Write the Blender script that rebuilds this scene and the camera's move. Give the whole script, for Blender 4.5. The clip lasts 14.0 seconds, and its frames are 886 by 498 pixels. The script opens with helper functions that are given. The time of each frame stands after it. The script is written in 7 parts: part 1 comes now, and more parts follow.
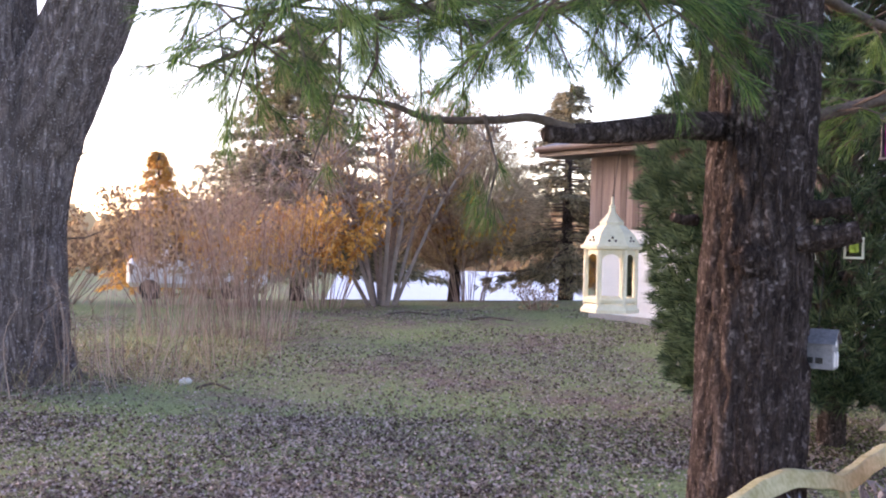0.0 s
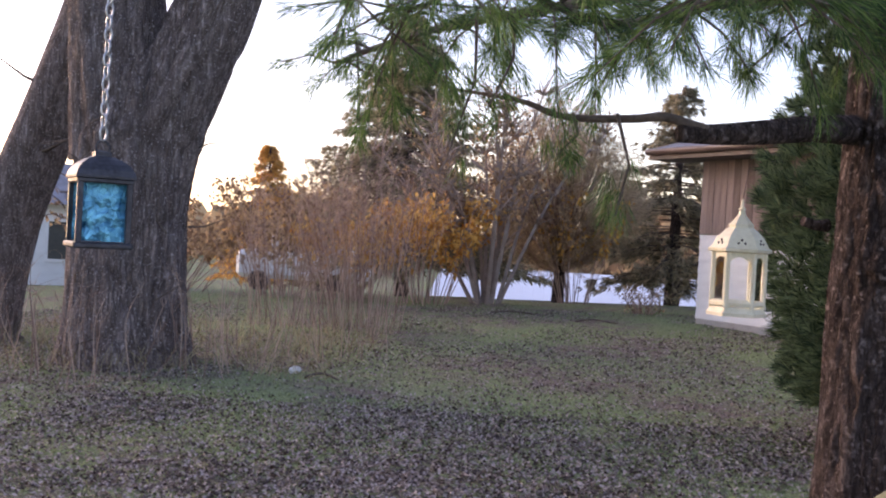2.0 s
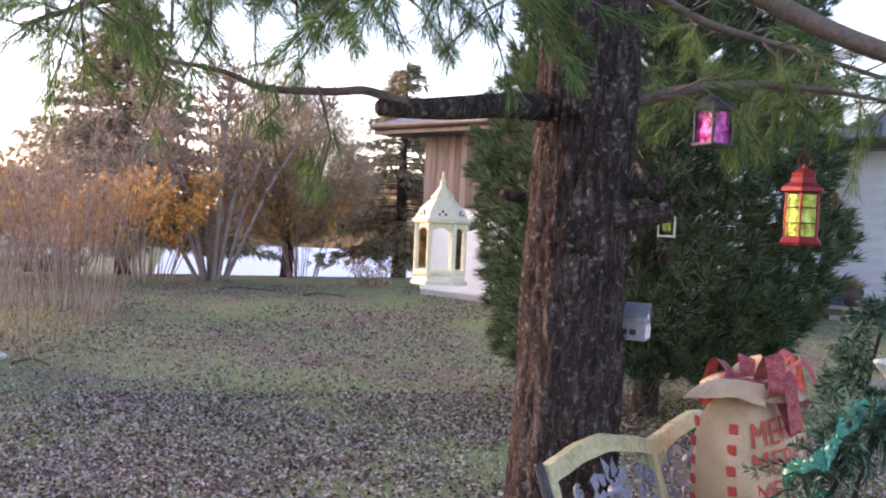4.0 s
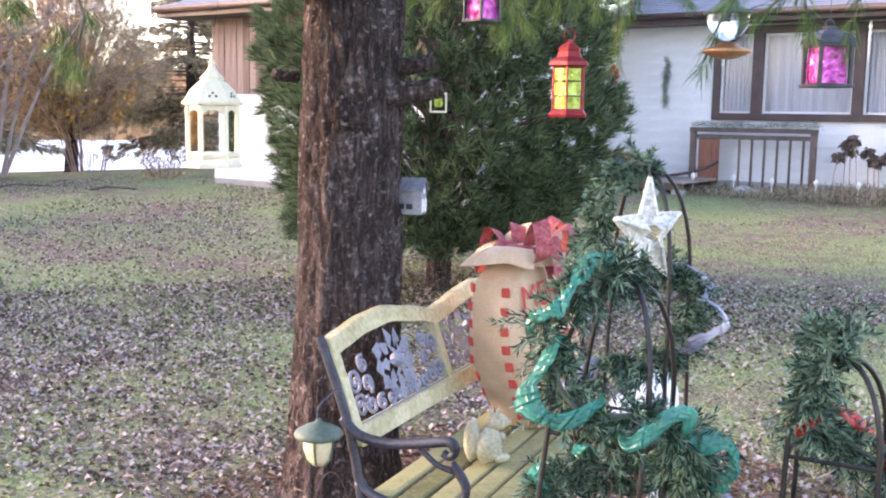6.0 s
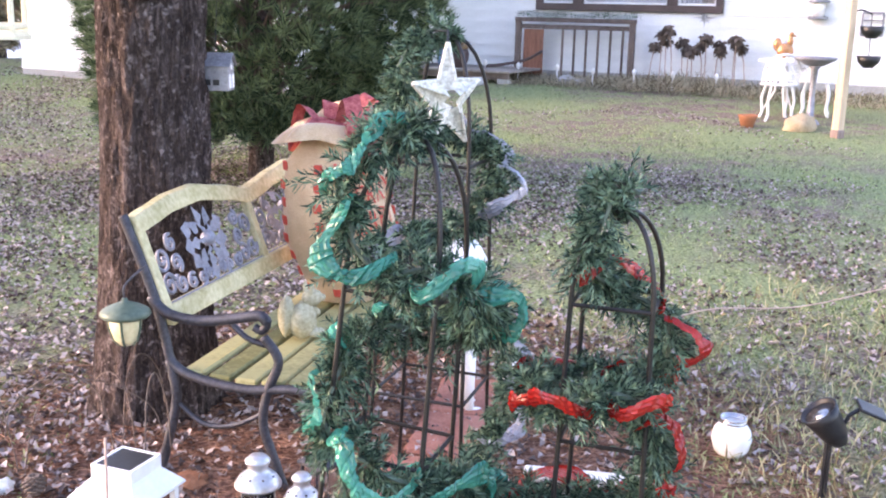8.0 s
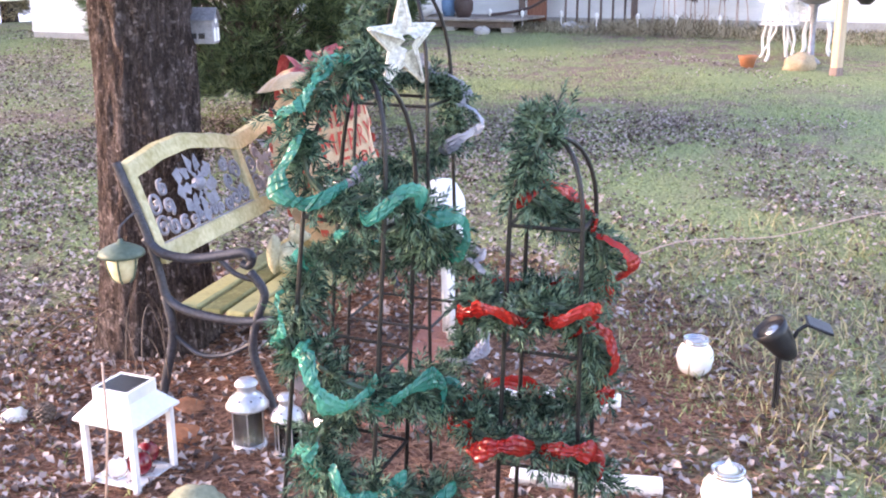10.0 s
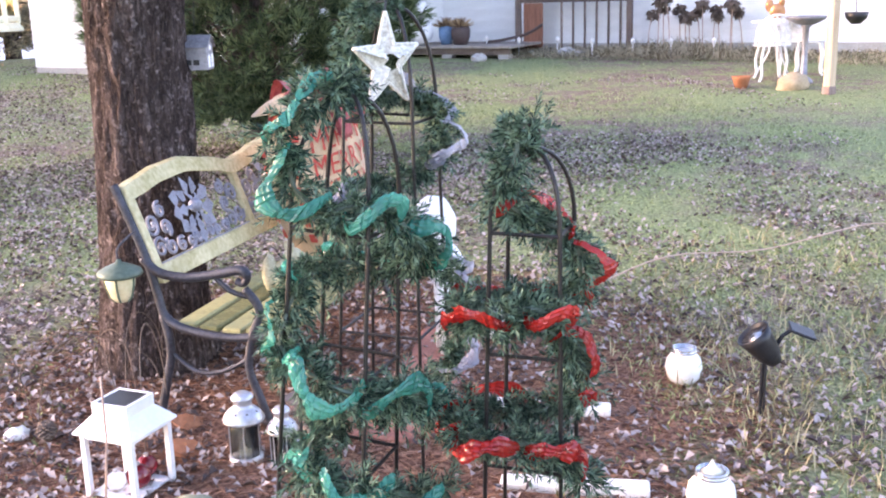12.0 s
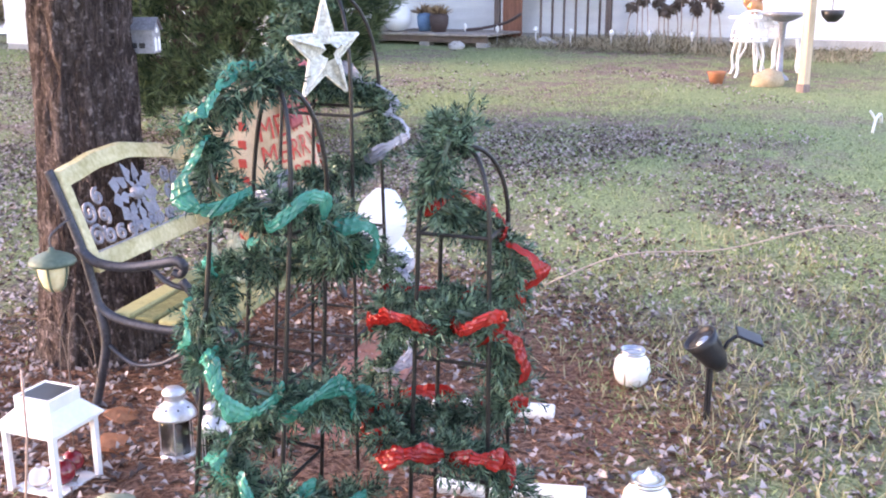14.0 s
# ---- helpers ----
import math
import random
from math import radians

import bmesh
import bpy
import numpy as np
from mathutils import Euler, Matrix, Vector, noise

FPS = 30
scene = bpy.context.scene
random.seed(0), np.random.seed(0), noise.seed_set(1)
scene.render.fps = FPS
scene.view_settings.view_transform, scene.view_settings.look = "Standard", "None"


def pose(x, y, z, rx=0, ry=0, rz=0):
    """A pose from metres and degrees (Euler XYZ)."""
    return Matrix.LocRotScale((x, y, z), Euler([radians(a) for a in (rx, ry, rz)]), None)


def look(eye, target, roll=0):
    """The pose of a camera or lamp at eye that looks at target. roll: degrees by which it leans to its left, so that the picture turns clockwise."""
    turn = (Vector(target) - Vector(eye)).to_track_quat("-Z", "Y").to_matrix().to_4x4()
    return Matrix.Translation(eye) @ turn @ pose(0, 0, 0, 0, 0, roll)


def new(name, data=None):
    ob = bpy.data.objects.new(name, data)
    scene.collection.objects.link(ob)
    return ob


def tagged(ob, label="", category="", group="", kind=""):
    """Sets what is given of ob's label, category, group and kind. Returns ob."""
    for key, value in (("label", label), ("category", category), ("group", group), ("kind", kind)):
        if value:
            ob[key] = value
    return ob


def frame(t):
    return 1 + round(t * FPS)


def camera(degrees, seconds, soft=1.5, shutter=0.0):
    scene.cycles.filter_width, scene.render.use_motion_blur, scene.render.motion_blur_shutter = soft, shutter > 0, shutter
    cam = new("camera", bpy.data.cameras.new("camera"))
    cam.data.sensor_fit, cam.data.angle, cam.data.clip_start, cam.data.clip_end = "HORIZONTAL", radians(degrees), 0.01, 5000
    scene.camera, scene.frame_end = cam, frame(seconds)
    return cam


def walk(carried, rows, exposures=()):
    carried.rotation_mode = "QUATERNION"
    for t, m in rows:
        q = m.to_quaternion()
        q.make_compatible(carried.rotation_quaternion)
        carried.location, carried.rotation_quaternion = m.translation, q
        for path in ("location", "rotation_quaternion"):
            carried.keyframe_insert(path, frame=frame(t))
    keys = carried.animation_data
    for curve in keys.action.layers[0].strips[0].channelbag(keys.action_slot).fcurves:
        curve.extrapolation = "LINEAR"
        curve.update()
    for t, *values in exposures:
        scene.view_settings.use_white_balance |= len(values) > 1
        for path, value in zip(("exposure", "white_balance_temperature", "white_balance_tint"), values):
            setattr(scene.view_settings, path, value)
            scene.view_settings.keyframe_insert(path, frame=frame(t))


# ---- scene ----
cam = camera(46.9, 14.0, 2.0)
PATH = [
    (0, (0.14, 0.231, 1.645), (0.054, 2.229, 1.629), 1.4),
    (0.5, (0.101, 0.166, 1.633), (-0.048, 2.16, 1.627), 2.4),
    (1, (0.077, 0.173, 1.63), (-0.15, 2.16, 1.631), 2.8),
    (1.5, (0.057, 0.178, 1.628), (-0.211, 2.159, 1.608), 3.0),
    (2, (0.054, 0.18, 1.627), (-0.228, 2.16, 1.602), 3.2),
    (2.5, (0.054, 0.181, 1.624), (-0.207, 2.164, 1.591), 3.1),
    (3, (0.077, 0.175, 1.621), (-0.052, 2.171, 1.591), 3.2),
    (3.2, (0.102, 0.217, 1.621), (0.07, 2.216, 1.593), 3.3),
    (5.3, (0.183, 0.109, 1.635), (0.616, 2.056, 1.483), 0.8),
    (5.5, (0.202, 0.118, 1.63), (0.671, 2.055, 1.456), 0.8),
    (6, (0.233, 0.098, 1.606), (0.846, 1.984, 1.346), 0.9),
    (6.5, (0.269, 0.08, 1.591), (0.994, 1.925, 1.323), 0.4),
    (7, (0.3, 0.06, 1.571), (1.131, 1.852, 1.257), 0.7),
    (7.5, (0.316, 0.052, 1.547), (1.217, 1.799, 1.176), 1.2),
    (8, (0.31, 0.041, 1.531), (1.208, 1.77, 1.078), 1.4),
    (8.5, (0.29, 0.013, 1.551), (1.209, 1.713, 1.038), 1.2),
    (9, (0.279, -0.054, 1.532), (1.136, 1.67, 0.99), 0.9),
    (9.2, (0.294, -0.102, 1.542), (1.143, 1.62, 0.981), 0.6),
    (11.3, (0.37, -0.365, 1.498), (1.215, 1.38, 1.004), -1.7),
    (11.5, (0.368, -0.365, 1.502), (1.201, 1.383, 1.002), -1.7),
    (12, (0.356, -0.381, 1.5), (1.206, 1.363, 1.013), -1.6),
    (12.5, (0.35, -0.393, 1.504), (1.218, 1.344, 1.023), -1.2),
    (13, (0.369, -0.406, 1.506), (1.228, 1.336, 1.03), -1.6),
    (13.5, (0.401, -0.402, 1.514), (1.231, 1.35, 1.023), -1.4),
    (14, (0.52, -0.36, 1.51), (1.399, 1.362, 0.997), -0.0),
]
walk(cam, [(t, look(eye, target, roll)) for t, eye, target, roll in PATH],
     [(0, 2.05, 6850, 35), (1, 1.6, 6850, 35), (2, 1.4, 6850, 35), (3, 1.4, 6850, 35), (3.2, 1.45, 6850, 35), (5.3, 2.88, 6950, 33), (14, 3.0, 7000, 34)])

# ---- light ----
world = bpy.data.worlds.new("sky")
scene.world = world
world.use_nodes = True
wn = world.node_tree
bg = wn.nodes["Background"]
sky = wn.nodes.new("ShaderNodeTexSky")
sky.sky_type, sky.sun_disc = "NISHITA", False
sky.sun_elevation, sky.sun_rotation = radians(16), radians(-62)
sky.air_density, sky.dust_density, sky.ozone_density = 1.0, 1.2, 1.5
wn.links.new(sky.outputs[0], bg.inputs[0])
bg.inputs[1].default_value = 0.15
sun = new("sun", bpy.data.lights.new("sun", "SUN"))
sun.data.energy, sun.data.angle, sun.data.color = 0.5, radians(20), (1.0, 0.80, 0.60)
sun.matrix_world = look((-60, 32, 20), (0, 0, 0))


# ---- materials ----
def mat(name, dark, light, rough=0.8, scale=6.0, fine=60.0, bump=0.3, metal=0.0, stretch=(1, 1, 1), island=0.0, objrand=0.0, trans=0.0, spec=0.4, dist=0.01, sheen=0.0):
    """Two-scale mottled surface between two base colours, with fine relief."""
    m = bpy.data.materials.new(name)
    m.use_nodes = True
    n, l = m.node_tree.nodes, m.node_tree.links
    b = n["Principled BSDF"]
    tc, mp = n.new("ShaderNodeTexCoord"), n.new("ShaderNodeMapping")
    mp.inputs["Scale"].default_value = stretch
    l.new(tc.outputs["Object"], mp.inputs[0])
    a, c = n.new("ShaderNodeTexNoise"), n.new("ShaderNodeTexNoise")
    a.inputs["Scale"].default_value, c.inputs["Scale"].default_value = scale, fine
    a.inputs["Detail"].default_value, c.inputs["Detail"].default_value = 4, 3
    for k in (a, c):
        l.new(mp.outputs[0], k.inputs["Vector"])
    add = n.new("ShaderNodeMath")
    add.operation = "MULTIPLY_ADD"
    add.inputs[1].default_value = 0.45
    l.new(c.outputs[0], add.inputs[0])
    half = n.new("ShaderNodeMath")
    half.operation = "MULTIPLY"
    half.inputs[1].default_value = 0.55
    l.new(a.outputs[0], half.inputs[0])
    l.new(half.outputs[0], add.inputs[2])
    last = add
    if island or objrand:
        src = n.new("ShaderNodeNewGeometry").outputs["Random Per Island"] if island else n.new("ShaderNodeObjectInfo").outputs["Random"]
        mm = n.new("ShaderNodeMath")
        mm.operation = "MULTIPLY_ADD"
        mm.inputs[1].default_value = island or objrand
        l.new(src, mm.inputs[0])
        sub = n.new("ShaderNodeMath")
        sub.operation = "SUBTRACT"
        sub.inputs[1].default_value = (island or objrand) / 2
        l.new(add.outputs[0], sub.inputs[0])
        l.new(sub.outputs[0], mm.inputs[2])
        last = mm
    ramp = n.new("ShaderNodeValToRGB")
    ramp.color_ramp.elements[0].position, ramp.color_ramp.elements[1].position = 0.32, 0.68
    ramp.color_ramp.elements[0].color, ramp.color_ramp.elements[1].color = (*dark, 1), (*light, 1)
    l.new(last.outputs[0], ramp.inputs[0])
    l.new(ramp.outputs[0], b.inputs["Base Color"])
    b.inputs["Roughness"].default_value, b.inputs["Metallic"].default_value = rough, metal
    b.inputs["Specular IOR Level"].default_value = spec
    b.inputs["Transmission Weight"].default_value = trans
    b.inputs["Sheen Weight"].default_value = sheen
    if bump:
        bp = n.new("ShaderNodeBump")
        bp.inputs["Strength"].default_value, bp.inputs["Distance"].default_value = bump, dist
        l.new(last.outputs[0] if not (island or objrand) else add.outputs[0], bp.inputs["Height"])
        l.new(bp.outputs[0], b.inputs["Normal"])
    return m


def leafy(name, dark, light, rough=0.6, glow=0.35, island=0.9):
    """Foliage: varied leaf by leaf, and lets some light through."""
    m = mat(name, dark, light, rough, 1.2, 9.0, 0.0, island=island, spec=0.25)
    n, l = m.node_tree.nodes, m.node_tree.links
    b, out = n["Principled BSDF"], n["Material Output"]
    t, mix = n.new("ShaderNodeBsdfTranslucent"), n.new("ShaderNodeMixShader")
    l.new(b.inputs["Base Color"].links[0].from_socket, t.inputs[0])
    mix.inputs[0].default_value = glow
    l.new(b.outputs[0], mix.inputs[1])
    l.new(t.outputs[0], mix.inputs[2])
    l.new(mix.outputs[0], out.inputs[0])
    return m


def bark_mat(name, dark, light, ridges=30.0, stretch=0.2, dist=0.02, depth=0.92):
    """Furrowed bark: broken upright ridges, cracks between them with their shade put into the colour, fine flakes and
    pale lichen.
    """
    m = mat(name, dark, light, 0.92, 7.0, 70.0, 0.0, spec=0.12)
    n, l = m.node_tree.nodes, m.node_tree.links
    b = n["Principled BSDF"]
    tc = n.new("ShaderNodeTexCoord")

    def crack(scale, flat, width):
        """White on the plates, dark along the zero lines of a stretched noise."""
        mp, k = n.new("ShaderNodeMapping"), n.new("ShaderNodeTexNoise")
        mp.inputs["Scale"].default_value = (1, 1, flat)
        l.new(tc.outputs["Object"], mp.inputs[0])
        k.inputs["Scale"].default_value, k.inputs["Detail"].default_value, k.inputs["Roughness"].default_value = scale, 5, 0.6
        l.new(mp.outputs[0], k.inputs["Vector"])
        off, ab = n.new("ShaderNodeMath"), n.new("ShaderNodeMath")
        off.operation, ab.operation = "SUBTRACT", "ABSOLUTE"
        off.inputs[1].default_value = 0.5
        l.new(k.outputs[0], off.inputs[0])
        l.new(off.outputs[0], ab.inputs[0])
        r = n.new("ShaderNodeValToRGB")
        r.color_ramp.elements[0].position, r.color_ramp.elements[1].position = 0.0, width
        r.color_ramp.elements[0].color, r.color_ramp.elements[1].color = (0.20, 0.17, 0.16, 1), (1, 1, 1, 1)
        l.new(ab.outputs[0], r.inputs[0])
        return r

    def times(x, y, f):
        k = n.new("ShaderNodeMix")
        k.data_type, k.blend_type = "RGBA", "MULTIPLY"
        k.inputs["Factor"].default_value = f
        l.new(x, k.inputs["A"])
        l.new(y, k.inputs["B"])
        return k.outputs["Result"]

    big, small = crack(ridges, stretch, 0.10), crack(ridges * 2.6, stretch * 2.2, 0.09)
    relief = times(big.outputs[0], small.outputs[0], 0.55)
    # furrow shade multiplied into the bark colour, besides the bump; depth sets how strong
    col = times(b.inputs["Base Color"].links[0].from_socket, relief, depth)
    lic = n.new("ShaderNodeTexNoise")
    lic.inputs["Scale"].default_value, lic.inputs["Detail"].default_value = 38, 6
    l.new(tc.outputs["Object"], lic.inputs["Vector"])
    lr = n.new("ShaderNodeValToRGB")
    lr.color_ramp.elements[0].position, lr.color_ramp.elements[1].position = 0.58, 0.74
    l.new(lic.outputs[0], lr.inputs[0])
    lm = n.new("ShaderNodeMix")
    lm.data_type = "RGBA"
    l.new(lr.outputs[0], lm.inputs["Factor"])
    l.new(col, lm.inputs["A"])
    lm.inputs["B"].default_value = (light[0] * 1.5, light[1] * 1.6, light[2] * 1.66, 1)
    l.new(lm.outputs["Result"], b.inputs["Base Color"])
    bp = n.new("ShaderNodeBump")
    bp.inputs["Strength"].default_value, bp.inputs["Distance"].default_value = 1.0, dist
    l.new(relief, bp.inputs["Height"])
    l.new(bp.outputs[0], b.inputs["Normal"])
    return m


def glass_mat(name, tint=(0.95, 0.97, 0.97), rough=0.05):
    m = bpy.data.materials.new(name)
    m.use_nodes = True
    b = m.node_tree.nodes["Principled BSDF"]
    b.inputs["Base Color"].default_value = (*tint, 1)
    b.inputs["Roughness"].default_value, b.inputs["Transmission Weight"].default_value = rough, 1.0
    b.inputs["IOR"].default_value = 1.25
    return m


def ground_mat():
    """Lawn, with worn earth, leaf litter tints and a bed of rusty pine straw round the bench."""
    m = bpy.data.materials.new("lawn_soil")
    m.use_nodes = True
    n, l = m.node_tree.nodes, m.node_tree.links
    b = n["Principled BSDF"]
    tc = n.new("ShaderNodeTexCoord")

    def noise_tex(s, d=4):
        k = n.new("ShaderNodeTexNoise")
        k.inputs["Scale"].default_value, k.inputs["Detail"].default_value = s, d
        l.new(tc.outputs["Object"], k.inputs["Vector"])
        return k

    def ramp(src, p0, p1, c0, c1):
        r = n.new("ShaderNodeValToRGB")
        r.color_ramp.elements[0].position, r.color_ramp.elements[1].position = p0, p1
        r.color_ramp.elements[0].color, r.color_ramp.elements[1].color = (*c0, 1), (*c1, 1)
        l.new(src, r.inputs[0])
        return r

    def mix(f, a, c):
        k = n.new("ShaderNodeMix")
        k.data_type = "RGBA"
        l.new(f, k.inputs["Factor"])
        l.new(a, k.inputs["A"])
        l.new(c, k.inputs["B"])
        return k

    big, mid, fine = noise_tex(0.55), noise_tex(4.0), noise_tex(45.0, 6)
    grass = ramp(fine.outputs[0], 0.3, 0.7, (0.10, 0.13, 0.06), (0.34, 0.385, 0.19))
    soil = ramp(fine.outputs[0], 0.35, 0.65, (0.09, 0.064, 0.053), (0.34, 0.26, 0.215))
    straw = ramp(fine.outputs[0], 0.35, 0.65, (0.10, 0.05, 0.034), (0.38, 0.21, 0.145))
    where = ramp(big.outputs[0], 0.42, 0.60, (0, 0, 0), (1, 1, 1))
    where2 = ramp(mid.outputs[0], 0.36, 0.56, (0, 0, 0), (1, 1, 1))
    blot = n.new("ShaderNodeMath")
    blot.operation = "MULTIPLY"
    l.new(where.outputs[0], blot.inputs[0])
    l.new(where2.outputs[0], blot.inputs[1])
    lawn = mix(blot.outputs[0], grass.outputs[0], soil.outputs[0])
    far = n.new("ShaderNodeVectorMath")
    far.operation = "SUBTRACT"
    far.inputs[1].default_value = (1.75, 3.3, 0.0)
    l.new(tc.outputs["Object"], far.inputs[0])
    sc = n.new("ShaderNodeVectorMath")
    sc.operation = "MULTIPLY"
    sc.inputs[1].default_value = (0.62, 0.62, 0)
    l.new(far.outputs[0], sc.inputs[0])
    ln = n.new("ShaderNodeVectorMath")
    ln.operation = "LENGTH"
    l.new(sc.outputs[0], ln.inputs[0])
    wob = n.new("ShaderNodeMath")
    wob.operation = "MULTIPLY_ADD"
    wob.inputs[1].default_value = 0.9
    l.new(mid.outputs[0], wob.inputs[0])
    l.new(ln.outputs["Value"], wob.inputs[2])
    bed = ramp(wob.outputs[0], 0.72, 1.0, (1, 1, 1), (0, 0, 0))
    bed.color_ramp.elements[0].position, bed.color_ramp.elements[1].position = 0.80, 1.0
    half = n.new("ShaderNodeMath")
    half.operation = "MULTIPLY"
    half.inputs[1].default_value = 0.62
    l.new(wob.outputs[0], half.inputs[0])
    l.new(half.outputs[0], bed.inputs[0])
    allc = mix(bed.outputs[0], lawn.outputs["Result"], straw.outputs[0])
    l.new(allc.outputs["Result"], b.inputs["Base Color"])
    b.inputs["Roughness"].default_value = 0.95
    b.inputs["Specular IOR Level"].default_value = 0.1
    bp = n.new("ShaderNodeBump")
    bp.inputs["Strength"].default_value, bp.inputs["Distance"].default_value = 0.8, 0.03
    l.new(fine.outputs[0], bp.inputs["Height"])
    l.new(bp.outputs[0], b.inputs["Normal"])
    return m


LAWN = ground_mat()
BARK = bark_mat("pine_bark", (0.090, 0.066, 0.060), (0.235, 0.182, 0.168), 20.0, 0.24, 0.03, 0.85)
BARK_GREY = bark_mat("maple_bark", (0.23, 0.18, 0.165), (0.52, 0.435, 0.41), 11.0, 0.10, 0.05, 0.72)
TWIG = mat("twig_bark", (0.07, 0.05, 0.04), (0.20, 0.15, 0.12), 0.9, 8, 60, 0.4)
STEM = mat("dry_stems", (0.26, 0.165, 0.13), (0.56, 0.41, 0.33), 0.9, 3, 30, 0.2, island=0.8)
CEDAR = leafy("cedar_sprays", (0.030, 0.056, 0.030), (0.175, 0.235, 0.115), 0.6, 0.3)
NEEDLE = leafy("pine_needles", (0.035, 0.085, 0.03), (0.17, 0.27, 0.075))
GARLAND = leafy("garland_needles", (0.014, 0.038, 0.026), (0.145, 0.235, 0.155), 0.45, 0.12, 1.0)
FIR = leafy("fir_sprays", (0.20, 0.175, 0.115), (0.50, 0.42, 0.27), 0.6, 0.5)
# GOLD: autumn orange, with the glow of low sun added to the colour
GOLD = leafy("autumn_leaves_sun_tinted", (0.55, 0.27, 0.07), (0.85, 0.55, 0.17), 0.6, 0.6)
BEDSTEM = leafy("withered_bed", (0.14, 0.12, 0.075), (0.46, 0.40, 0.29), 0.8, 0.3, 1.2)
TAN = leafy("dry_leaves", (0.25, 0.165, 0.105), (0.56, 0.39, 0.22), 0.7, 0.5)
LITTER = leafy("fallen_leaves", (0.105, 0.073, 0.063), (0.50, 0.41, 0.375), 0.65, 0.12, 1.4)
STRAW = leafy("pine_straw", (0.12, 0.058, 0.036), (0.42, 0.235, 0.155), 0.8, 0.1, 1.2)
GRASS = leafy("grass_blades", (0.11, 0.145, 0.055), (0.42, 0.47, 0.22), 0.6, 0.35)
DRYGRASS = leafy("dry_grass", (0.22, 0.18, 0.09), (0.50, 0.44, 0.26), 0.7, 0.35)
SIDING = mat("white_siding", (0.70, 0.70, 0.69), (0.84, 0.84, 0.83), 0.55, 2.0, 30, 0.06, stretch=(1, 1, 4))
BROWNBOARD = mat("weathered_boards", (0.15, 0.105, 0.09), (0.34, 0.25, 0.215), 0.85, 3, 40, 0.5, stretch=(5, 5, 0.5), objrand=0.35)
TRIM = mat("brown_trim", (0.055, 0.035, 0.032), (0.11, 0.075, 0.068), 0.5, 4, 40, 0.1)
SHINGLE = mat("grey_shingles", (0.16, 0.165, 0.19), (0.30, 0.31, 0.35), 0.9, 3, 50, 0.5, stretch=(1, 1, 1))
CONCRETE = mat("concrete", (0.30, 0.29, 0.27), (0.48, 0.46, 0.43), 0.9, 3, 40, 0.3)
PANE = mat("window_glass", (0.05, 0.055, 0.06), (0.075, 0.08, 0.085), 0.06, 2, 10, 0.0, spec=0.8)
CURTAIN = mat("curtain_cloth", (0.42, 0.41, 0.45), (0.62, 0.61, 0.65), 0.9, 6, 60, 0.1, stretch=(9, 9, 0.3))
GREYWOOD = mat("weathered_wood", (0.17, 0.14, 0.12), (0.36, 0.31, 0.27), 0.85, 5, 50, 0.4, stretch=(4, 4, 0.5), objrand=0.3)
BROWNWOOD = mat("dark_weathered_wood", (0.085, 0.06, 0.05), (0.22, 0.165, 0.14), 0.85, 5, 50, 0.4, stretch=(4, 4, 0.5), objrand=0.3)
REDWOOD = mat("red_brown_board", (0.16, 0.065, 0.04), (0.34, 0.15, 0.095), 0.8, 5, 50, 0.3, stretch=(6, 6, 0.4))
SLAT = mat("mossy_slats", (0.15, 0.145, 0.055), (0.36, 0.33, 0.15), 0.75, 7, 60, 0.4, stretch=(1, 1, 1), objrand=0.35)
CREAM = mat("yellowed_cream_rail", (0.36, 0.30, 0.13), (0.72, 0.64, 0.40), 0.6, 7, 50, 0.3)
IRON = mat("dark_iron", (0.028, 0.028, 0.034), (0.085, 0.085, 0.10), 0.5, 12, 90, 0.25, metal=0.4)
PLASTICGREY = mat("grey_panel", (0.15, 0.15, 0.18), (0.32, 0.32, 0.37), 0.6, 12, 90, 0.25)
ROD = mat("black_rod", (0.012, 0.011, 0.011), (0.035, 0.032, 0.03), 0.42, 12, 90, 0.1, metal=0.3)
BURLAP = mat("burlap", (0.46, 0.30, 0.17), (0.66, 0.47, 0.30), 0.95, 9, 160, 0.6, sheen=0.2)
REDPAINT = mat("red_paint", (0.42, 0.045, 0.03), (0.62, 0.09, 0.06), 0.7, 15, 90, 0.1)
REDBOW = mat("red_patterned_cloth", (0.20, 0.02, 0.03), (0.52, 0.15, 0.14), 0.8, 30, 120, 0.3)
REDMETAL = mat("red_metal", (0.18, 0.012, 0.012), (0.36, 0.03, 0.028), 0.35, 10, 60, 0.1, metal=0.3)
WHITE = mat("white_enamel", (0.72, 0.72, 0.72), (0.85, 0.85, 0.85), 0.4, 8, 60, 0.05)
IVORY = mat("ivory_metal", (0.66, 0.60, 0.42), (0.82, 0.77, 0.60), 0.5, 8, 60, 0.1)
WICKER = mat("white_wicker", (0.36, 0.33, 0.27), (0.84, 0.82, 0.74), 0.7, 60, 150, 0.8, dist=0.006)
ZINC = mat("zinc", (0.42, 0.42, 0.44), (0.68, 0.68, 0.70), 0.4, 10, 80, 0.15, metal=0.7)
TIN = mat("grey_tin", (0.17, 0.17, 0.19), (0.36, 0.36, 0.39), 0.5, 12, 80, 0.2, metal=0.5)
FROST = mat("frosted_white_glass", (0.78, 0.77, 0.74), (0.88, 0.87, 0.84), 0.25, 6, 40, 0.03)
CHROME = mat("steel_ring", (0.35, 0.35, 0.36), (0.60, 0.60, 0.62), 0.25, 12, 60, 0.05, metal=0.9)
BLACK = mat("black_plastic", (0.010, 0.010, 0.012), (0.028, 0.028, 0.03), 0.4, 12, 80, 0.05)
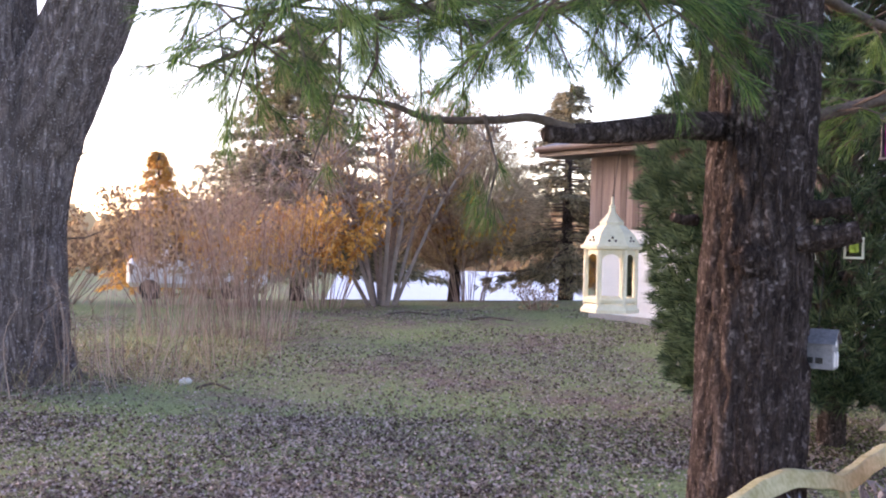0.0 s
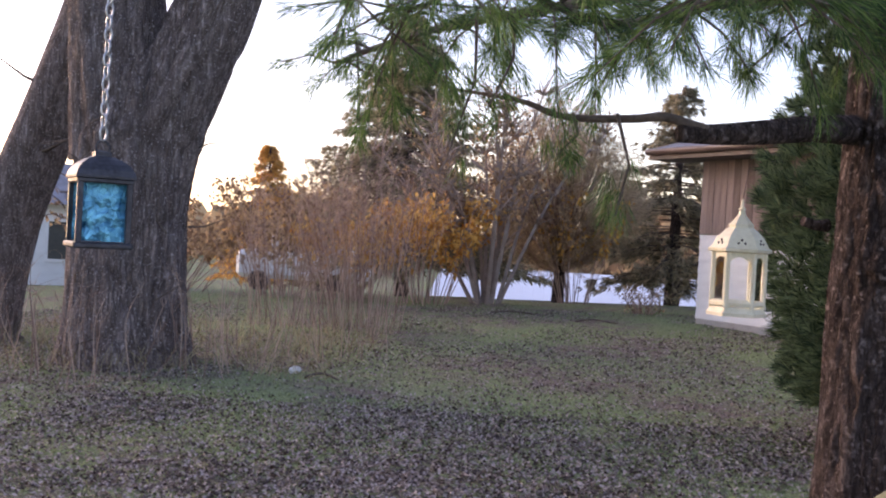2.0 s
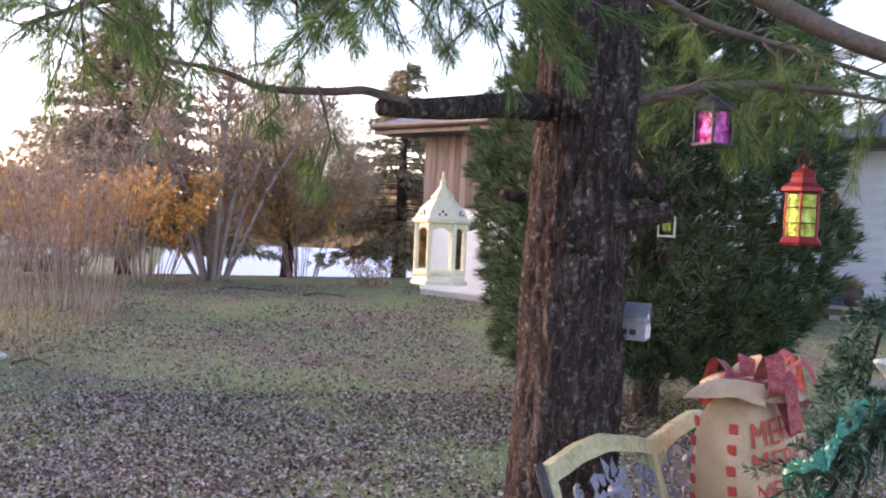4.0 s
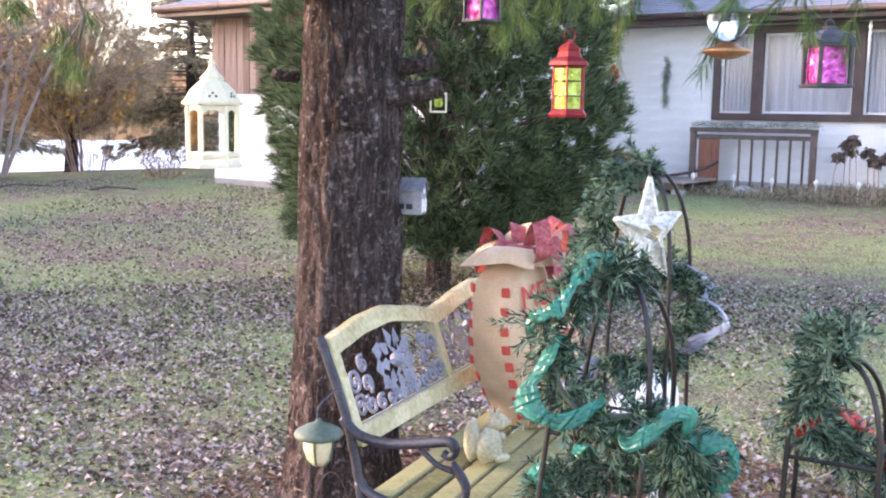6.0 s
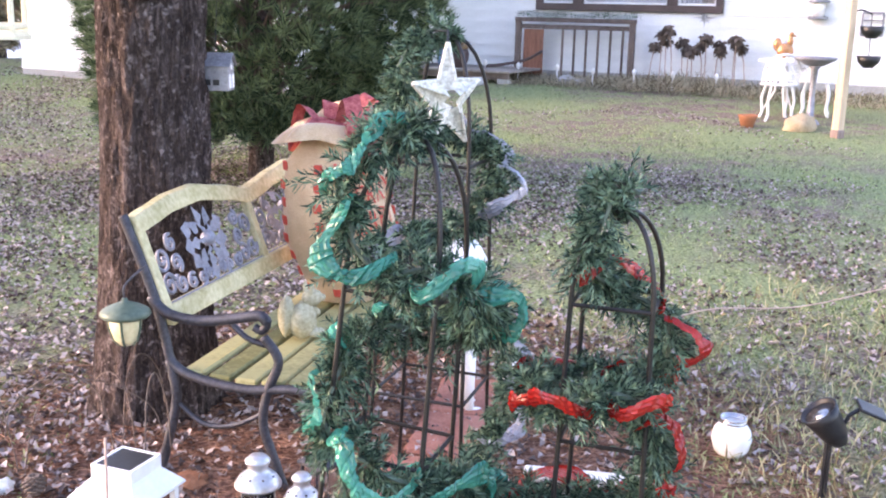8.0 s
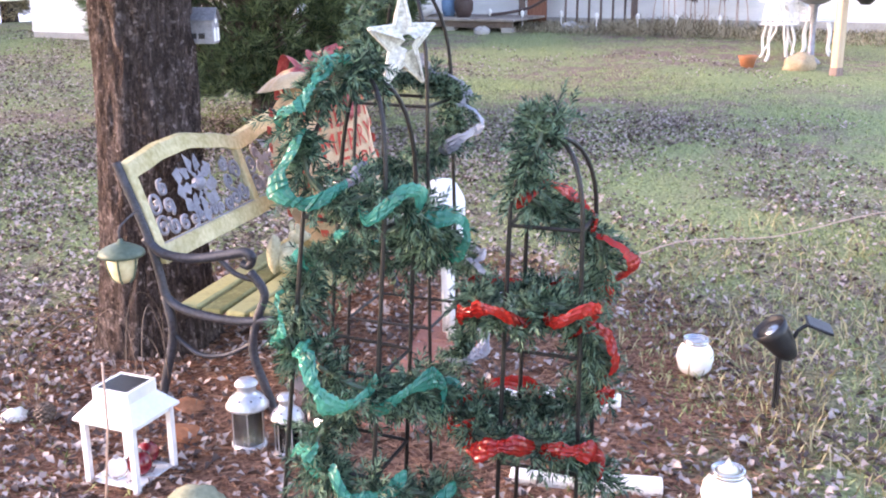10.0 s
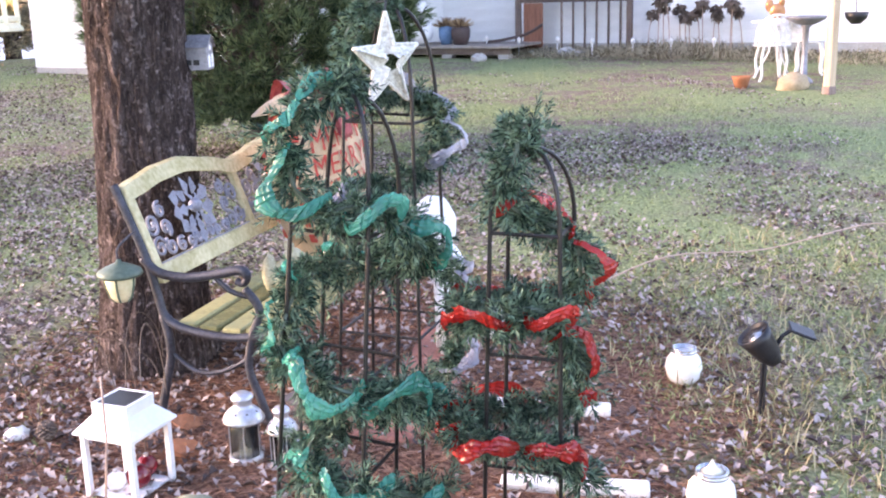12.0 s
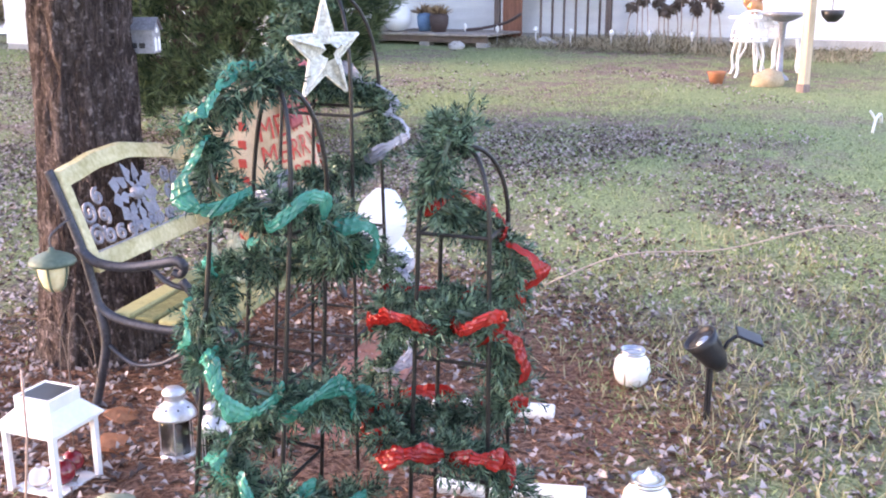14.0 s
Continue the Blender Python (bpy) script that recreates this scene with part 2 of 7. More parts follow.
GLASS = glass_mat("clear_glass")
SMOKE = glass_mat("grey_glass", (0.92, 0.94, 0.95), 0.2)
AMBER = mat("cream_lamp_glass", (0.62, 0.52, 0.28), (0.80, 0.72, 0.46), 0.3, 10, 60, 0.05)
BLUEFOIL = mat("blue_foil", (0.0, 0.10, 0.24), (0.22, 0.74, 0.95), 0.15, 24, 40, 1.0, metal=0.5, dist=0.04)
PINKFOIL = mat("pink_foil", (0.45, 0.02, 0.25), (0.90, 0.25, 0.65), 0.2, 12, 30, 1.0, metal=0.45, dist=0.03)
LIMEFOIL = mat("lime_foil", (0.28, 0.36, 0.02), (0.72, 0.86, 0.20), 0.22, 16, 40, 1.0, metal=0.35, dist=0.03)


def sheer(name, dark, light, clear):
    """Sheer crinkled ribbon: glossy, and partly seen through."""
    m = leafy(name, dark, light, 0.2, 0.3, 0.001)
    n, l = m.node_tree.nodes, m.node_tree.links
    out = n["Material Output"]
    t, mix = n.new("ShaderNodeBsdfTransparent"), n.new("ShaderNodeMixShader")
    t.inputs[0].default_value = (*[0.4 + 0.6 * v for v in light], 1)
    mix.inputs[0].default_value = clear
    l.new(out.inputs[0].links[0].from_socket, mix.inputs[1])
    l.new(t.outputs[0], mix.inputs[2])
    l.new(mix.outputs[0], out.inputs[0])
    n["Principled BSDF"].inputs["Specular IOR Level"].default_value = 0.7
    return m


GREENRIB = sheer("green_ribbon", (0.0, 0.13, 0.10), (0.09, 0.50, 0.37), 0.22)
REDRIB = sheer("red_ribbon", (0.26, 0.006, 0.006), (0.66, 0.045, 0.03), 0.2)
SILVERRIB = sheer("silver_striped_ribbon", (0.10, 0.12, 0.22), (0.66, 0.68, 0.76), 0.3)
BRICKRED = mat("red_paver", (0.24, 0.09, 0.065), (0.42, 0.19, 0.14), 0.9, 9, 70, 0.4)
PALEBOARD = mat("pale_stone_edging", (0.62, 0.60, 0.56), (0.80, 0.78, 0.75), 0.8, 8, 70, 0.2)
TERRA = mat("terracotta", (0.30, 0.11, 0.05), (0.48, 0.20, 0.10), 0.8, 9, 60, 0.2)
ROCK = mat("tan_rock", (0.30, 0.22, 0.13), (0.52, 0.42, 0.28), 0.9, 6, 50, 0.6)
MOSSROCK = mat("mossy_stone", (0.16, 0.17, 0.11), (0.32, 0.33, 0.23), 0.9, 8, 60, 0.5)
SQUIRREL = mat("weathered_resin", (0.28, 0.25, 0.15), (0.58, 0.54, 0.38), 0.85, 18, 80, 0.5)
POSTWOOD = mat("pale_pine_post", (0.46, 0.33, 0.21), (0.66, 0.52, 0.37), 0.8, 4, 40, 0.2, stretch=(4, 4, 0.4))
PALEROOF = mat("white_sheet_roof", (0.80, 0.80, 0.82), (0.88, 0.88, 0.90), 0.4, 0.4, 4, 0.05)
GREENGLAZE = mat("green_metal", (0.06, 0.09, 0.065), (0.14, 0.18, 0.13), 0.5, 10, 60, 0.1)
COPPER = mat("copper", (0.35, 0.16, 0.07), (0.60, 0.32, 0.16), 0.35, 10, 60, 0.1, metal=0.6)
ORNAMENT = mat("red_ball_gloss", (0.16, 0.01, 0.015), (0.22, 0.02, 0.03), 0.12, 4, 20, 0.0, spec=0.8)
BLUEPAINT = mat("blue_paint", (0.10, 0.22, 0.40), (0.22, 0.38, 0.58), 0.6, 8, 50, 0.1)


# ---- mesh tools ----
def G(x, y):
    """Height of the lawn: nearly level, then rising gently to the house, falling away behind it."""
    s = 0.45 * x + 0.55 * y - 3.0
    z = -0.09 + 0.055 * (math.sqrt(s * s + 0.6) + s) / 2 + 0.02 * max(0.0, s - 4)
    z = min(z, 0.62 + 0.02 * (z - 0.62))
    over = y - 20.3
    if over > 0:
        z -= min(2.2, 0.085 * over)
    z += 0.02 * noise.noise((x * 0.45, y * 0.45, 0.3)) + 0.009 * noise.noise((x * 1.9, y * 1.9, 5.0))
    return z


class Geo:
    def __init__(self):
        self.v, self.f, self.smooth = [], [], False

    def add(self, verts, faces, m=None):
        k = len(self.v)
        self.v += [tuple(m @ Vector(p)) if m else tuple(p) for p in verts]
        self.f += [tuple(i + k for i in f) for f in faces]
        return self

    def box(self, size, m=None, bev=0.004, c=(0, 0, 0)):
        """A box with chamfered edges; c is its centre."""
        h = [s / 2 for s in size]
        b = min(bev, min(h) * 0.6)
        vs, idx = [], {}
        for sx in (-1, 1):
            for sy in (-1, 1):
                for sz in (-1, 1):
                    s = (sx, sy, sz)
                    for a in range(3):
                        p = [s[i] * (h[i] - (0 if i == a else b)) + c[i] for i in range(3)]
                        idx[s, a] = len(vs)
                        vs.append(p)
        fs = []
        for a in range(3):
            o = [i for i in range(3) if i != a]
            for sa in (-1, 1):
                ring = []
                for p, q in ((-1, -1), (1, -1), (1, 1), (-1, 1)):
                    s = [0, 0, 0]
                    s[a], s[o[0]], s[o[1]] = sa, p, q
                    ring.append(idx[tuple(s), a])
                fs.append(ring)
        for a in range(3):
            o = [i for i in range(3) if i != a]
            for p in (-1, 1):
                for q in (-1, 1):
                    s0, s1 = [0, 0, 0], [0, 0, 0]
                    s0[a], s1[a] = -1, 1
                    s0[o[0]] = s1[o[0]] = p
                    s0[o[1]] = s1[o[1]] = q
                    fs.append([idx[tuple(s0), o[0]], idx[tuple(s1), o[0]], idx[tuple(s1), o[1]], idx[tuple(s0), o[1]]])
        for sx in (-1, 1):
            for sy in (-1, 1):
                for sz in (-1, 1):
                    fs.append([idx[(sx, sy, sz), a] for a in range(3)])
        return self.add(vs, fs, m)

    def tube(self, pts, rad, sides=8, caps=True, twist=0.0):
        """A tube along points, with one radius or one for each point."""
        pts = [Vector(p) for p in pts]
        rad = rad if isinstance(rad, (list, tuple)) else [rad] * len(pts)
        k, up = len(self.v), None
        for i, p in enumerate(pts):
            d = (pts[min(i + 1, len(pts) - 1)] - pts[max(i - 1, 0)]).normalized()
            if up is None:
                up = d.orthogonal().normalized()
            up = (up - d * up.dot(d)).normalized()
            side = d.cross(up)
            for j in range(sides):
                a = 2 * math.pi * j / sides + twist
                self.v.append(tuple(p + (up * math.cos(a) + side * math.sin(a)) * rad[i]))
        for i in range(len(pts) - 1):
            for j in range(sides):
                a, b = k + i * sides + j, k + i * sides + (j + 1) % sides
                self.f.append((a, b, b + sides, a + sides))
        if caps:
            self.f.append(tuple(k + j for j in range(sides))[::-1])
            self.f.append(tuple(k + (len(pts) - 1) * sides + j for j in range(sides)))
        return self

    def lathe(self, prof, sides=24, m=None, turn=0.0):
        """A turned shape from (radius, height) rows."""
        vs, fs = [], []
        for r, z in prof:
            for j in range(sides):
                a = 2 * math.pi * j / sides + turn
                vs.append((r * math.cos(a), r * math.sin(a), z))
        for i in range(len(prof) - 1):
            for j in range(sides):
                a, b = i * sides + j, i * sides + (j + 1) % sides
                fs.append((a, b, b + sides, a + sides))
        if prof[0][0] > 1e-4:
            fs.append(tuple(range(sides))[::-1])
        if prof[-1][0] > 1e-4:
            fs.append(tuple((len(prof) - 1) * sides + j for j in range(sides)))
        return self.add(vs, fs, m)

    def blob(self, c, r, lump=0.0, freq=3.0, rings=12, sides=18, seed=0.0):
        """A rounded lump with an uneven skin."""
        vs, fs = [], []
        for i in range(rings + 1):
            th = math.pi * i / rings
            for j in range(sides):
                ph = 2 * math.pi * j / sides
                d = Vector((math.sin(th) * math.cos(ph), math.sin(th) * math.sin(ph), math.cos(th)))
                k = 1 + lump * noise.noise(d * freq + Vector((seed, seed, 0)))
                vs.append((c[0] + d.x * r[0] * k, c[1] + d.y * r[1] * k, c[2] + d.z * r[2] * k))
        for i in range(rings):
            for j in range(sides):
                a, b = i * sides + j, i * sides + (j + 1) % sides
                fs.append((a, a + sides, b + sides, b))
        return self.add(vs, fs)

    def ribbon(self, pts, width, ups, thick=0.0):
        """A band along points; ups gives the band's crosswise direction."""
        k = len(self.v)
        for p, u in zip(pts, ups):
            p, u = Vector(p), Vector(u).normalized()
            self.v += [tuple(p - u * width / 2), tuple(p + u * width / 2)]
        for i in range(len(pts) - 1):
            a = k + 2 * i
            self.f.append((a, a + 1, a + 3, a + 2))
        return self

    def mesh(self, name, material, smooth=None):
        me = bpy.data.meshes.new(name)
        me.from_pydata(self.v, [], self.f)
        bm = bmesh.new()
        bm.from_mesh(me)
        bmesh.ops.remove_doubles(bm, verts=bm.verts, dist=1e-5)
        bmesh.ops.recalc_face_normals(bm, faces=bm.faces)
        bm.to_mesh(me)
        bm.free()
        me.materials.append(material)
        if self.smooth if smooth is None else smooth:
            for p in me.polygons:
                p.use_smooth = True
        return me


def thing(name, m, label, category, group="", kind=""):
    ob = new(name)
    ob.empty_display_size = 0.05
    ob.matrix_world = m
    return tagged(ob, label, category, group, kind)


def part(name, geo, material, parent, label="", smooth=False):
    ob = new(name, geo.mesh(name, material, smooth))
    ob.parent = parent
    if label:
        tagged(ob, label)
    return ob


def solo(name, geo, material, label, category, smooth=False, m=None, kind="", group=""):
    ob = new(name, geo.mesh(name, material, smooth))
    if m:
        ob.matrix_world = m
    return tagged(ob, label, category, group, kind)


def fast_mesh(name, verts, faces, material):
    me = bpy.data.meshes.new(name)
    verts, faces = np.asarray(verts, np.float32), np.asarray(faces, np.int32)
    me.vertices.add(len(verts))
    me.vertices.foreach_set("co", verts.ravel())
    k = faces.shape[1]
    me.loops.add(faces.size)
    me.loops.foreach_set("vertex_index", faces.ravel())
    me.polygons.add(len(faces))
    me.polygons.foreach_set("loop_start", np.arange(0, faces.size, k, dtype=np.int32))
    me.update(calc_edges=True)
    me.materials.append(material)
    return me


def blades(base, way, length, width, rng, bend=0.0):
    """Slim leaf blades, a kite of two triangles each, from base points along directions."""
    n = len(base)
    way = way / np.maximum(np.linalg.norm(way, axis=1, keepdims=True), 1e-6)
    r = rng.normal(size=(n, 3))
    side = np.cross(way, r)
    side /= np.maximum(np.linalg.norm(side, axis=1, keepdims=True), 1e-6)
    L, W = np.reshape(length, (-1, 1)) * np.ones((n, 1)), np.reshape(width, (-1, 1)) * np.ones((n, 1))
    mid = base + way * L * 0.45 + np.array([0, 0, -1]) * bend * L * 0.25
    tip = base + way * L + np.array([0, 0, -1]) * bend * L
    v = np.stack([base, mid + side * W / 2, tip, mid - side * W / 2], 1).reshape(-1, 3)
    return v, np.arange(4 * n).reshape(-1, 4)


def unit(rng, n):
    v = rng.normal(size=(n, 3))
    return v / np.linalg.norm(v, axis=1, keepdims=True)


def arc(a, b, sag, n=8, side=(0, 0, 0)):
    a, b, side = Vector(a), Vector(b), Vector(side)
    return [a.lerp(b, i / n) + (Vector((0, 0, sag)) + side) * 4 * (i / n) * (1 - i / n) for i in range(n + 1)]


def spline(pts, n=6):
    """Points on a smooth curve through the given ones."""
    pts = [Vector(p) for p in pts]
    out = []
    for i in range(len(pts) - 1):
        p0, p1, p2, p3 = pts[max(i - 1, 0)], pts[i], pts[i + 1], pts[min(i + 2, len(pts) - 1)]
        for k in range(n):
            t = k / n
            out.append(0.5 * (2 * p1 + (p2 - p0) * t + (2 * p0 - 5 * p1 + 4 * p2 - p3) * t * t + (3 * p1 - p0 - 3 * p2 + p3) * t ** 3))
    return out + [pts[-1]]

# ---- ground ----
def build_ground():
    def axis(lo, hi, flo, fhi, step):
        a = [lo, lo * 0.4, lo * 0.15, lo * 0.06]
        a = [v for v in a if v < flo - 2]
        b = [v for v in (hi * 0.06, hi * 0.15, hi * 0.4, hi) if v > fhi + 2]
        return a + list(np.arange(flo, fhi + 1e-6, step)) + b
    xs, ys = axis(-1500, 1500, -22, 22, 0.4), axis(-1500, 1500, -8, 44, 0.4)
    verts = [(x, y, G(x, y)) for y in ys for x in xs]
    k = len(xs)
    faces = [(j * k + i, j * k + i + 1, (j + 1) * k + i + 1, (j + 1) * k + i) for j in range(len(ys) - 1) for i in range(k - 1)]
    ob = new("ground", fast_mesh("ground", verts, faces, LAWN))
    for p in ob.data.polygons:
        p.use_smooth = True
    tagged(ob, "leaf-strewn autumn lawn rising gently to the house", "ground", kind="structure")


build_ground()


def scatter(rng, n, x0, x1, y0, y1):
    return np.stack([rng.uniform(x0, x1, n), rng.uniform(y0, y1, n)], 1)


def on_ground(xy, lift=0.0):
    return np.array([(x, y, G(x, y) + lift) for x, y in xy])


def litter():
    """Fallen leaves, thick in drifts and thin on the green patches."""
    rng = np.random.default_rng(11)
    pts = []
    for n, box in ((100000, (-4.5, 6.5, 0.6, 9.5)), (95000, (-9, 9, 6, 19)), (6000, (-9, -4, 6, 14))):
        pts.append(scatter(rng, n, *box))
    xy = np.concatenate(pts)
    keep = []
    for x, y in xy:
        d = noise.noise((x * 0.5, y * 0.5, 2.0)) + 0.5 * noise.noise((x * 1.6, y * 1.6, 7.0))
        bias = 0.20 - 0.12 * max(0, x - 2.0) - 0.06 * max(0, y - 13) + 0.25 * math.exp(-((x - 4.3) ** 2 + (y - 6.2) ** 2) / 1.6) + (0.12 if x < 2.5 and 3 < y < 13 else 0)
        keep.append(rng.random() < 0.5 + 1.1 * (d + bias))
    xy = xy[np.array(keep)]
    base = on_ground(xy, 0.008)
    n = len(base)
    a = rng.uniform(0, 2 * np.pi, n)
    way = np.stack([np.cos(a), np.sin(a), rng.uniform(-0.15, 0.5, n)], 1)
    side = np.stack([-np.sin(a), np.cos(a), rng.uniform(-0.5, 0.5, n)], 1)
    L, W = rng.uniform(0.020, 0.046, (n, 1)), rng.uniform(0.007, 0.017, (n, 1))
    curl = np.stack([np.zeros(n), np.zeros(n), rng.uniform(0.0, 0.02, n)], 1)
    v = np.stack([base, base + way * L * 0.5 + side * W + curl, base + way * L, base + way * L * 0.5 - side * W + curl], 1).reshape(-1, 3)
    f = np.arange(4 * n).reshape(-1, 4)
    f = np.concatenate([f[:, [0, 1, 2]], f[:, [0, 2, 3]]])
    ob = new("fallen_leaves", fast_mesh("fallen_leaves", v, f, LITTER))
    tagged(ob, "dry curled grey-brown leaves fallen on the lawn", "leaves", kind="stuff")


def lawn_blades():
    rng = np.random.default_rng(12)
    xy = np.concatenate([scatter(rng, 70000, -5, 8, 0.8, 10), scatter(rng, 60000, -8, 13, 6, 20), scatter(rng, 9000, 2.6, 5.5, 0.8, 4)])
    keep = [noise.noise((x * 0.5, y * 0.5, 2.0)) < 0.18 + 0.3 * rng.random() + 0.08 * max(0, x - 2) and math.hypot(x - 1.75, y - 3.3) > 1.15 for x, y in xy]
    base = on_ground(xy[np.array(keep)], -0.005)
    n = len(base)
    way = np.stack([rng.normal(0, 0.55, n), rng.normal(0, 0.55, n), np.ones(n)], 1)
    v, f = blades(base, way, rng.uniform(0.025, 0.065, n), rng.uniform(0.005, 0.009, n), rng, 0.3)
    tagged(new("grass", fast_mesh("grass", v, f, GRASS)), "short green lawn grass between the fallen leaves", "grass", kind="stuff")
    xy = np.concatenate([scatter(rng, 1500, 2.7, 4.4, 1.1, 3.2), scatter(rng, 700, 3.2, 5.0, 2.4, 4.4), scatter(rng, 1800, -7.5, -2.6, 10.2, 14.5)])
    base = on_ground(xy, -0.01)
    n = len(base)
    tall = np.where(base[:, 1] > 8, rng.uniform(0.25, 0.75, n), rng.uniform(0.06, 0.22, n))
    way = np.stack([rng.normal(0, 0.35, n), rng.normal(0, 0.35, n), np.ones(n)], 1)
    v, f = blades(base, way, tall, rng.uniform(0.004, 0.008, n), rng, 0.35)
    tagged(new("dry_grass", fast_mesh("dry_grass", v, f, DRYGRASS)), "tall straw-coloured grass in unmown clumps", "grass", kind="stuff")


def pine_straw():
    rng = np.random.default_rng(13)
    n = 26000
    r, a = 1.55 * np.sqrt(rng.random(n)), rng.uniform(0, 2 * np.pi, n)
    xy = np.stack([1.75 + r * np.cos(a) * 1.05, 3.35 + r * np.sin(a) * 1.15], 1)
    base = on_ground(xy, 0.006)
    b = rng.uniform(0, 2 * np.pi, n)
    way = np.stack([np.cos(b), np.sin(b), rng.uniform(-0.05, 0.25, n)], 1)
    v, f = blades(base, way, rng.uniform(0.05, 0.11, n), 0.0035, rng, 0.1)
    tagged(new("pine_straw", fast_mesh("pine_straw", v, f, STRAW)), "rusty fallen pine needles bedding the ground by the bench", "pine straw", kind="stuff")


litter()
lawn_blades()
pine_straw()

# ---- house ----
WX, WY = Vector((0.596, -0.803, 0)), Vector((0.803, 0.596, 0))
HM = Matrix(((0.596, 0.803, 0, 8.60), (-0.803, 0.596, 0, 16.31), (0, 0, 1, 0), (0, 0, 0, 1)))
EAVE = 3.22


def build_house():
    house = thing("house", HM, "single-storey white-sided house with brown trim and grey shingled roof", "house")
    win = (1.87, 4.77, 1.70, 3.00)

    def wall(name, a, b, z0, z1, hole=None):
        """A wall 0.2 thick from a to b in plan, thickness to its left, with an opening."""
        a, b = Vector((*a, 0)), Vector((*b, 0))
        d = (b - a).normalized()
        m = Matrix.Translation(a) @ d.to_track_quat("X", "Z").to_matrix().to_4x4()
        L, g = (b - a).length, Geo()
        if hole:
            h0, h1, y0, y1 = hole
            for x0, x1, p0, p1 in ((0, h0, z0, z1), (h1, L, z0, z1), (h0, h1, z0, y0), (h0, h1, y1, z1)):
                g.box((x1 - x0, 0.2, p1 - p0), m, 0.001, ((x0 + x1) / 2, 0.1, (p0 + p1) / 2))
        else:
            g.box((L, 0.2, z1 - z0), m, 0.001, (L / 2, 0.1, (z0 + z1) / 2))
        return part(name, g, SIDING, house), m, L

    def courses(parent, m, L, z0, z1, hole=None, start=0.0):
        """Lapped siding boards, each proud at its lower edge."""
        h, cache = 0.19, {}
        k = 0
        while z0 + k * h < z1 - 0.03:
            za, zb = z0 + k * h, min(z0 + (k + 1) * h, z1)
            runs = [(start, L)]
            if hole and zb > hole[2] and za < hole[3]:
                runs = [(start, hole[0] - 0.09), (hole[1] + 0.09, L)]
            for x0, x1 in runs:
                key = (round(x1 - x0, 3), round(zb - za, 3))
                if key not in cache:
                    l, t = x1 - x0, zb - za
                    g = Geo()
                    g.add([(0, 0, 0), (l, 0, 0), (l, -0.022, 0), (0, -0.022, 0), (0, 0, t), (l, 0, t), (l, -0.006, t), (0, -0.006, t)],
                          [(0, 1, 2, 3), (3, 2, 6, 7), (7, 6, 5, 4), (0, 3, 7, 4), (1, 5, 6, 2), (0, 4, 5, 1)])
                    cache[key] = g.mesh("siding_board", SIDING, False)
                ob = new("siding_board", cache[key])
                ob.parent = parent
                ob.matrix_local = m @ Matrix.Translation((x0, -0.002, za))
            k += 1

    c, mc, lc = wall("wall", (0, 0), (12, 0), 0.2, EAVE, win)
    courses(c, mc, lc, 0.62, EAVE, win)
    b, mb, lb = wall("wall", (0, -4.55), (0, -0.002), 0.2, EAVE)
    mb = Matrix.Translation((0, -4.55, 0)) @ pose(0, 0, 0, 0, 0, 90)
    courses(b, mb, lb, 0.55, EAVE)
    a, ma, la = wall("wall", (-5.12, -4.55), (-0.2, -4.55), 0.1, EAVE)
    courses(a, ma, la, 0.50, 1.88)
    for k in range(34):
        g = Geo()
        g.box((0.142, 0.03, EAVE - 1.90), None, 0.004)
        ob = part("board", g, BROWNBOARD, a)
        ob.matrix_local = ma @ Matrix.Translation((0.075 + k * 0.1455, -0.02 - 0.006 * (k % 2), (EAVE + 1.90) / 2))
    e, me_, le = wall("wall", (-5.12, 3.0), (-5.12, -4.55 + 0.2), 0.1, EAVE)
    e.matrix_local = Matrix.Translation((0, 0, 0))
    courses(e, Matrix.Translation((-5.12, 3, 0)) @ pose(0, 0, 0, 0, 0, -90), 7.55, 0.5, EAVE)
    part("foundation", Geo().box((12, 0.24, 0.60), None, 0.01, (6, 0.085, 0.32)).box((0.24, 4.4, 0.6), None, 0.01, (-0.09, -2.3, 0.25)).box((5.0, 0.24, 0.65), None, 0.01, (-2.6, -4.46, 0.17)), CONCRETE, house, "grey concrete footing")

    # roof: two slopes with fascia, gutter and soffit
    def slope(name, x0, x1, y0, y1, rise):
        g = Geo()
        l, ang = math.hypot(y1 - y0, rise), math.atan2(rise, y1 - y0)
        m = Matrix.Translation((0, y0, EAVE + 0.06)) @ pose(0, 0, 0, math.degrees(ang), 0, 0)
        n = int(l / 0.16)
        for k in range(n):
            g.box((x1 - x0, l / n + 0.02, 0.02), m @ Matrix.Translation((0, (k + 0.5) * l / n, 0.022)) @ pose(0, 0, 0, -3.5, 0, 0), 0.003, ((x0 + x1) / 2, 0, 0))
        r = part(name, g, SHINGLE, house, "grey-blue asphalt shingle roof")
        part("fascia", Geo().box((x1 - x0, 0.03, 0.18), None, 0.004, ((x0 + x1) / 2, y0 - 0.016, EAVE - 0.01)), TRIM, r, "dark brown fascia board")
        gut = Geo()
        gut.tube([(x0, y0 - 0.09, EAVE + 0.03), (x1, y0 - 0.09, EAVE + 0.03)], 0.055, 8)
        part("gutter", gut, TRIM, r, "brown rain gutter", True)
        part("soffit", Geo().box((x1 - x0, 0.6, 0.02), None, 0.002, ((x0 + x1) / 2, y0 + 0.3, EAVE - 0.09)), TRIM, r)
        return r

    slope("roof", -0.1, 12.4, -0.5, 5.0, 1.65)
    slope("roof", -5.85, 0.45, -5.1, 1.0, 1.7)
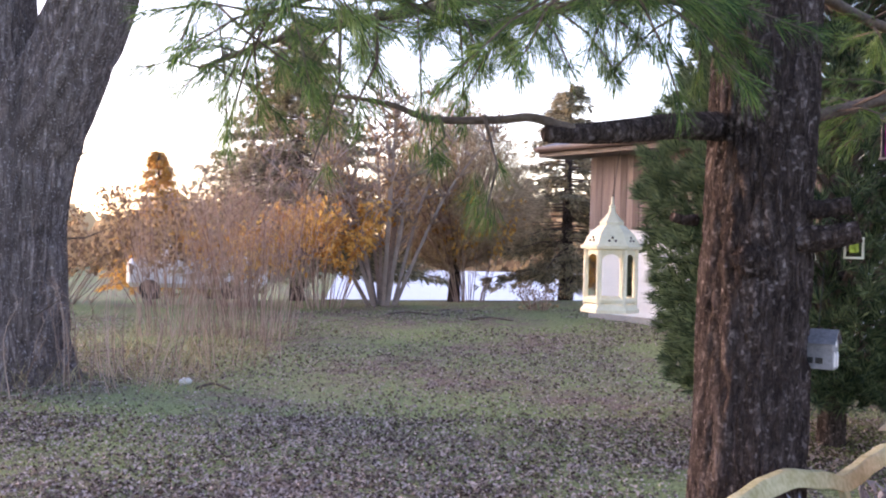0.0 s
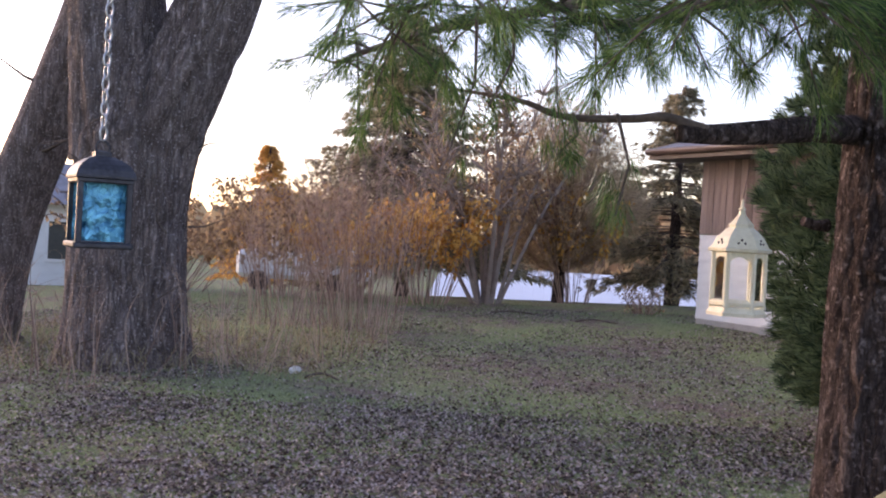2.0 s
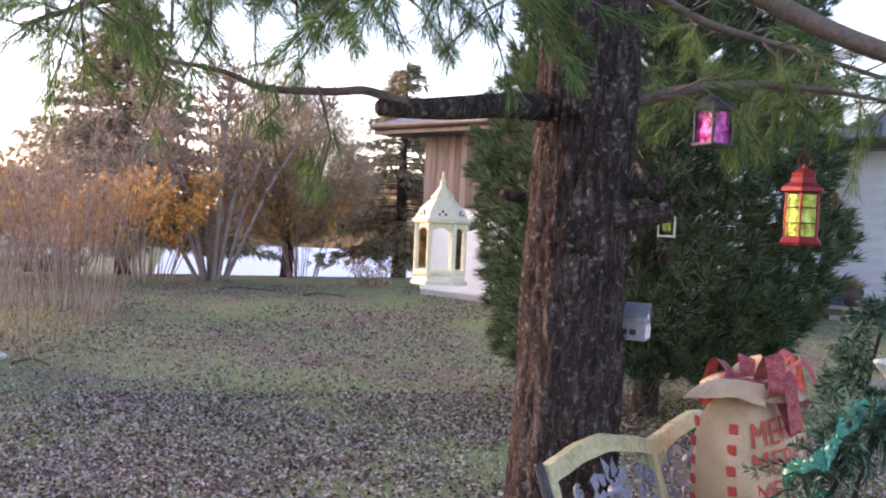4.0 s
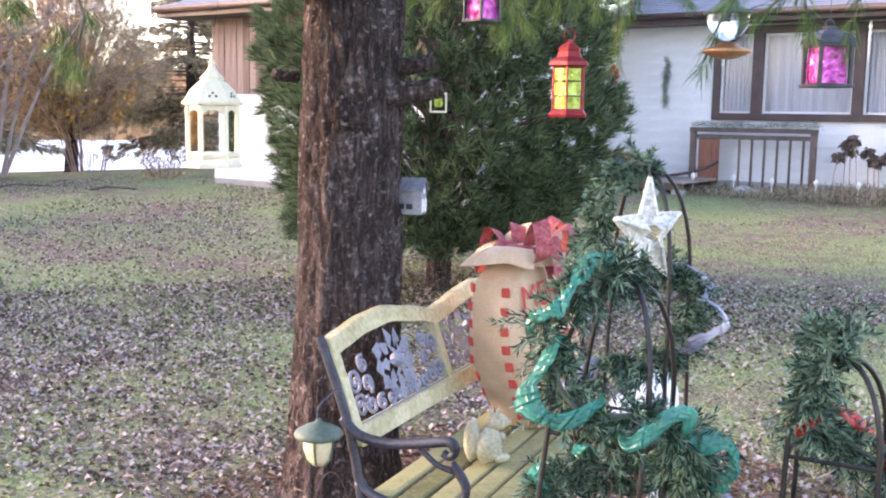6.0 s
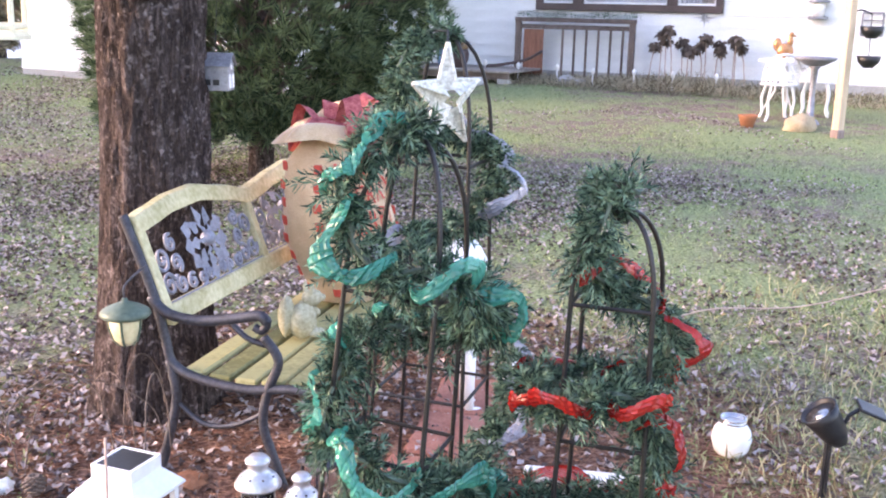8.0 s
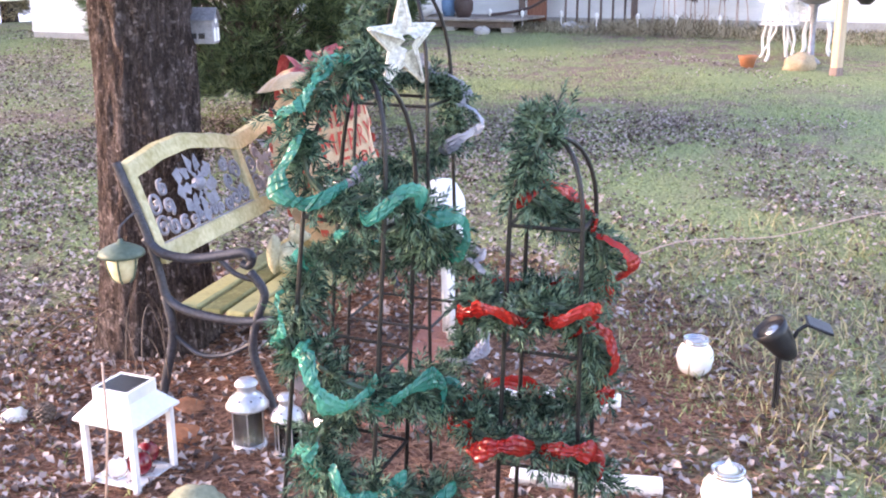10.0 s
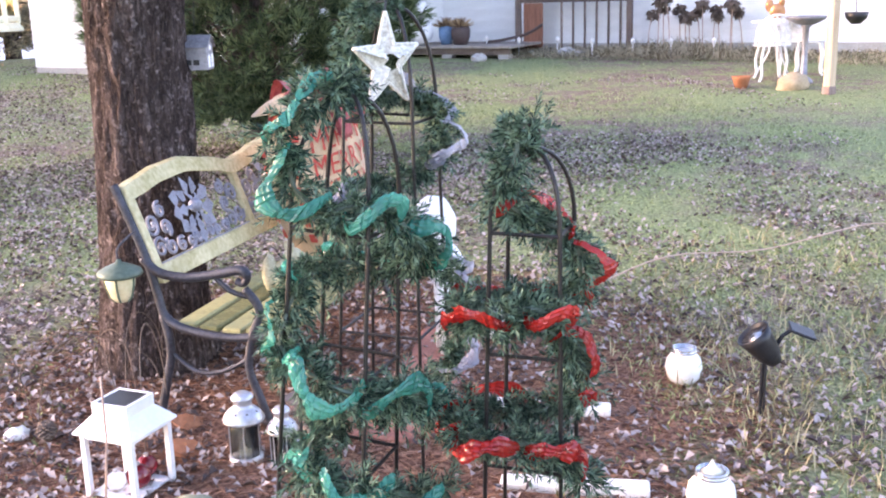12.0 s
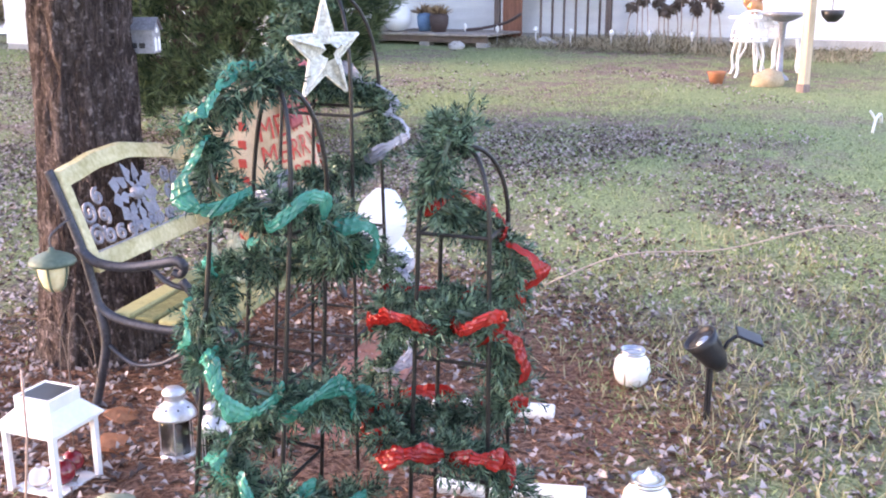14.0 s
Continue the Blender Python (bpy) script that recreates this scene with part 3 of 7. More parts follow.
    part("fascia", Geo().box((0.03, 5.3, 0.18), None, 0.004, (0.45, -2.4, EAVE - 0.01)), TRIM, house, "dark brown fascia board")
    gut = Geo()
    gut.tube([(0.53, -5.1, EAVE + 0.03), (0.53, -0.6, EAVE + 0.03)], 0.055, 8)
    part("gutter", gut, TRIM, house, "brown rain gutter", True)

    # picture window in three lights
    w = part("window", Geo().box((2.9, 0.02, 1.3), None, 0.001, (3.32, 0.17, 2.35)), CURTAIN, house, "three-light picture window in dark brown wooden frames")
    fr = Geo()
    for x0, x1, z0, z1 in ((1.79, 4.85, 1.60, 1.71), (1.79, 4.85, 2.97, 3.09), (1.79, 1.90, 1.71, 2.97), (4.74, 4.85, 1.71, 2.97), (2.43, 2.60, 1.71, 2.97), (3.98, 4.14, 1.71, 2.97)):
        fr.box((x1 - x0, 0.14, z1 - z0), None, 0.006, ((x0 + x1) / 2, -0.005, (z0 + z1) / 2))
    part("frame", fr, TRIM, w)
    for x0, x1 in ((1.90, 2.43), (2.60, 3.98), (4.14, 4.74)):
        sash = Geo()
        for a0, a1, b0, b1 in ((x0, x1, 1.71, 1.745), (x0, x1, 2.935, 2.97), (x0, x0 + 0.035, 1.745, 2.935), (x1 - 0.035, x1, 1.745, 2.935)):
            sash.box((a1 - a0, 0.05, b1 - b0), None, 0.004, ((a0 + a1) / 2, 0.03, (b0 + b1) / 2))
        part("sash", sash, WHITE, w, "thin pale inner sash")
        pane = part("pane", Geo().box((x1 - x0 - 0.06, 0.006, 1.2), None, 0.001, ((x0 + x1) / 2, 0.04, 2.34)), GLASS, w)
        pane.visible_shadow = False
        cur = Geo()
        n = 26
        pts = [(x0 + (x1 - x0) * i / n, 0.10 + 0.014 * math.sin(i * 1.9), 2.34) for i in range(n + 1)]
        cur.ribbon(pts, 1.24, [(0, 0, 1)] * (n + 1))
        part("curtain", cur, CURTAIN, w, "pale grey net curtain in folds")
    drape = Geo()
    pts = [(4.50 + 0.04 * i, 0.075 + 0.02 * math.sin(i * 2.1), 2.34) for i in range(7)]
    drape.ribbon(pts, 1.24, [(0.0, 0, 1)] * 7)
    part("drape", drape, GREYWOOD, w, "darker drawn drape")


build_house()


def hw(x, y, z):
    return HM @ Vector((x, y, z))


def garland_blades(rng, path, radius, n, length, name, material, parent=None):
    """Bristling needles round a path."""
    pts = np.array([tuple(p) for p in path])
    idx = rng.integers(0, len(pts) - 1, n)
    t = rng.random((n, 1))
    c = pts[idx] * (1 - t) + pts[idx + 1] * t
    d = unit(rng, n)
    along = pts[idx + 1] - pts[idx]
    along /= np.maximum(np.linalg.norm(along, axis=1, keepdims=True), 1e-6)
    way = d + along * 0.45
    v, f = blades(c + d * radius * 0.12, way, rng.uniform(0.6, 1.15, n) * length * (0.62 + 0.62 * np.sin(idx * 0.55 + 0.4) ** 2), 0.0042, rng, 0.12)
    ob = new(name, fast_mesh(name, v, f, material))
    if parent:
        ob.parent = parent
    return ob


def facade_things():
    rng = np.random.default_rng(21)
    # low slatted frame with evergreen top
    fm = HM @ Matrix.Translation((1.58, -0.38, 0.0))
    rack = thing("slatted_frame", fm, "weathered brown wooden slatted frame standing against the siding", "trellis")
    for x in (0.05, 1.97):
        part("post", Geo().box((0.09, 0.09, 1.05), None, 0.008, (x, 0, 0.92)), BROWNWOOD, rack)
    part("top_rail", Geo().box((2.02, 0.12, 0.07), None, 0.008, (1.01, 0, 1.44)), BROWNWOOD, rack)
    part("rail", Geo().box((1.84, 0.05, 0.07), None, 0.006, (1.01, 0, 1.33)), BROWNWOOD, rack)
    part("rail", Geo().box((1.84, 0.05, 0.05), None, 0.006, (1.01, 0, 0.52)), GREYWOOD, rack)
    part("panel", Geo().box((0.34, 0.03, 0.74), None, 0.004, (0.32, 0, 0.92)), REDWOOD, rack, "red-brown solid board panel")
    for k in range(6):
        part("slat", Geo().box((0.034, 0.03, 0.78), None, 0.004, (0.82 + k * 0.2, 0, 0.92)), BROWNWOOD, rack)
    top = garland_blades(rng, [fm @ Vector((0.02 + i * 0.2, 0, 1.52 + 0.02 * math.sin(i * 2))) for i in range(11)], 0.05, 1900, 0.11, "evergreen_garland", GARLAND)
    tagged(top, "dark evergreen garland laid along the wooden frame", "garland")
    # swag and wreath
    sw = garland_blades(rng, [hw(0.97, -0.06, 2.62 - i * 0.1) + Vector((0.02 * math.sin(i), 0, 0)) for i in range(9)], 0.06, 800, 0.11, "wall_swag", GARLAND)
    tagged(sw, "green evergreen swag hanging on the siding", "swag")
    ring = [hw(0.06, -0.27 + 0.14 * math.cos(a), 2.32 + 0.14 * math.sin(a)) for a in np.linspace(0, 2 * math.pi, 20)]
    wr = thing("wreath", Matrix.Identity(4), "small red and green wreath hung on the wall", "wreath")
    garland_blades(rng, ring, 0.04, 500, 0.07, "foliage", GARLAND, wr)
    for a in range(7):
        g = Geo()
        p = ring[int(a * 2.7)] + Vector((0, 0, 0)) + WX * 0.04
        g.blob(p, (0.045, 0.045, 0.045), 0.1)
        part("red_ball", g, REDPAINT, wr, "", True)

    def wall_star(x, z, r):
        g = Geo()
        vs = [(0, -0.03, 0), (0, 0.0, 0)]
        for k in range(16):
            a = k * math.pi / 8
            q = r * (1 if k % 4 == 0 else 0.6 if k % 2 == 0 else 0.16)
            vs.append((q * math.sin(a), -0.005, q * math.cos(a)))
        fs = []
        for k in range(16):
            a, b = 2 + k, 2 + (k + 1) % 16
            fs += [(0, a, b), (1, b, a)]
        g.add(vs, fs)
        solo("wall_star", g, ZINC, "grey metal starburst fixed on the white siding", "wall ornament", False, HM @ Matrix.Translation((x, -0.03, z)), group="wall stars")
    wall_star(6.39, 2.34, 0.26)
    wall_star(4.58, 1.53, 0.20)
    sc = thing("wall_lantern", HM @ Matrix.Translation((6.25, -0.12, 1.73)), "small dark-capped lantern fixed on the siding", "lantern")
    part("cap", Geo().lathe([(0.0, 0.20), (0.05, 0.18), (0.06, 0.12), (0.15, 0.08), (0.15, 0.06)], 12), TIN, sc, "", True)
    part("chimney", Geo().lathe([(0.08, -0.14), (0.09, 0.0), (0.08, 0.06)], 12), FROST, sc, "", True)
    part("base", Geo().lathe([(0.14, -0.18), (0.14, -0.14), (0.05, -0.14)], 12), TIN, sc)
    sh = thing("wall_plaque", HM @ Matrix.Translation((7.0, -0.06, 1.5)), "small dark framed grille hung on the siding", "plaque")
    fr = Geo()
    for x, z, a, b in ((0, 0.16, 0.3, 0.03), (0, -0.16, 0.3, 0.03), (-0.14, 0, 0.03, 0.3), (0.14, 0, 0.03, 0.3), (0, 0.05, 0.28, 0.02), (0, -0.05, 0.28, 0.02)):
        fr.box((a, 0.03, b), None, 0.003, (x, 0, z))
    part("frame", fr, TIN, sh)
    # low deck with figures
    dk = thing("deck", HM @ Matrix.Translation((0.15, -1.75, 0)), "low weathered grey plank deck by the house wall", "deck")
    for k in range(9):
        part("plank", Geo().box((2.3, 0.15, 0.04), None, 0.005, (0.75, 0.1 + k * 0.158, 0.645)), GREYWOOD, dk)
    part("joist", Geo().box((2.2, 0.04, 0.10), None, 0.005, (0.75, 0.14, 0.573)), BROWNWOOD, dk)
    for px in (-0.25, 0.75, 1.75):
        for py in (0.2, 1.2):
            part("footing", Geo().box((0.18, 0.18, 0.46), None, 0.01, (px, py, 0.30)), CONCRETE, dk)
    sm = Geo()
    sm.blob((0, 0, 0.22), (0.25, 0.25, 0.23)).blob((0, 0, 0.56), (0.18, 0.18, 0.17)).blob((0, 0, 0.80), (0.125, 0.125, 0.125)).lathe([(0.14, 0.88), (0.14, 0.9), (0.09, 0.9), (0.085, 1.02)], 14)
    solo("snowman_statue", sm, WHITE, "white rounded snowman figure standing on the deck", "statue", True, Matrix.Translation(hw(0.28, -1.4, 0.664)))
    for x, y, r, mt, lab in ((0.66, -1.15, 0.12, BLUEPAINT, "blue painted planter"), (1.0, -1.3, 0.15, TRIM, "brown round glazed pot")):
        p = thing("plant_pot", Matrix.Translation(hw(x, y, 0.664)), lab + " with a dry plant on the deck", "plant pot")
        part("pot", Geo().lathe([(r * 0.7, 0), (r, 0.12), (r * 1.05, 0.24), (r * 0.85, 0.3), (r * 0.75, 0.3), (r * 0.7, 0.2), (0, 0.2)], 16), mt, p, "", True)
        cs = np.tile(np.array([[0, 0, 0.22]]), (140, 1))
        d = unit(rng, 140)
        d[:, 2] = abs(d[:, 2]) + 0.7
        v, f = blades(cs, d, 0.35, 0.02, rng, 0.3)
        q = new("dry_foliage", fast_mesh("dry_foliage", v, f, TAN))
        q.parent = p
    hose = Geo()
    hose.tube(spline([hw(1.25, -0.9, 0.69), hw(1.5, -0.8, 0.71), hw(1.9, -0.7, 0.8), hw(2.2, -0.75, 0.95)], 5), 0.025, 6)
    solo("driftwood", hose, TRIM, "dark bent driftwood branch lying on the deck edge", "branch", True)
    # dried hydrangea bed
    for k in range(14):
        x = 3.95 + k * 0.105 + rng.uniform(-0.03, 0.03)
        y = -0.45 + rng.uniform(-0.25, 0.2)
        p = hw(x, y, 0)
        h = rng.uniform(0.50, 0.86)
        pl = thing("hydrangea", Matrix.Translation((p.x, p.y, G(p.x, p.y))), "dried brown hydrangea with a drooping flower head by the wall", "plant", "hydrangea bed")
        lean = rng.normal(0, 0.06, 2)
        part("stem", Geo().tube([(0, 0, -0.02), (lean[0] * 0.4, lean[1] * 0.4, h * 0.6), (lean[0], lean[1], h)], 0.008, 5), STEM, pl)
        n = 90
        cs = np.tile(np.array([[lean[0], lean[1], h]]), (n, 1)) + unit(rng, n) * np.array([0.07, 0.07, 0.05])
        v, f = blades(cs, unit(rng, n), 0.075, 0.055, rng, 0.4)
        q = new("flower_head", fast_mesh("flower_head", v, f, TWIG))
        q.parent = pl
    # bed edging stakes and white markers
    for k in range(7):
        p = hw(1.3 + k * 0.62, -0.95 - 0.1 * (k % 2), 0)
        st = thing("plant_marker", Matrix.Translation((p.x, p.y, G(p.x, p.y))), "short white stake light stuck in the flower bed", "garden stake", "bed markers")
        part("stake", Geo().tube([(0, 0, -0.05), (0, 0, 0.22)], 0.012, 6), WHITE, st)
        part("cap", Geo().lathe([(0.03, 0.20), (0.035, 0.26), (0.0, 0.30)], 10), FROST, st, "", True)
    n = 7000
    us = rng.uniform(1.2, 7.5, n)
    vs = -rng.uniform(0.2, 1.6, n)
    base = np.array([hw(a, b, 0) for a, b in zip(us, vs)])
    base[:, 2] = [G(x, y) for x, y, _ in base]
    way = np.stack([rng.normal(0, 0.5, n), rng.normal(0, 0.5, n), np.ones(n)], 1)
    v, f = blades(base, way, rng.uniform(0.10, 0.46, n) * (0.45 + 0.75 * np.exp(-((us - 4.4) / 1.3) ** 2)), 0.012, rng, 0.4)
    tagged(new("dry_flower_bed", fast_mesh("dry_flower_bed", v, f, BEDSTEM)), "tangled dry stems and leaves in the house flower bed", "plants", kind="stuff")
    for x, y, r in ((2.7, -0.95, 0.16), (2.95, -1.0, 0.10), (1.6, -1.9, 0.14)):
        p = hw(x, y, 0)
        solo("bed_stone", Geo().blob((0, 0, 0.04), (r, r * 0.8, r * 0.55), 0.35, 2.5, 8, 12, x), CONCRETE, "pale rough stone lying in the flower bed", "stone", False, Matrix.Translation((p.x, p.y, G(p.x, p.y))), group="bed stones")


facade_things()

# ---- trees ----
def trunk_geo(pts, rad, sides=22, rough=0.05, freq=4.0, flare=0.0, furrow=0.0, plate=9.0, steps=7):
    """A tapering trunk with an uneven, buttressed skin; furrow: depth of the cracks between its bark plates."""
    g, c = Geo(), spline(pts, steps)
    n = len(c)
    for i, p in enumerate(c):
        t = i / (n - 1)
        k = t * (len(rad) - 1)
        a = int(min(k, len(rad) - 2))
        r = rad[a] + (rad[a + 1] - rad[a]) * (k - a)
        for j in range(sides):
            th = 2 * math.pi * j / sides
            d = Vector((math.cos(th), math.sin(th), 0))
            q = r * (1 + rough * noise.noise(Vector((d.x * 2.2, d.y * 2.2, p.z * freq * 0.3 + r * 9))) + flare * max(0, 1 - t * 5) * (0.55 + 0.45 * math.sin(th * 4 + 1)))
            if furrow:
                e = abs(noise.noise(Vector((d.x * r * plate * 2, d.y * r * plate * 2, p.z * plate * 0.30)))) + 0.5 * abs(noise.noise(Vector((d.x * r * plate * 5, d.y * r * plate * 5, p.z * plate * 0.9 + 7))))
                q += furrow * (min(1.0, e * 2.2) - 0.6)
            g.v.append(tuple(p + d * q))
    for i in range(n - 1):
        for j in range(sides):
            a, b = i * sides + j, i * sides + (j + 1) % sides
            g.f.append((a, b, b + sides, a + sides))
    g.f.append(tuple((n - 1) * sides + j for j in range(sides)))
    return g


def tufts(rng, pts, n_each, length, width=0.004, droop=0.35, spread=0.9, outward=None):
    """Brush-like needle bundles at points."""
    pts = np.repeat(np.array([tuple(p) for p in pts]), n_each, 0)
    d = unit(rng, len(pts))
    if outward is not None:
        d = d * spread + np.repeat(np.array([tuple(o) for o in outward]), n_each, 0)
    return blades(pts + unit(rng, len(pts)) * 0.015, d, rng.uniform(0.7, 1.1, len(pts)) * length, width, rng, droop)


def pine():
    rng = np.random.default_rng(31)
    px, py = 1.11, 4.12
    z0 = G(px, py)
    tree = thing("pine_tree", Matrix.Translation((px, py, z0)), "tall pine with furrowed reddish bark, broken stubs and drooping boughs", "tree")
    P = lambda x, y, z: Vector((x - px, y - py, z - z0))
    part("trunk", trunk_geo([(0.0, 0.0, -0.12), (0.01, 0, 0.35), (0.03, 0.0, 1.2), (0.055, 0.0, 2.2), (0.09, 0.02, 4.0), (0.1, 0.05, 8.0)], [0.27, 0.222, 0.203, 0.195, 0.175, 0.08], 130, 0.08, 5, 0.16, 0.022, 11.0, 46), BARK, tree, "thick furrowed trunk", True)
    stubs = ((P(1.26, 3.98, 1.68), P(1.46, 3.91, 1.715), 0.045), (P(1.25, 4.02, 1.79), P(1.44, 3.95, 1.81), 0.035), (P(0.95, 4.25, 1.75), P(0.85, 4.2, 1.76), 0.02))
    for a, b, r in stubs:
        part("broken_stub", Geo().tube([a, a.lerp(b, 0.5) + Vector((0, 0, -0.008)), b], [r * 1.25, r, r * 0.9], 10), BARK, tree)
    knots = Geo()
    knots.blob(P(1.09, 3.93, 1.60), (0.07, 0.035, 0.055), 0.3, 3)
    part("knot", knots, BARK, tree, "", True)

    boughs = [
        ([P(1.05, 4.12, 2.10), P(0.80, 3.88, 2.07), P(0.60, 3.70, 2.03), P(0.46, 3.62, 2.01), P(0.32, 3.52, 1.995)], [0.062, 0.047, 0.042, 0.036, 0.028], 0),
        ([P(0.44, 3.60, 2.01), P(0.37, 3.55, 2.025), P(0.27, 3.54, 2.05), P(0.165, 3.54, 2.04), P(-0.05, 3.55, 2.04), P(-0.20, 3.57, 2.09), P(-0.45, 3.70, 2.14)], [0.02, 0.017, 0.015, 0.014, 0.012, 0.009, 0.005], 0),
        ([P(1.05, 4.25, 2.62), P(0.5, 3.85, 2.50), P(0.1, 3.6, 2.36), P(-0.3, 3.45, 2.43), P(-0.65, 3.4, 2.30)], [0.028, 0.021, 0.015, 0.010, 0.004], 1),
        ([P(1.05, 4.25, 2.75), P(0.6, 4.0, 2.62), P(0.0, 4.0, 2.52), P(-0.6, 4.1, 2.42), P(-1.0, 4.2, 2.3)], [0.04, 0.03, 0.022, 0.015, 0.008], 1),
        ([P(1.05, 4.2, 2.5), P(0.85, 3.7, 2.45), P(0.55, 3.2, 2.38), P(0.3, 2.8, 2.28)], [0.035, 0.026, 0.02, 0.008], 1),
        ([P(1.08, 4.2, 2.9), P(0.6, 3.4, 2.75), P(0.0, 2.8, 2.55), P(-0.45, 2.5, 2.42)], [0.04, 0.03, 0.02, 0.008], 1),
        ([P(1.2, 4.3, 2.12), P(1.45, 4.33, 2.18), P(1.8, 4.40, 2.27), P(2.3, 4.62, 2.32), P(2.9, 4.8, 2.3)], [0.035, 0.026, 0.022, 0.016, 0.008], 1),
        ([P(1.2, 4.25, 3.05), P(1.65, 3.95, 2.62), P(2.05, 3.72, 2.36), P(2.42, 3.42, 2.20), P(2.75, 3.1, 2.16), P(3.4, 2.5, 2.2)], [0.05, 0.043, 0.038, 0.036, 0.03, 0.02], 2),
        ([P(1.2, 4.35, 3.3), P(2.4, 4.6, 3.05), P(3.4, 4.75, 2.9), P(4.3, 4.9, 2.8)], [0.04, 0.03, 0.022, 0.01], 1),
        ([P(1.15, 4.35, 2.85), P(1.7, 4.55, 2.6), P(2.3, 4.7, 2.5), P(3.0, 4.9, 2.4)], [0.03, 0.022, 0.015, 0.007], 1),
        ([P(1.08, 4.1, 4.4), P(0.2, 3.8, 4.3), P(-0.7, 3.2, 4.05), P(-1.20, 2.72, 3.86), P(-1.5, 2.4, 3.8)], [0.05, 0.04, 0.03, 0.022, 0.012], 0),
    ]
    tips, ways = [], []
    for pts, rad, leafy_kind in boughs:
        c = spline(pts, 6)
        r = [rad[min(int(i / 6), len(rad) - 1)] * (1 - (i % 6) / 6) + rad[min(int(i / 6) + 1, len(rad) - 1)] * ((i % 6) / 6) for i in range(len(c))]
        part("bough", Geo().tube(c, r, 9), BARK if rad[0] > 0.06 else TWIG, tree, "", True)
        if not leafy_kind:
            continue
        tw = Geo()
        for i in range(6 if leafy_kind == 1 else 14, len(c)):
            for s in range(1 if leafy_kind == 2 else 3 if pts[-1].x < 0 else 2):
                a = c[i]
                d = Vector((rng.normal(0, 0.7), rng.normal(0, 0.7), rng.normal(-0.25, 0.35)))
                L = rng.uniform(0.18, 0.42)
                b = a + d.normalized() * L
                mid = a.lerp(b, 0.5) + Vector((0, 0, 0.03))
                tw.tube([a, mid, b], [0.006, 0.004, 0.0025], 4, False)
                for q in (0.45, 0.7, 0.86, 1.0):
                    tips.append(a.lerp(b, q) + Vector((0, 0, 0.03 * (1 - q))))
                    ways.append(d.normalized())
        tagged(part("twig_work", tw, TWIG, tree), kind="stuff")
    # low hanging sprigs
    sp = Geo()
    for top, low in (((-0.35, 3.5, 2.38), (-0.40, 3.35, 1.88)), ((0.12, 3.5, 2.05), (0.13, 3.42, 1.72)), ((-0.22, 3.4, 2.36), (-0.28, 3.3, 2.02)), ((-0.02, 3.45, 2.04), (-0.06, 3.38, 1.90))):
        a, b = P(*top), P(*low)
        c = [a, a.lerp(b, 0.5) + Vector((0.04, 0, 0)), b]
        sp.tube(c, [0.007, 0.005, 0.003], 5)
        for q in np.linspace(0.35, 1, 6):
            for _ in range(1):
                tips.append(a.lerp(b, q) + Vector(rng.normal(0, 0.03, 3)))
                ways.append(Vector((rng.normal(0, 0.4), rng.normal(0, 0.4), -0.8)))
    tagged(part("hanging_twig_work", sp, TWIG, tree), kind="stuff")
    v, f = tufts(rng, tips, 34, 0.10, 0.0026, 0.25, 0.66, ways)
    q = new("needles", fast_mesh("needles", v, f, NEEDLE))
    q.parent = tree
    tagged(q, "long soft green needles in hanging tufts")


pine()


CEDAR_R = 1.60


def cedar():
    rng = np.random.default_rng(32)
    cx, cy = 2.95, 8.6
    z0 = G(cx, cy)
    tree = thing("cedar_tree", Matrix.Translation((cx, cy, z0)), "broad dense dark green cedar with foliage nearly to the ground", "tree")
    part("trunk", trunk_geo([(0, 0, -0.1), (0.02, 0, 1.2), (0.0, 0.02, 5.9)], [0.12, 0.10, 0.02], 12, 0.1, 4, 0.1), BARK, tree, "short dark trunk", True)
    limbs, tips, ways = Geo(), [], []
    for k in range(9500):
        h = 0.42 + 6.0 * rng.random() ** 1.25
        t = (h - 0.42) / 6.0
        a = rng.uniform(0, 2 * math.pi)
        lump = 1 + 0.16 * noise.noise((math.cos(a) * 1.6, math.sin(a) * 1.6, h * 1.1)) + 0.07 * noise.noise((math.cos(a) * 5, math.sin(a) * 5, h * 3.0))
        R = CEDAR_R * (1 - t) ** 0.34 * min(1, 0.72 + 1.6 * t) * lump
        q = 1 - 0.5 * rng.random() ** 1.6
        c = Vector((math.cos(a) * R * q, math.sin(a) * R * q, h + 0.10 * noise.noise((a * 3, h * 2, 0))))
        tips.append(c)
        ways.append(Vector((math.cos(a), math.sin(a), 0.55 + 0.6 * t)) + Vector(rng.normal(0, 0.25, 3)))
        if k % 24 == 0:
            limbs.tube([(0, 0, max(0.4, h - 0.45 * R)), c * 0.55 + Vector((0, 0, 0.40 * h)), c], [0.022, 0.012, 0.004], 5, False)
    tagged(part("limb_work", limbs, TWIG, tree), kind="stuff")
    v, f = tufts(rng, tips, 34, 0.15, 0.0085, 0.02, 0.80, ways)
    q = new("crown", fast_mesh("crown", v, f, CEDAR))
    q.parent = tree
    tagged(q, "dense feathery dark green sprays")


cedar()


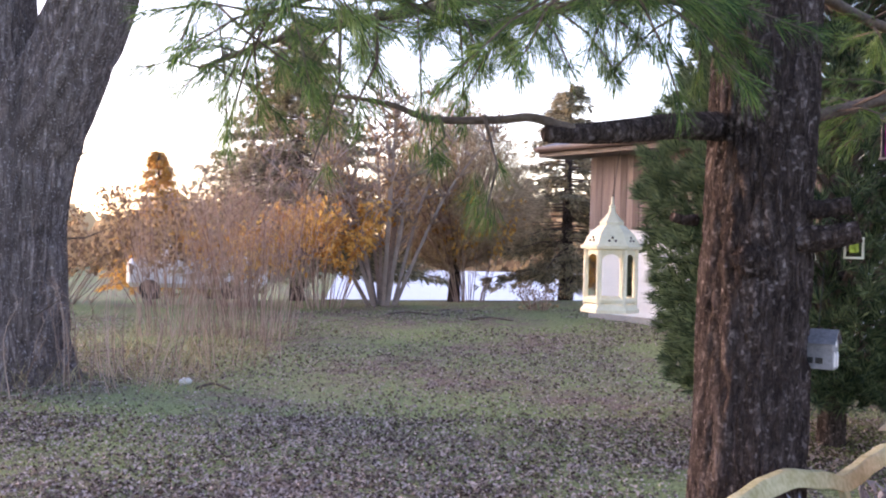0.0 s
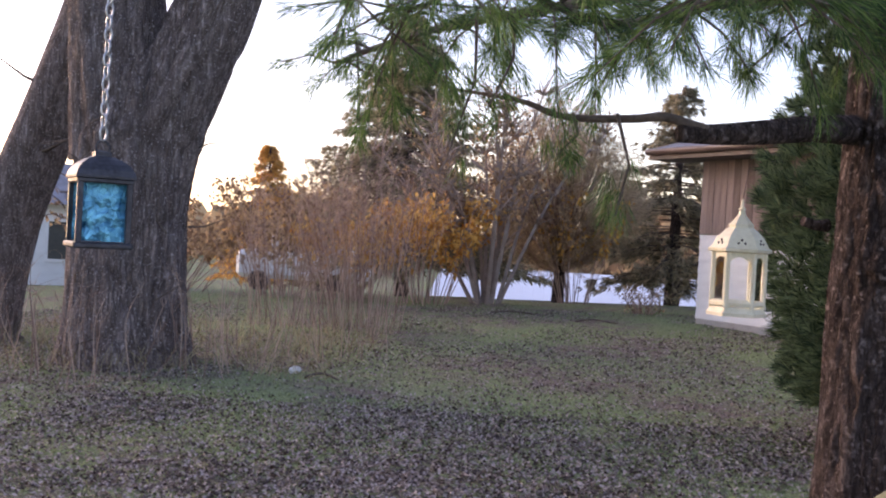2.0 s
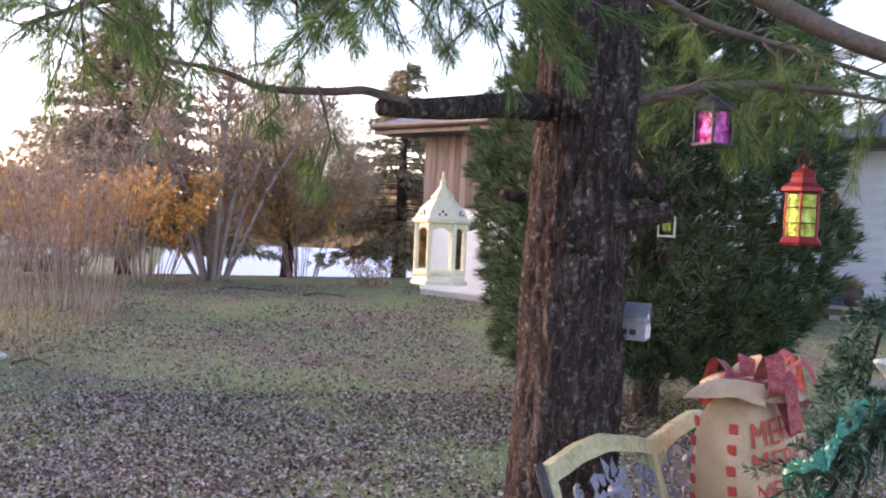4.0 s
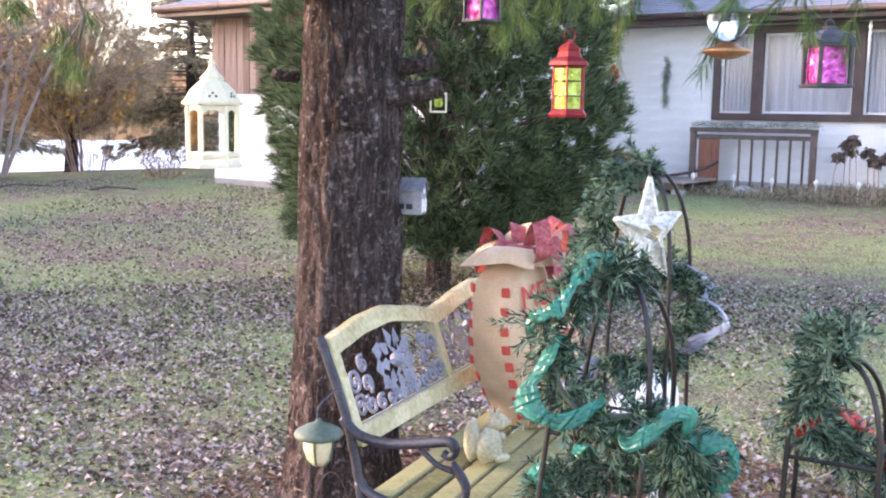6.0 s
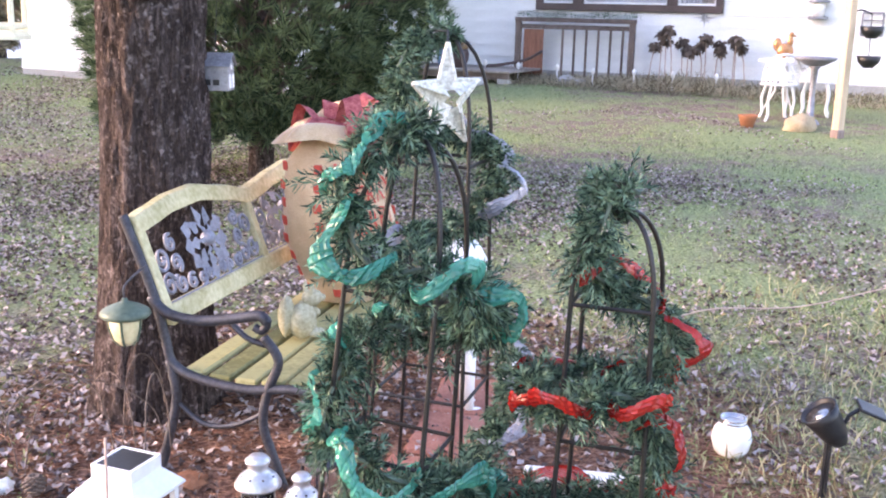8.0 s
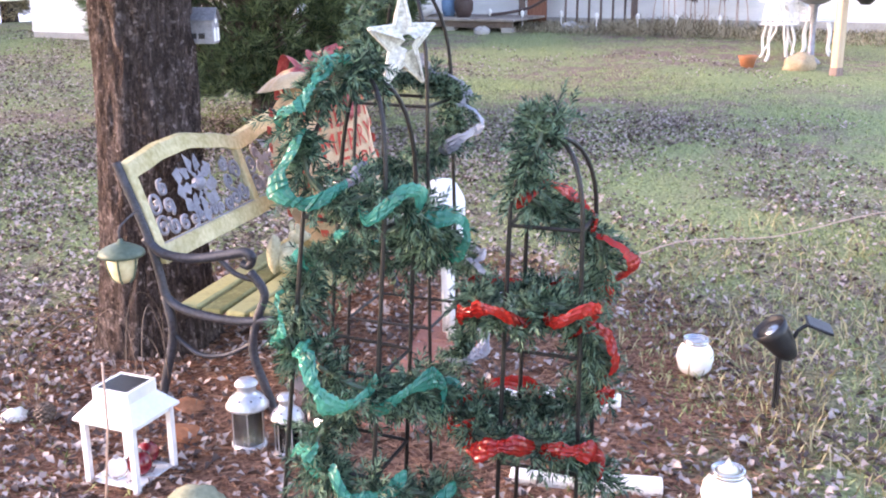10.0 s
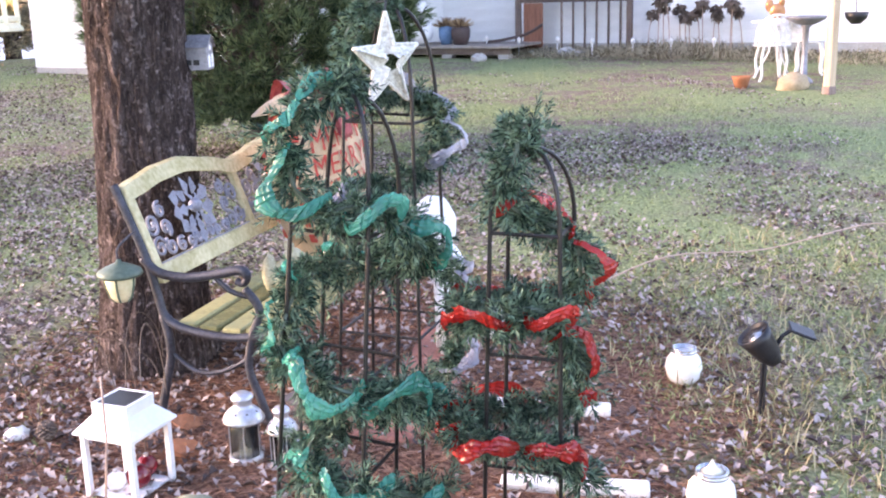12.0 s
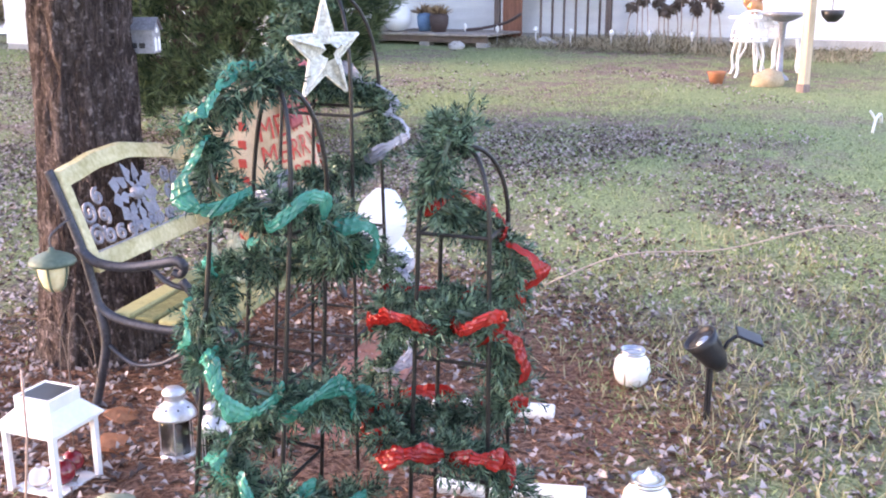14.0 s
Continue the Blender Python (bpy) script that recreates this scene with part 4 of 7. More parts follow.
def maple():
    rng = np.random.default_rng(33)
    x0, y0 = -5.20, 11.45
    z0 = G(x0, y0)
    tree = thing("maple_tree", Matrix.Translation((x0, y0, z0)), "massive old maple with shaggy grey bark, forked low", "tree")
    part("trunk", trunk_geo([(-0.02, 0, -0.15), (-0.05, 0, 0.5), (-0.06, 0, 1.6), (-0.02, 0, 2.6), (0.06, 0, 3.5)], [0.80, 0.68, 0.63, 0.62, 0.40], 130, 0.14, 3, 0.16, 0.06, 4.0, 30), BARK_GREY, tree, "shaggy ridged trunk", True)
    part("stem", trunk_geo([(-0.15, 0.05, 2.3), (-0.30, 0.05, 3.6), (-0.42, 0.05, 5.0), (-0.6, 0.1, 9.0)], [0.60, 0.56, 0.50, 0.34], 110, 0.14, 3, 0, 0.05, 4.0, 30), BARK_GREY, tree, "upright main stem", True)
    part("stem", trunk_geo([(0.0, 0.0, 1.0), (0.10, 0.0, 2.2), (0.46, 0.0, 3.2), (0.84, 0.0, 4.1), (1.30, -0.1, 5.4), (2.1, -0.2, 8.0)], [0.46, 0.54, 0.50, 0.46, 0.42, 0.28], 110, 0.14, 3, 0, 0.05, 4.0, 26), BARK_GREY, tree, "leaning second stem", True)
    tw = Geo()
    for k in range(26):
        a = Vector((rng.uniform(-0.6, 0.6), -0.55 + rng.uniform(-0.1, 0.2), rng.uniform(0.2, 3.3)))
        b = a + Vector((rng.uniform(-0.45, 0.45), rng.uniform(-0.35, 0.0), rng.uniform(-0.15, 0.35)))
        tw.tube([a, a.lerp(b, 0.5) + Vector(rng.normal(0, 0.06, 3)), b], [0.010, 0.008, 0.003], 5, False)
    for k in range(9):
        a = Vector((rng.choice([-0.66, 0.66]), 0, rng.uniform(1.0, 3.6)))
        b = a + Vector((math.copysign(rng.uniform(0.2, 0.7), a.x), 0, rng.uniform(-0.1, 0.4)))
        tw.tube([a, a.lerp(b, 0.5) + Vector(rng.normal(0, 0.06, 3)), b], [0.014, 0.009, 0.003], 5, False)
    tagged(part("twig_work", tw, TWIG, tree), kind="stuff")
    t2 = thing("maple_tree", Matrix.Translation((-7.6, 12.6, G(-7.6, 12.6))), "grey-barked leaning tree trunk beside the old maple", "tree")
    part("trunk", trunk_geo([(-0.2, 0, -0.1), (0.1, 0, 1.5), (0.75, 0, 3.2), (1.35, 0, 5.0), (2.0, 0, 8.0)], [0.5, 0.42, 0.40, 0.36, 0.25], 26, 0.1, 3, 0.1), BARK_GREY, t2, "", True)
    for z, d in ((2.4, 0.6), (3.3, -0.5), (3.9, 0.7)):
        part("branch", Geo().tube([(0.45 + 0.33 * (z - 2.4), -0.2, z), (0.45 + 0.33 * (z - 2.4) + d * 0.6, -0.3, z + 0.1), (0.45 + 0.33 * (z - 2.4) + d * 1.4, -0.3, z + 0.35)], [0.03, 0.02, 0.008], 6), TWIG, t2, "", True)


maple()


def conifer(x, y, h, r, seed, low, leaf, label, sparse=1.0, lean=0.0):
    rng = np.random.default_rng(seed)
    z0 = G(x, y)
    tree = thing("conifer", Matrix.Translation((x, y, z0)), label, "tree")
    part("trunk", trunk_geo([(0, 0, -0.2), (0, 0, h * 0.4), (lean, 0, h)], [0.16 + h * 0.008, 0.12, 0.02], 12, 0.08), BARK, tree, "", True)
    limbs, tips, ways = Geo(), [], []
    n = int(h * 24 * sparse)
    for k in range(n):
        t = (k + rng.random()) / n
        hz = low + (h - low) * t
        a = rng.uniform(0, 2 * math.pi)
        R = r * (1 - t) ** 0.85 * rng.uniform(0.65, 1.12) + 0.12
        e = Vector((math.cos(a) * R, math.sin(a) * R, hz - 0.16 * R + 0.10))
        s = Vector((0, 0, hz + 0.03))
        m = s.lerp(e, 0.55) + Vector((0, 0, 0.05 * R))
        limbs.tube([s, m, e], [0.03, 0.018, 0.006], 4, False)
        side = Vector((-math.sin(a), math.cos(a), 0))
        for q in np.linspace(0.25, 1.0, max(4, int(R * 6))):
            w = 0.32 * R * (1 - q * 0.6)
            for _ in range(2):
                c = s.lerp(e, q) + side * rng.uniform(-w, w) + Vector((0, 0, rng.uniform(-0.08, 0.05)))
                tips.append(c)
                ways.append(Vector((math.cos(a), math.sin(a), -0.25)) + side * rng.normal(0, 0.6))
    tagged(part("limb_work", limbs, TWIG, tree), kind="stuff")
    v, f = tufts(rng, tips, 12, 0.22, 0.026, 0.15, 0.7, ways)
    q = new("crown", fast_mesh("crown", v, f, leaf))
    q.parent = tree
    return tree


def round_tree(x, y, base, top, r, seed, leaf, label):
    """A dome-crowned tree: short trunk, fanning limbs and a dense crown of fine twigs with gaps."""
    rng = np.random.default_rng(seed)
    tree = thing("round_tree", Matrix.Translation((x, y, G(x, y))), label, "tree")
    part("trunk", trunk_geo([(0, 0, -0.2), (0.03, 0, base), (0.1, 0, base + 0.6 * (top - base))], [0.16, 0.12, 0.05], 12, 0.08), BARK, tree, "", True)
    limbs, tips, ways = Geo(), [], []
    mid = base + 0.34 * (top - base)
    for k in range(330):
        d = Vector(unit(rng, 1)[0])
        d.z = abs(d.z) if rng.random() < 0.78 else -abs(d.z) * 0.7
        q = (0.62 + 0.38 * rng.random() ** 0.5) * (1 + 0.16 * noise.noise(d * 2.6))
        e = Vector((d.x * r * q, d.y * r * q, mid + d.z * q * ((top - mid) if d.z > 0 else (mid - base))))
        s = Vector((0.05, 0, base * 0.6 + 0.35 * max(0.0, e.z - base)))
        m = s.lerp(e, 0.5) + Vector((0, 0, -0.10 * r))
        limbs.tube([s, m, e], [0.035, 0.018, 0.005], 4, False)
        for w in np.linspace(0.45, 1.0, 9):
            c = m.lerp(e, w) if w > 0.5 else s.lerp(m, w * 2)
            for _ in range(3):
                tips.append(c + Vector(rng.normal(0, 0.13, 3)))
                ways.append(d + Vector(rng.normal(0, 0.5, 3)))
    tagged(part("limb_work", limbs, STEM, tree), kind="stuff")
    v, f = tufts(rng, tips, 6, 0.16, 0.012, 0.1, 0.8, ways)
    q = new("crown", fast_mesh("crown", v, f, leaf))
    q.parent = tree
    return tree


RUSSET = leafy("tan_twigs", (0.36, 0.27, 0.18), (0.68, 0.53, 0.35), 0.7, 0.55)
# FIRWARM: fir sprays again, with low-sun warmth mixed into their colour
FIRWARM = leafy("fir_sprays_sun_tinted", (0.16, 0.115, 0.06), (0.48, 0.33, 0.15))
conifer(-4.6, 25.7, 7.0, 3.5, 41, 0.9, FIR, "tall dark spruce rising behind the bare shrubs", 2.0)
round_tree(-0.55, 22.0, 0.75, 4.35, 1.85, 42, RUSSET, "rounded tan-leaved tree with a bare lower trunk at the lawn's edge")
conifer(2.0, 24.2, 5.0, 2.4, 43, 0.5, FIR, "open-branched spruce beside the house corner", 1.25)
conifer(-12.3, 38.3, 5.6, 2.0, 44, 0.6, GOLD, "golden larch in the distance, sun warmth put into its colour", 1.6)
conifer(-9.6, 36.0, 3.4, 1.8, 45, 0.4, FIRWARM, "small rounded evergreen in the distance", 0.8)


TWIGGREY = mat("grey_limbs", (0.22, 0.17, 0.145), (0.44, 0.35, 0.30), 0.9, 6, 50, 0.3)


def bush(x, y, n, h, spread, seed, label, leaf=None, nleaf=0, low=0.3, high=0.9, thick=0.012, size=0.07, twigs=3, root=0.35, wood=STEM):
    """Bare stems fanning from the ground, forking, with a few leaves left."""
    rng = np.random.default_rng(seed)
    sh = thing("bare_shrub", Matrix.Translation((x, y, G(x, y))), label, "shrub")
    g, tips = Geo(), []
    for k in range(n):
        a, s = rng.uniform(0, 2 * math.pi), spread * math.sqrt(rng.random())
        b = Vector((math.cos(a) * s * root, math.sin(a) * s * root, -0.05))
        hh = h * rng.uniform(0.55, 1.08)
        e = Vector((math.cos(a) * s * rng.uniform(0.8, 1.25), math.sin(a) * s * rng.uniform(0.8, 1.2), hh))
        m = b.lerp(e, 0.5) + Vector((rng.normal(0, 0.08), rng.normal(0, 0.08), 0.12 * hh))
        c = spline([b, m, e], 4)
        g.tube(c, [thick * (1 - 0.75 * i / (len(c) - 1)) for i in range(len(c))], 4, False)
        for j in range(twigs):
            q = c[rng.integers(3, len(c))]
            d = Vector((rng.normal(0, 0.5), rng.normal(0, 0.5), rng.uniform(0.2, 0.9))) * (0.16 * h)
            g.tube([q, q + d * 0.5 + Vector(rng.normal(0, 0.02, 3)), q + d], [thick * 0.4, thick * 0.3, thick * 0.15], 3, False)
            tips.append(q + d * rng.random())
        tips += c[4:]
    tagged(part("thicket", g, wood, sh), kind="stuff")
    if leaf:
        sel = [tips[i] for i in rng.integers(0, len(tips), nleaf) if low * h < tips[i].z < high * h]
        pts = np.array([tuple(p) for p in sel]) + rng.normal(0, 0.08, (len(sel), 3))
        v, f = blades(pts, unit(rng, len(pts)), size, size * 0.7, rng, 0.4)
        q = new("leaves", fast_mesh("leaves", v, f, leaf))
        q.parent = sh
    return sh


bush(-3.25, 15.3, 80, 2.9, 1.45, 51, "dense reddish-brown bare shrub with many upright stems", None, 0, thick=0.0065, twigs=16, root=0.5)
bush(-4.6, 15.9, 60, 2.3, 1.4, 52, "bare brown thicket beside the lawn", None, 0, thick=0.006, twigs=16, root=0.6)
bush(-3.0, 19.6, 34, 2.6, 1.3, 53, "shrub holding orange autumn leaves, coloured brighter as if sunlit", GOLD, 2600, 0.15, 0.75, 0.012, 0.11)
bush(-6.2, 20.5, 40, 2.6, 2.0, 54, "tan autumn shrub with fading leaves", TAN, 2600, 0.1, 0.9, 0.012, 0.11)
bush(-4.6, 20.0, 50, 2.2, 1.4, 59, "low orange-leaved shrub, its sun glow put into the leaf colour", GOLD, 2200, 0.1, 0.7, 0.012, 0.11)
bush(-9.5, 22.0, 46, 2.3, 2.8, 55, "pale tan thicket along the lot line", TAN, 2400, 0.1, 0.95, 0.012, 0.12)
bush(-1.85, 19.9, 20, 3.7, 2.2, 56, "many-stemmed bare ornamental tree with spreading grey limbs", TAN, 3200, 0.40, 1.1, 0.055, 0.08, 30, 0.12, TWIGGREY)
bush(-0.2, 21.4, 26, 2.4, 1.0, 57, "young shrub with yellow-orange leaves", GOLD, 700, 0.35, 1.0, 0.012, 0.10)
bush(-5.4, 10.4, 46, 1.2, 1.5, 58, "tangle of dry weeds at the old maple's foot", None, 0, thick=0.0065, twigs=6, root=0.75)
bush(-3.9, 11.2, 30, 1.15, 1.1, 60, "dry upright weeds at the edge of the leaf drift", None, 0, thick=0.0065, twigs=6, root=0.75)
bush(-7.0, 9.8, 45, 1.1, 1.5, 61, "dry tangled weeds by the tree line", None, 0, thick=0.0065, twigs=6, root=0.75)
bush(-2.9, 12.6, 22, 1.3, 0.9, 63, "tall dry weeds in front of the bare shrub", None, 0, thick=0.006, twigs=6, root=0.75)
bush(1.1, 19.0, 60, 0.45, 0.42, 62, "small low reddish shrub by the house corner", TAN, 300, 0.1, 1.0, 0.006, 0.05)


def distance():
    """Pale roofed shed below the crest, a neighbour's house, and woods to the horizon."""
    sh = thing("long_shed", Matrix.Translation((-0.8, 37.0, -2.2)), "long low white metal-roofed shed beyond the crest of the lawn", "shed")
    part("wall", Geo().box((10.4, 6, 1.5), None, 0.01, (0.6, 2.5, 0.75)), SIDING, sh)
    roof = Geo()
    for k in range(26):
        roof.box((0.42, 4.6, 0.03), Matrix.Translation((-4.7 + k * 0.42, 1.7, 2.02)) @ pose(0, 0, 0, 16, 0, 0), 0.006)
    part("roof", roof, PALEROOF, sh, "white ribbed sheet-metal roof")
    h = thing("neighbour_house", Matrix.Translation((-17.2, 27.0, -0.4)) @ pose(0, 0, 0, 0, 0, 18), "white neighbouring house with a low grey roof", "house")
    part("wall", Geo().box((8, 5, 2.3), None, 0.01, (0, 0, 1.15)), SIDING, h)
    part("roof", Geo().add([(-4.5, -3, 2.3), (4.5, -3, 2.3), (4.5, 3, 2.3), (-4.5, 3, 2.3), (-4.2, 0, 3.5), (4.2, 0, 3.5)], [(0, 1, 5, 4), (2, 3, 4, 5), (1, 2, 5), (3, 0, 4), (3, 2, 1, 0)]), SHINGLE, h)
    for x in (-1.0, 1.2, 2.9):
        w = part("window", Geo().box((0.8, 0.06, 1.0), None, 0.01, (x, -2.52, 1.35)), PANE, h)
        part("frame", Geo().box((0.95, 0.04, 0.08), None, 0.005, (x, -2.53, 0.82)).box((0.95, 0.04, 0.08), None, 0.005, (x, -2.53, 1.88)).box((0.08, 0.04, 0.98), None, 0.005, (x - 0.44, -2.53, 1.35)).box((0.08, 0.04, 0.98), None, 0.005, (x + 0.44, -2.53, 1.35)), WHITE, w)
    v = thing("white_van", Matrix.Translation((-9.2, 33.0, G(-9.2, 33.0))), "white van parked far behind the thicket", "van")
    g = Geo()
    g.box((4.2, 1.8, 0.9), None, 0.15, (0, 0, 0.85)).box((2.6, 1.7, 0.75), None, 0.2, (0.3, 0, 1.6))
    part("body", g, WHITE, v)
    for x in (-1.3, 1.3):
        part("wheel", Geo().tube([(x, -0.93, 0.33), (x, -0.75, 0.33)], 0.33, 16), BLACK, v)
    part("window", Geo().box((1.9, 0.04, 0.4), None, 0.02, (0.3, -0.86, 1.66)), PANE, v)
    rng = np.random.default_rng(71)
    n = 9000
    a = rng.uniform(-0.9, 0.75, n)
    d = rng.uniform(95, 150, n)
    base = np.stack([np.sin(a) * d, np.cos(a) * d, -2.3 + rng.random(n) ** 1.4 * (5.0 + 2.0 * np.sin(a * 17) + 1.2 * np.sin(a * 41))], 1)
    vv, f = blades(base, unit(rng, n), 2.0, 1.2, rng, 0.2)
    tagged(new("far_woods", fast_mesh("far_woods", vv, f, TAN)), "hazy autumn woods along the horizon", "woods", kind="stuff")
    k = 700
    ang = rng.uniform(0, 2 * np.pi, k)
    base = np.stack([np.sin(ang) * 170, np.cos(ang) * 170, rng.random(k) * 9 - 2], 1)
    vv, f = blades(base, unit(rng, k), 9.0, 6.0, rng, 0.2)
    tagged(new("ring_of_woods", fast_mesh("ring_of_woods", vv, f, FIR)), "dark distant woods all round", "woods", kind="stuff")


distance()

# ---- bench and what stands on it ----
def bench_pt(v, u, z):
    """A place by the bench: v along it from the near end, u towards its front."""
    return Vector((1.045 + 0.67 * v + 0.742 * u, 3.43 + 0.742 * v - 0.67 * u, z))


BM = Matrix(((0.67, 0.742, 0, 1.045), (0.742, -0.67, 0, 3.43), (0, 0, 1, 0), (0, 0, 0, 1)))
BENCH_L, SEAT = 1.46, 0.305


def bench():
    b = thing("garden_bench", Matrix.Identity(4), "weathered garden bench with mossy slats, iron ends and scrollwork back panel", "bench")
    W = lambda v, u, z: BM @ Vector((v, u, z))
    for k in range(5):
        u0 = 0.02 + k * 0.098
        g = Geo()
        g.box((BENCH_L, 0.082, 0.026), Matrix.Identity(4), 0.006)
        m = Matrix.Translation(W(BENCH_L / 2, u0 + 0.041, SEAT - 0.012 - 0.010 * math.sin(k / 4 * math.pi))) @ pose(0, 0, 0, 0, 0, 47.9)
        ob = part("slat", g, SLAT, b)
        ob.matrix_local = m
    back = lambda z: -0.02 - 0.36 * max(0, z - 0.45)

    def rail(name, prof, thick, depth, label):
        """A board with a curved outline: prof gives (v, low z, high z)."""
        g, n = Geo(), len(prof)
        for v, lo, hi in prof:
            for z, du in ((lo, 0), (hi, 0), (hi, depth), (lo, depth)):
                g.v.append(tuple(W(v, back(z) + du - depth / 2, z)))
        for i in range(n - 1):
            for j in range(4):
                a, c = i * 4 + j, i * 4 + (j + 1) % 4
                g.f.append((a, c, c + 4, a + 4))
        g.f += [(0, 1, 2, 3), tuple((n - 1) * 4 + j for j in (3, 2, 1, 0))]
        ob = part(name, g, CREAM, b, label)
        bv = ob.modifiers.new("bevel", "BEVEL")
        bv.width, bv.segments, bv.limit_method = 0.006, 2, "ANGLE"
        return ob

    def crest(v):
        pts = ((-0.05, 0.822), (0.08, 0.843), (0.25, 0.866), (0.44, 0.872), (0.66, 0.838), (0.83, 0.800), (0.95, 0.812), (1.10, 0.834), (1.30, 0.852), (1.40, 0.846), (1.5, 0.826))
        for (a, za), (c, zc) in zip(pts, pts[1:]):
            if v <= c:
                k = (v - a) / (c - a)
                k = k * k * (3 - 2 * k) * 0.5 + k * 0.5
                return za + (zc - za) * k
        return 0.826

    vs = [BENCH_L * i / 48 for i in range(49)]
    rail("top_rail", [(v, crest(v) - 0.062, crest(v)) for v in vs], 0, 0.038, "yellowed cream curved top rail")
    rail("lower_rail", [(v, 0.458, 0.522) for v in vs[::8]], 0, 0.034, "yellowed cream lower rail")
    for v0 in (0.018, 0.82, BENCH_L - 0.018):
        w = 0.022
        rail("stile", [(v0 - w, 0.50, crest(v0) - 0.05), (v0 + w, 0.50, crest(v0) - 0.05)], 0, 0.03, "yellowed cream upright")

    # scrollwork panels between the uprights
    def scroll(cv, cz, r, turns, a0, sgn):
        pts = []
        for i in range(int(14 * turns) + 1):
            q = i / (14 * turns)
            a = a0 + sgn * q * turns * 2 * math.pi
            rr = r * (1 - 0.82 * q)
            z = cz + rr * math.sin(a)
            pts.append(W(cv + rr * math.cos(a), back(z), z))
        return pts

    for v0, v1 in ((0.04, 0.798), (0.842, BENCH_L - 0.04)):
        panel = part("panel", Geo().tube([W(v0, back(0.52), 0.52), W(v1, back(0.52), 0.52)], 0.006, 6), PLASTICGREY, b, "cast grey scroll panel with a flower in the middle")
        zt = lambda v: crest(v) - 0.075
        for sgn, ve in ((1, v0), (-1, v1)):
            rows = [(0.05, 0.575, 0.042, 1.5, 0.2), (0.05, 0.665, 0.044, 1.6, 3.4), (0.05, 0.745, 0.034, 1.5, 0.5), (0.125, 0.565, 0.036, 1.4, 2.0), (0.12, 0.765, 0.034, 1.5, 4.0), (0.135, 0.635, 0.034, 1.5, 5.0), (0.135, 0.705, 0.032, 1.5, 1.2),
                    (0.20, 0.555, 0.030, 1.4, 0.8), (0.20, 0.775, 0.030, 1.5, 2.6), (0.27, 0.55, 0.026, 1.4, 4.2), (0.27, 0.79, 0.024, 1.4, 1.0), (0.33, 0.555, 0.026, 1.3, 2.2)]
            for k, (dv, zz, r, tr, a0) in enumerate(rows):
                if dv > (v1 - v0) / 2 - 0.02:
                    continue
                if zz + r > zt(ve + sgn * dv):
                    continue
                g = Geo()
                g.tube(scroll(ve + sgn * dv, zz, r, tr, a0, sgn), 0.0075, 5)
                part("scroll", g, PLASTICGREY, panel, "", True)
        cv, cz = (v0 + v1) / 2, 0.675
        fl = Geo()
        for ring, (n, r, ln) in enumerate(((6, 0.040, 0.05), (9, 0.085, 0.055), (13, 0.125, 0.045))):
            for k in range(n):
                a = 2 * math.pi * k / n + ring * 0.4
                z = cz + r * math.sin(a) * 0.95
                if z > zt(cv + r * math.cos(a)) - 0.03 or z < 0.555 or abs(r * math.cos(a)) > (v1 - v0) / 2 - 0.01:
                    continue
                c = W(cv + r * math.cos(a), back(z) + 0.006 * (2 - ring), z)
                fl.v += [tuple(W(cv + (r + ln * 0.75 * q * e) * math.cos(a + w), back(cz + (r + ln * 0.75 * q * e) * math.sin(a + w)) + 0.010 * (2 - ring) * (1 - abs(q)), cz + (r + ln * 0.75 * q * e) * math.sin(a + w))) for q, e, w in ((-1, 1, 0), (0, 1, 0.30), (1, 1, 0), (0, 1, -0.30))]
                fl.f.append((len(fl.v) - 4, len(fl.v) - 3, len(fl.v) - 2, len(fl.v) - 1))
        fl.blob(W(cv, back(cz) + 0.012, cz), (0.03, 0.03, 0.03), 0.2, 5, 8, 10)
        part("flower", fl, PLASTICGREY, panel, "", True)

    # cast iron ends: back post, arm, seat curve and two legs
    for v in (-0.012, BENCH_L + 0.012):
        e = part("iron_end", Geo().tube(spline([W(v, -0.178, 0.835), W(v, -0.15, 0.77), W(v, -0.07, 0.56), W(v, -0.035, 0.42), W(v, -0.01, 0.33), W(v, 0.08, 0.285), W(v, 0.26, 0.265), W(v, 0.44, 0.285), W(v, 0.525, 0.275)], 5), 0.017, 8), IRON, b, "dark cast iron bench end", True)
        gy = lambda u: G(*W(v, u, 0).xy)
        part("leg", Geo().tube(spline([W(v, -0.02, 0.34), W(v, 0.0, 0.20), W(v, -0.035, 0.05), W(v, -0.075, gy(-0.075) - 0.01)], 5), [0.018] * 15 + [0.022], 8), IRON, e, "", True)
        part("leg", Geo().tube(spline([W(v, 0.33, 0.46), W(v, 0.385, 0.38), W(v, 0.345, 0.27), W(v, 0.325, 0.15), W(v, 0.365, 0.02), W(v, 0.40, gy(0.4) - 0.01)], 5), 0.017, 8), IRON, e, "", True)
        part("arm", Geo().tube(spline([W(v, -0.085, 0.56), W(v, -0.02, 0.505), W(v, 0.10, 0.492), W(v, 0.24, 0.515), W(v, 0.32, 0.53), W(v, 0.345, 0.505), W(v, 0.325, 0.48), W(v, 0.30, 0.49)], 6), [0.019] * 30 + [0.015] * 13, 8), IRON, e, "", True)
        part("brace", Geo().tube(spline([W(v, -0.01, 0.20), W(v, 0.10, 0.12), W(v, 0.22, 0.13), W(v, 0.33, 0.19)], 5), 0.009, 6), IRON, e, "", True)
        part("scroll", Geo().tube(spline([W(v, 0.20, 0.51), W(v, 0.27, 0.45), W(v, 0.34, 0.43)], 5), 0.010, 6), IRON, e, "", True)


bench()


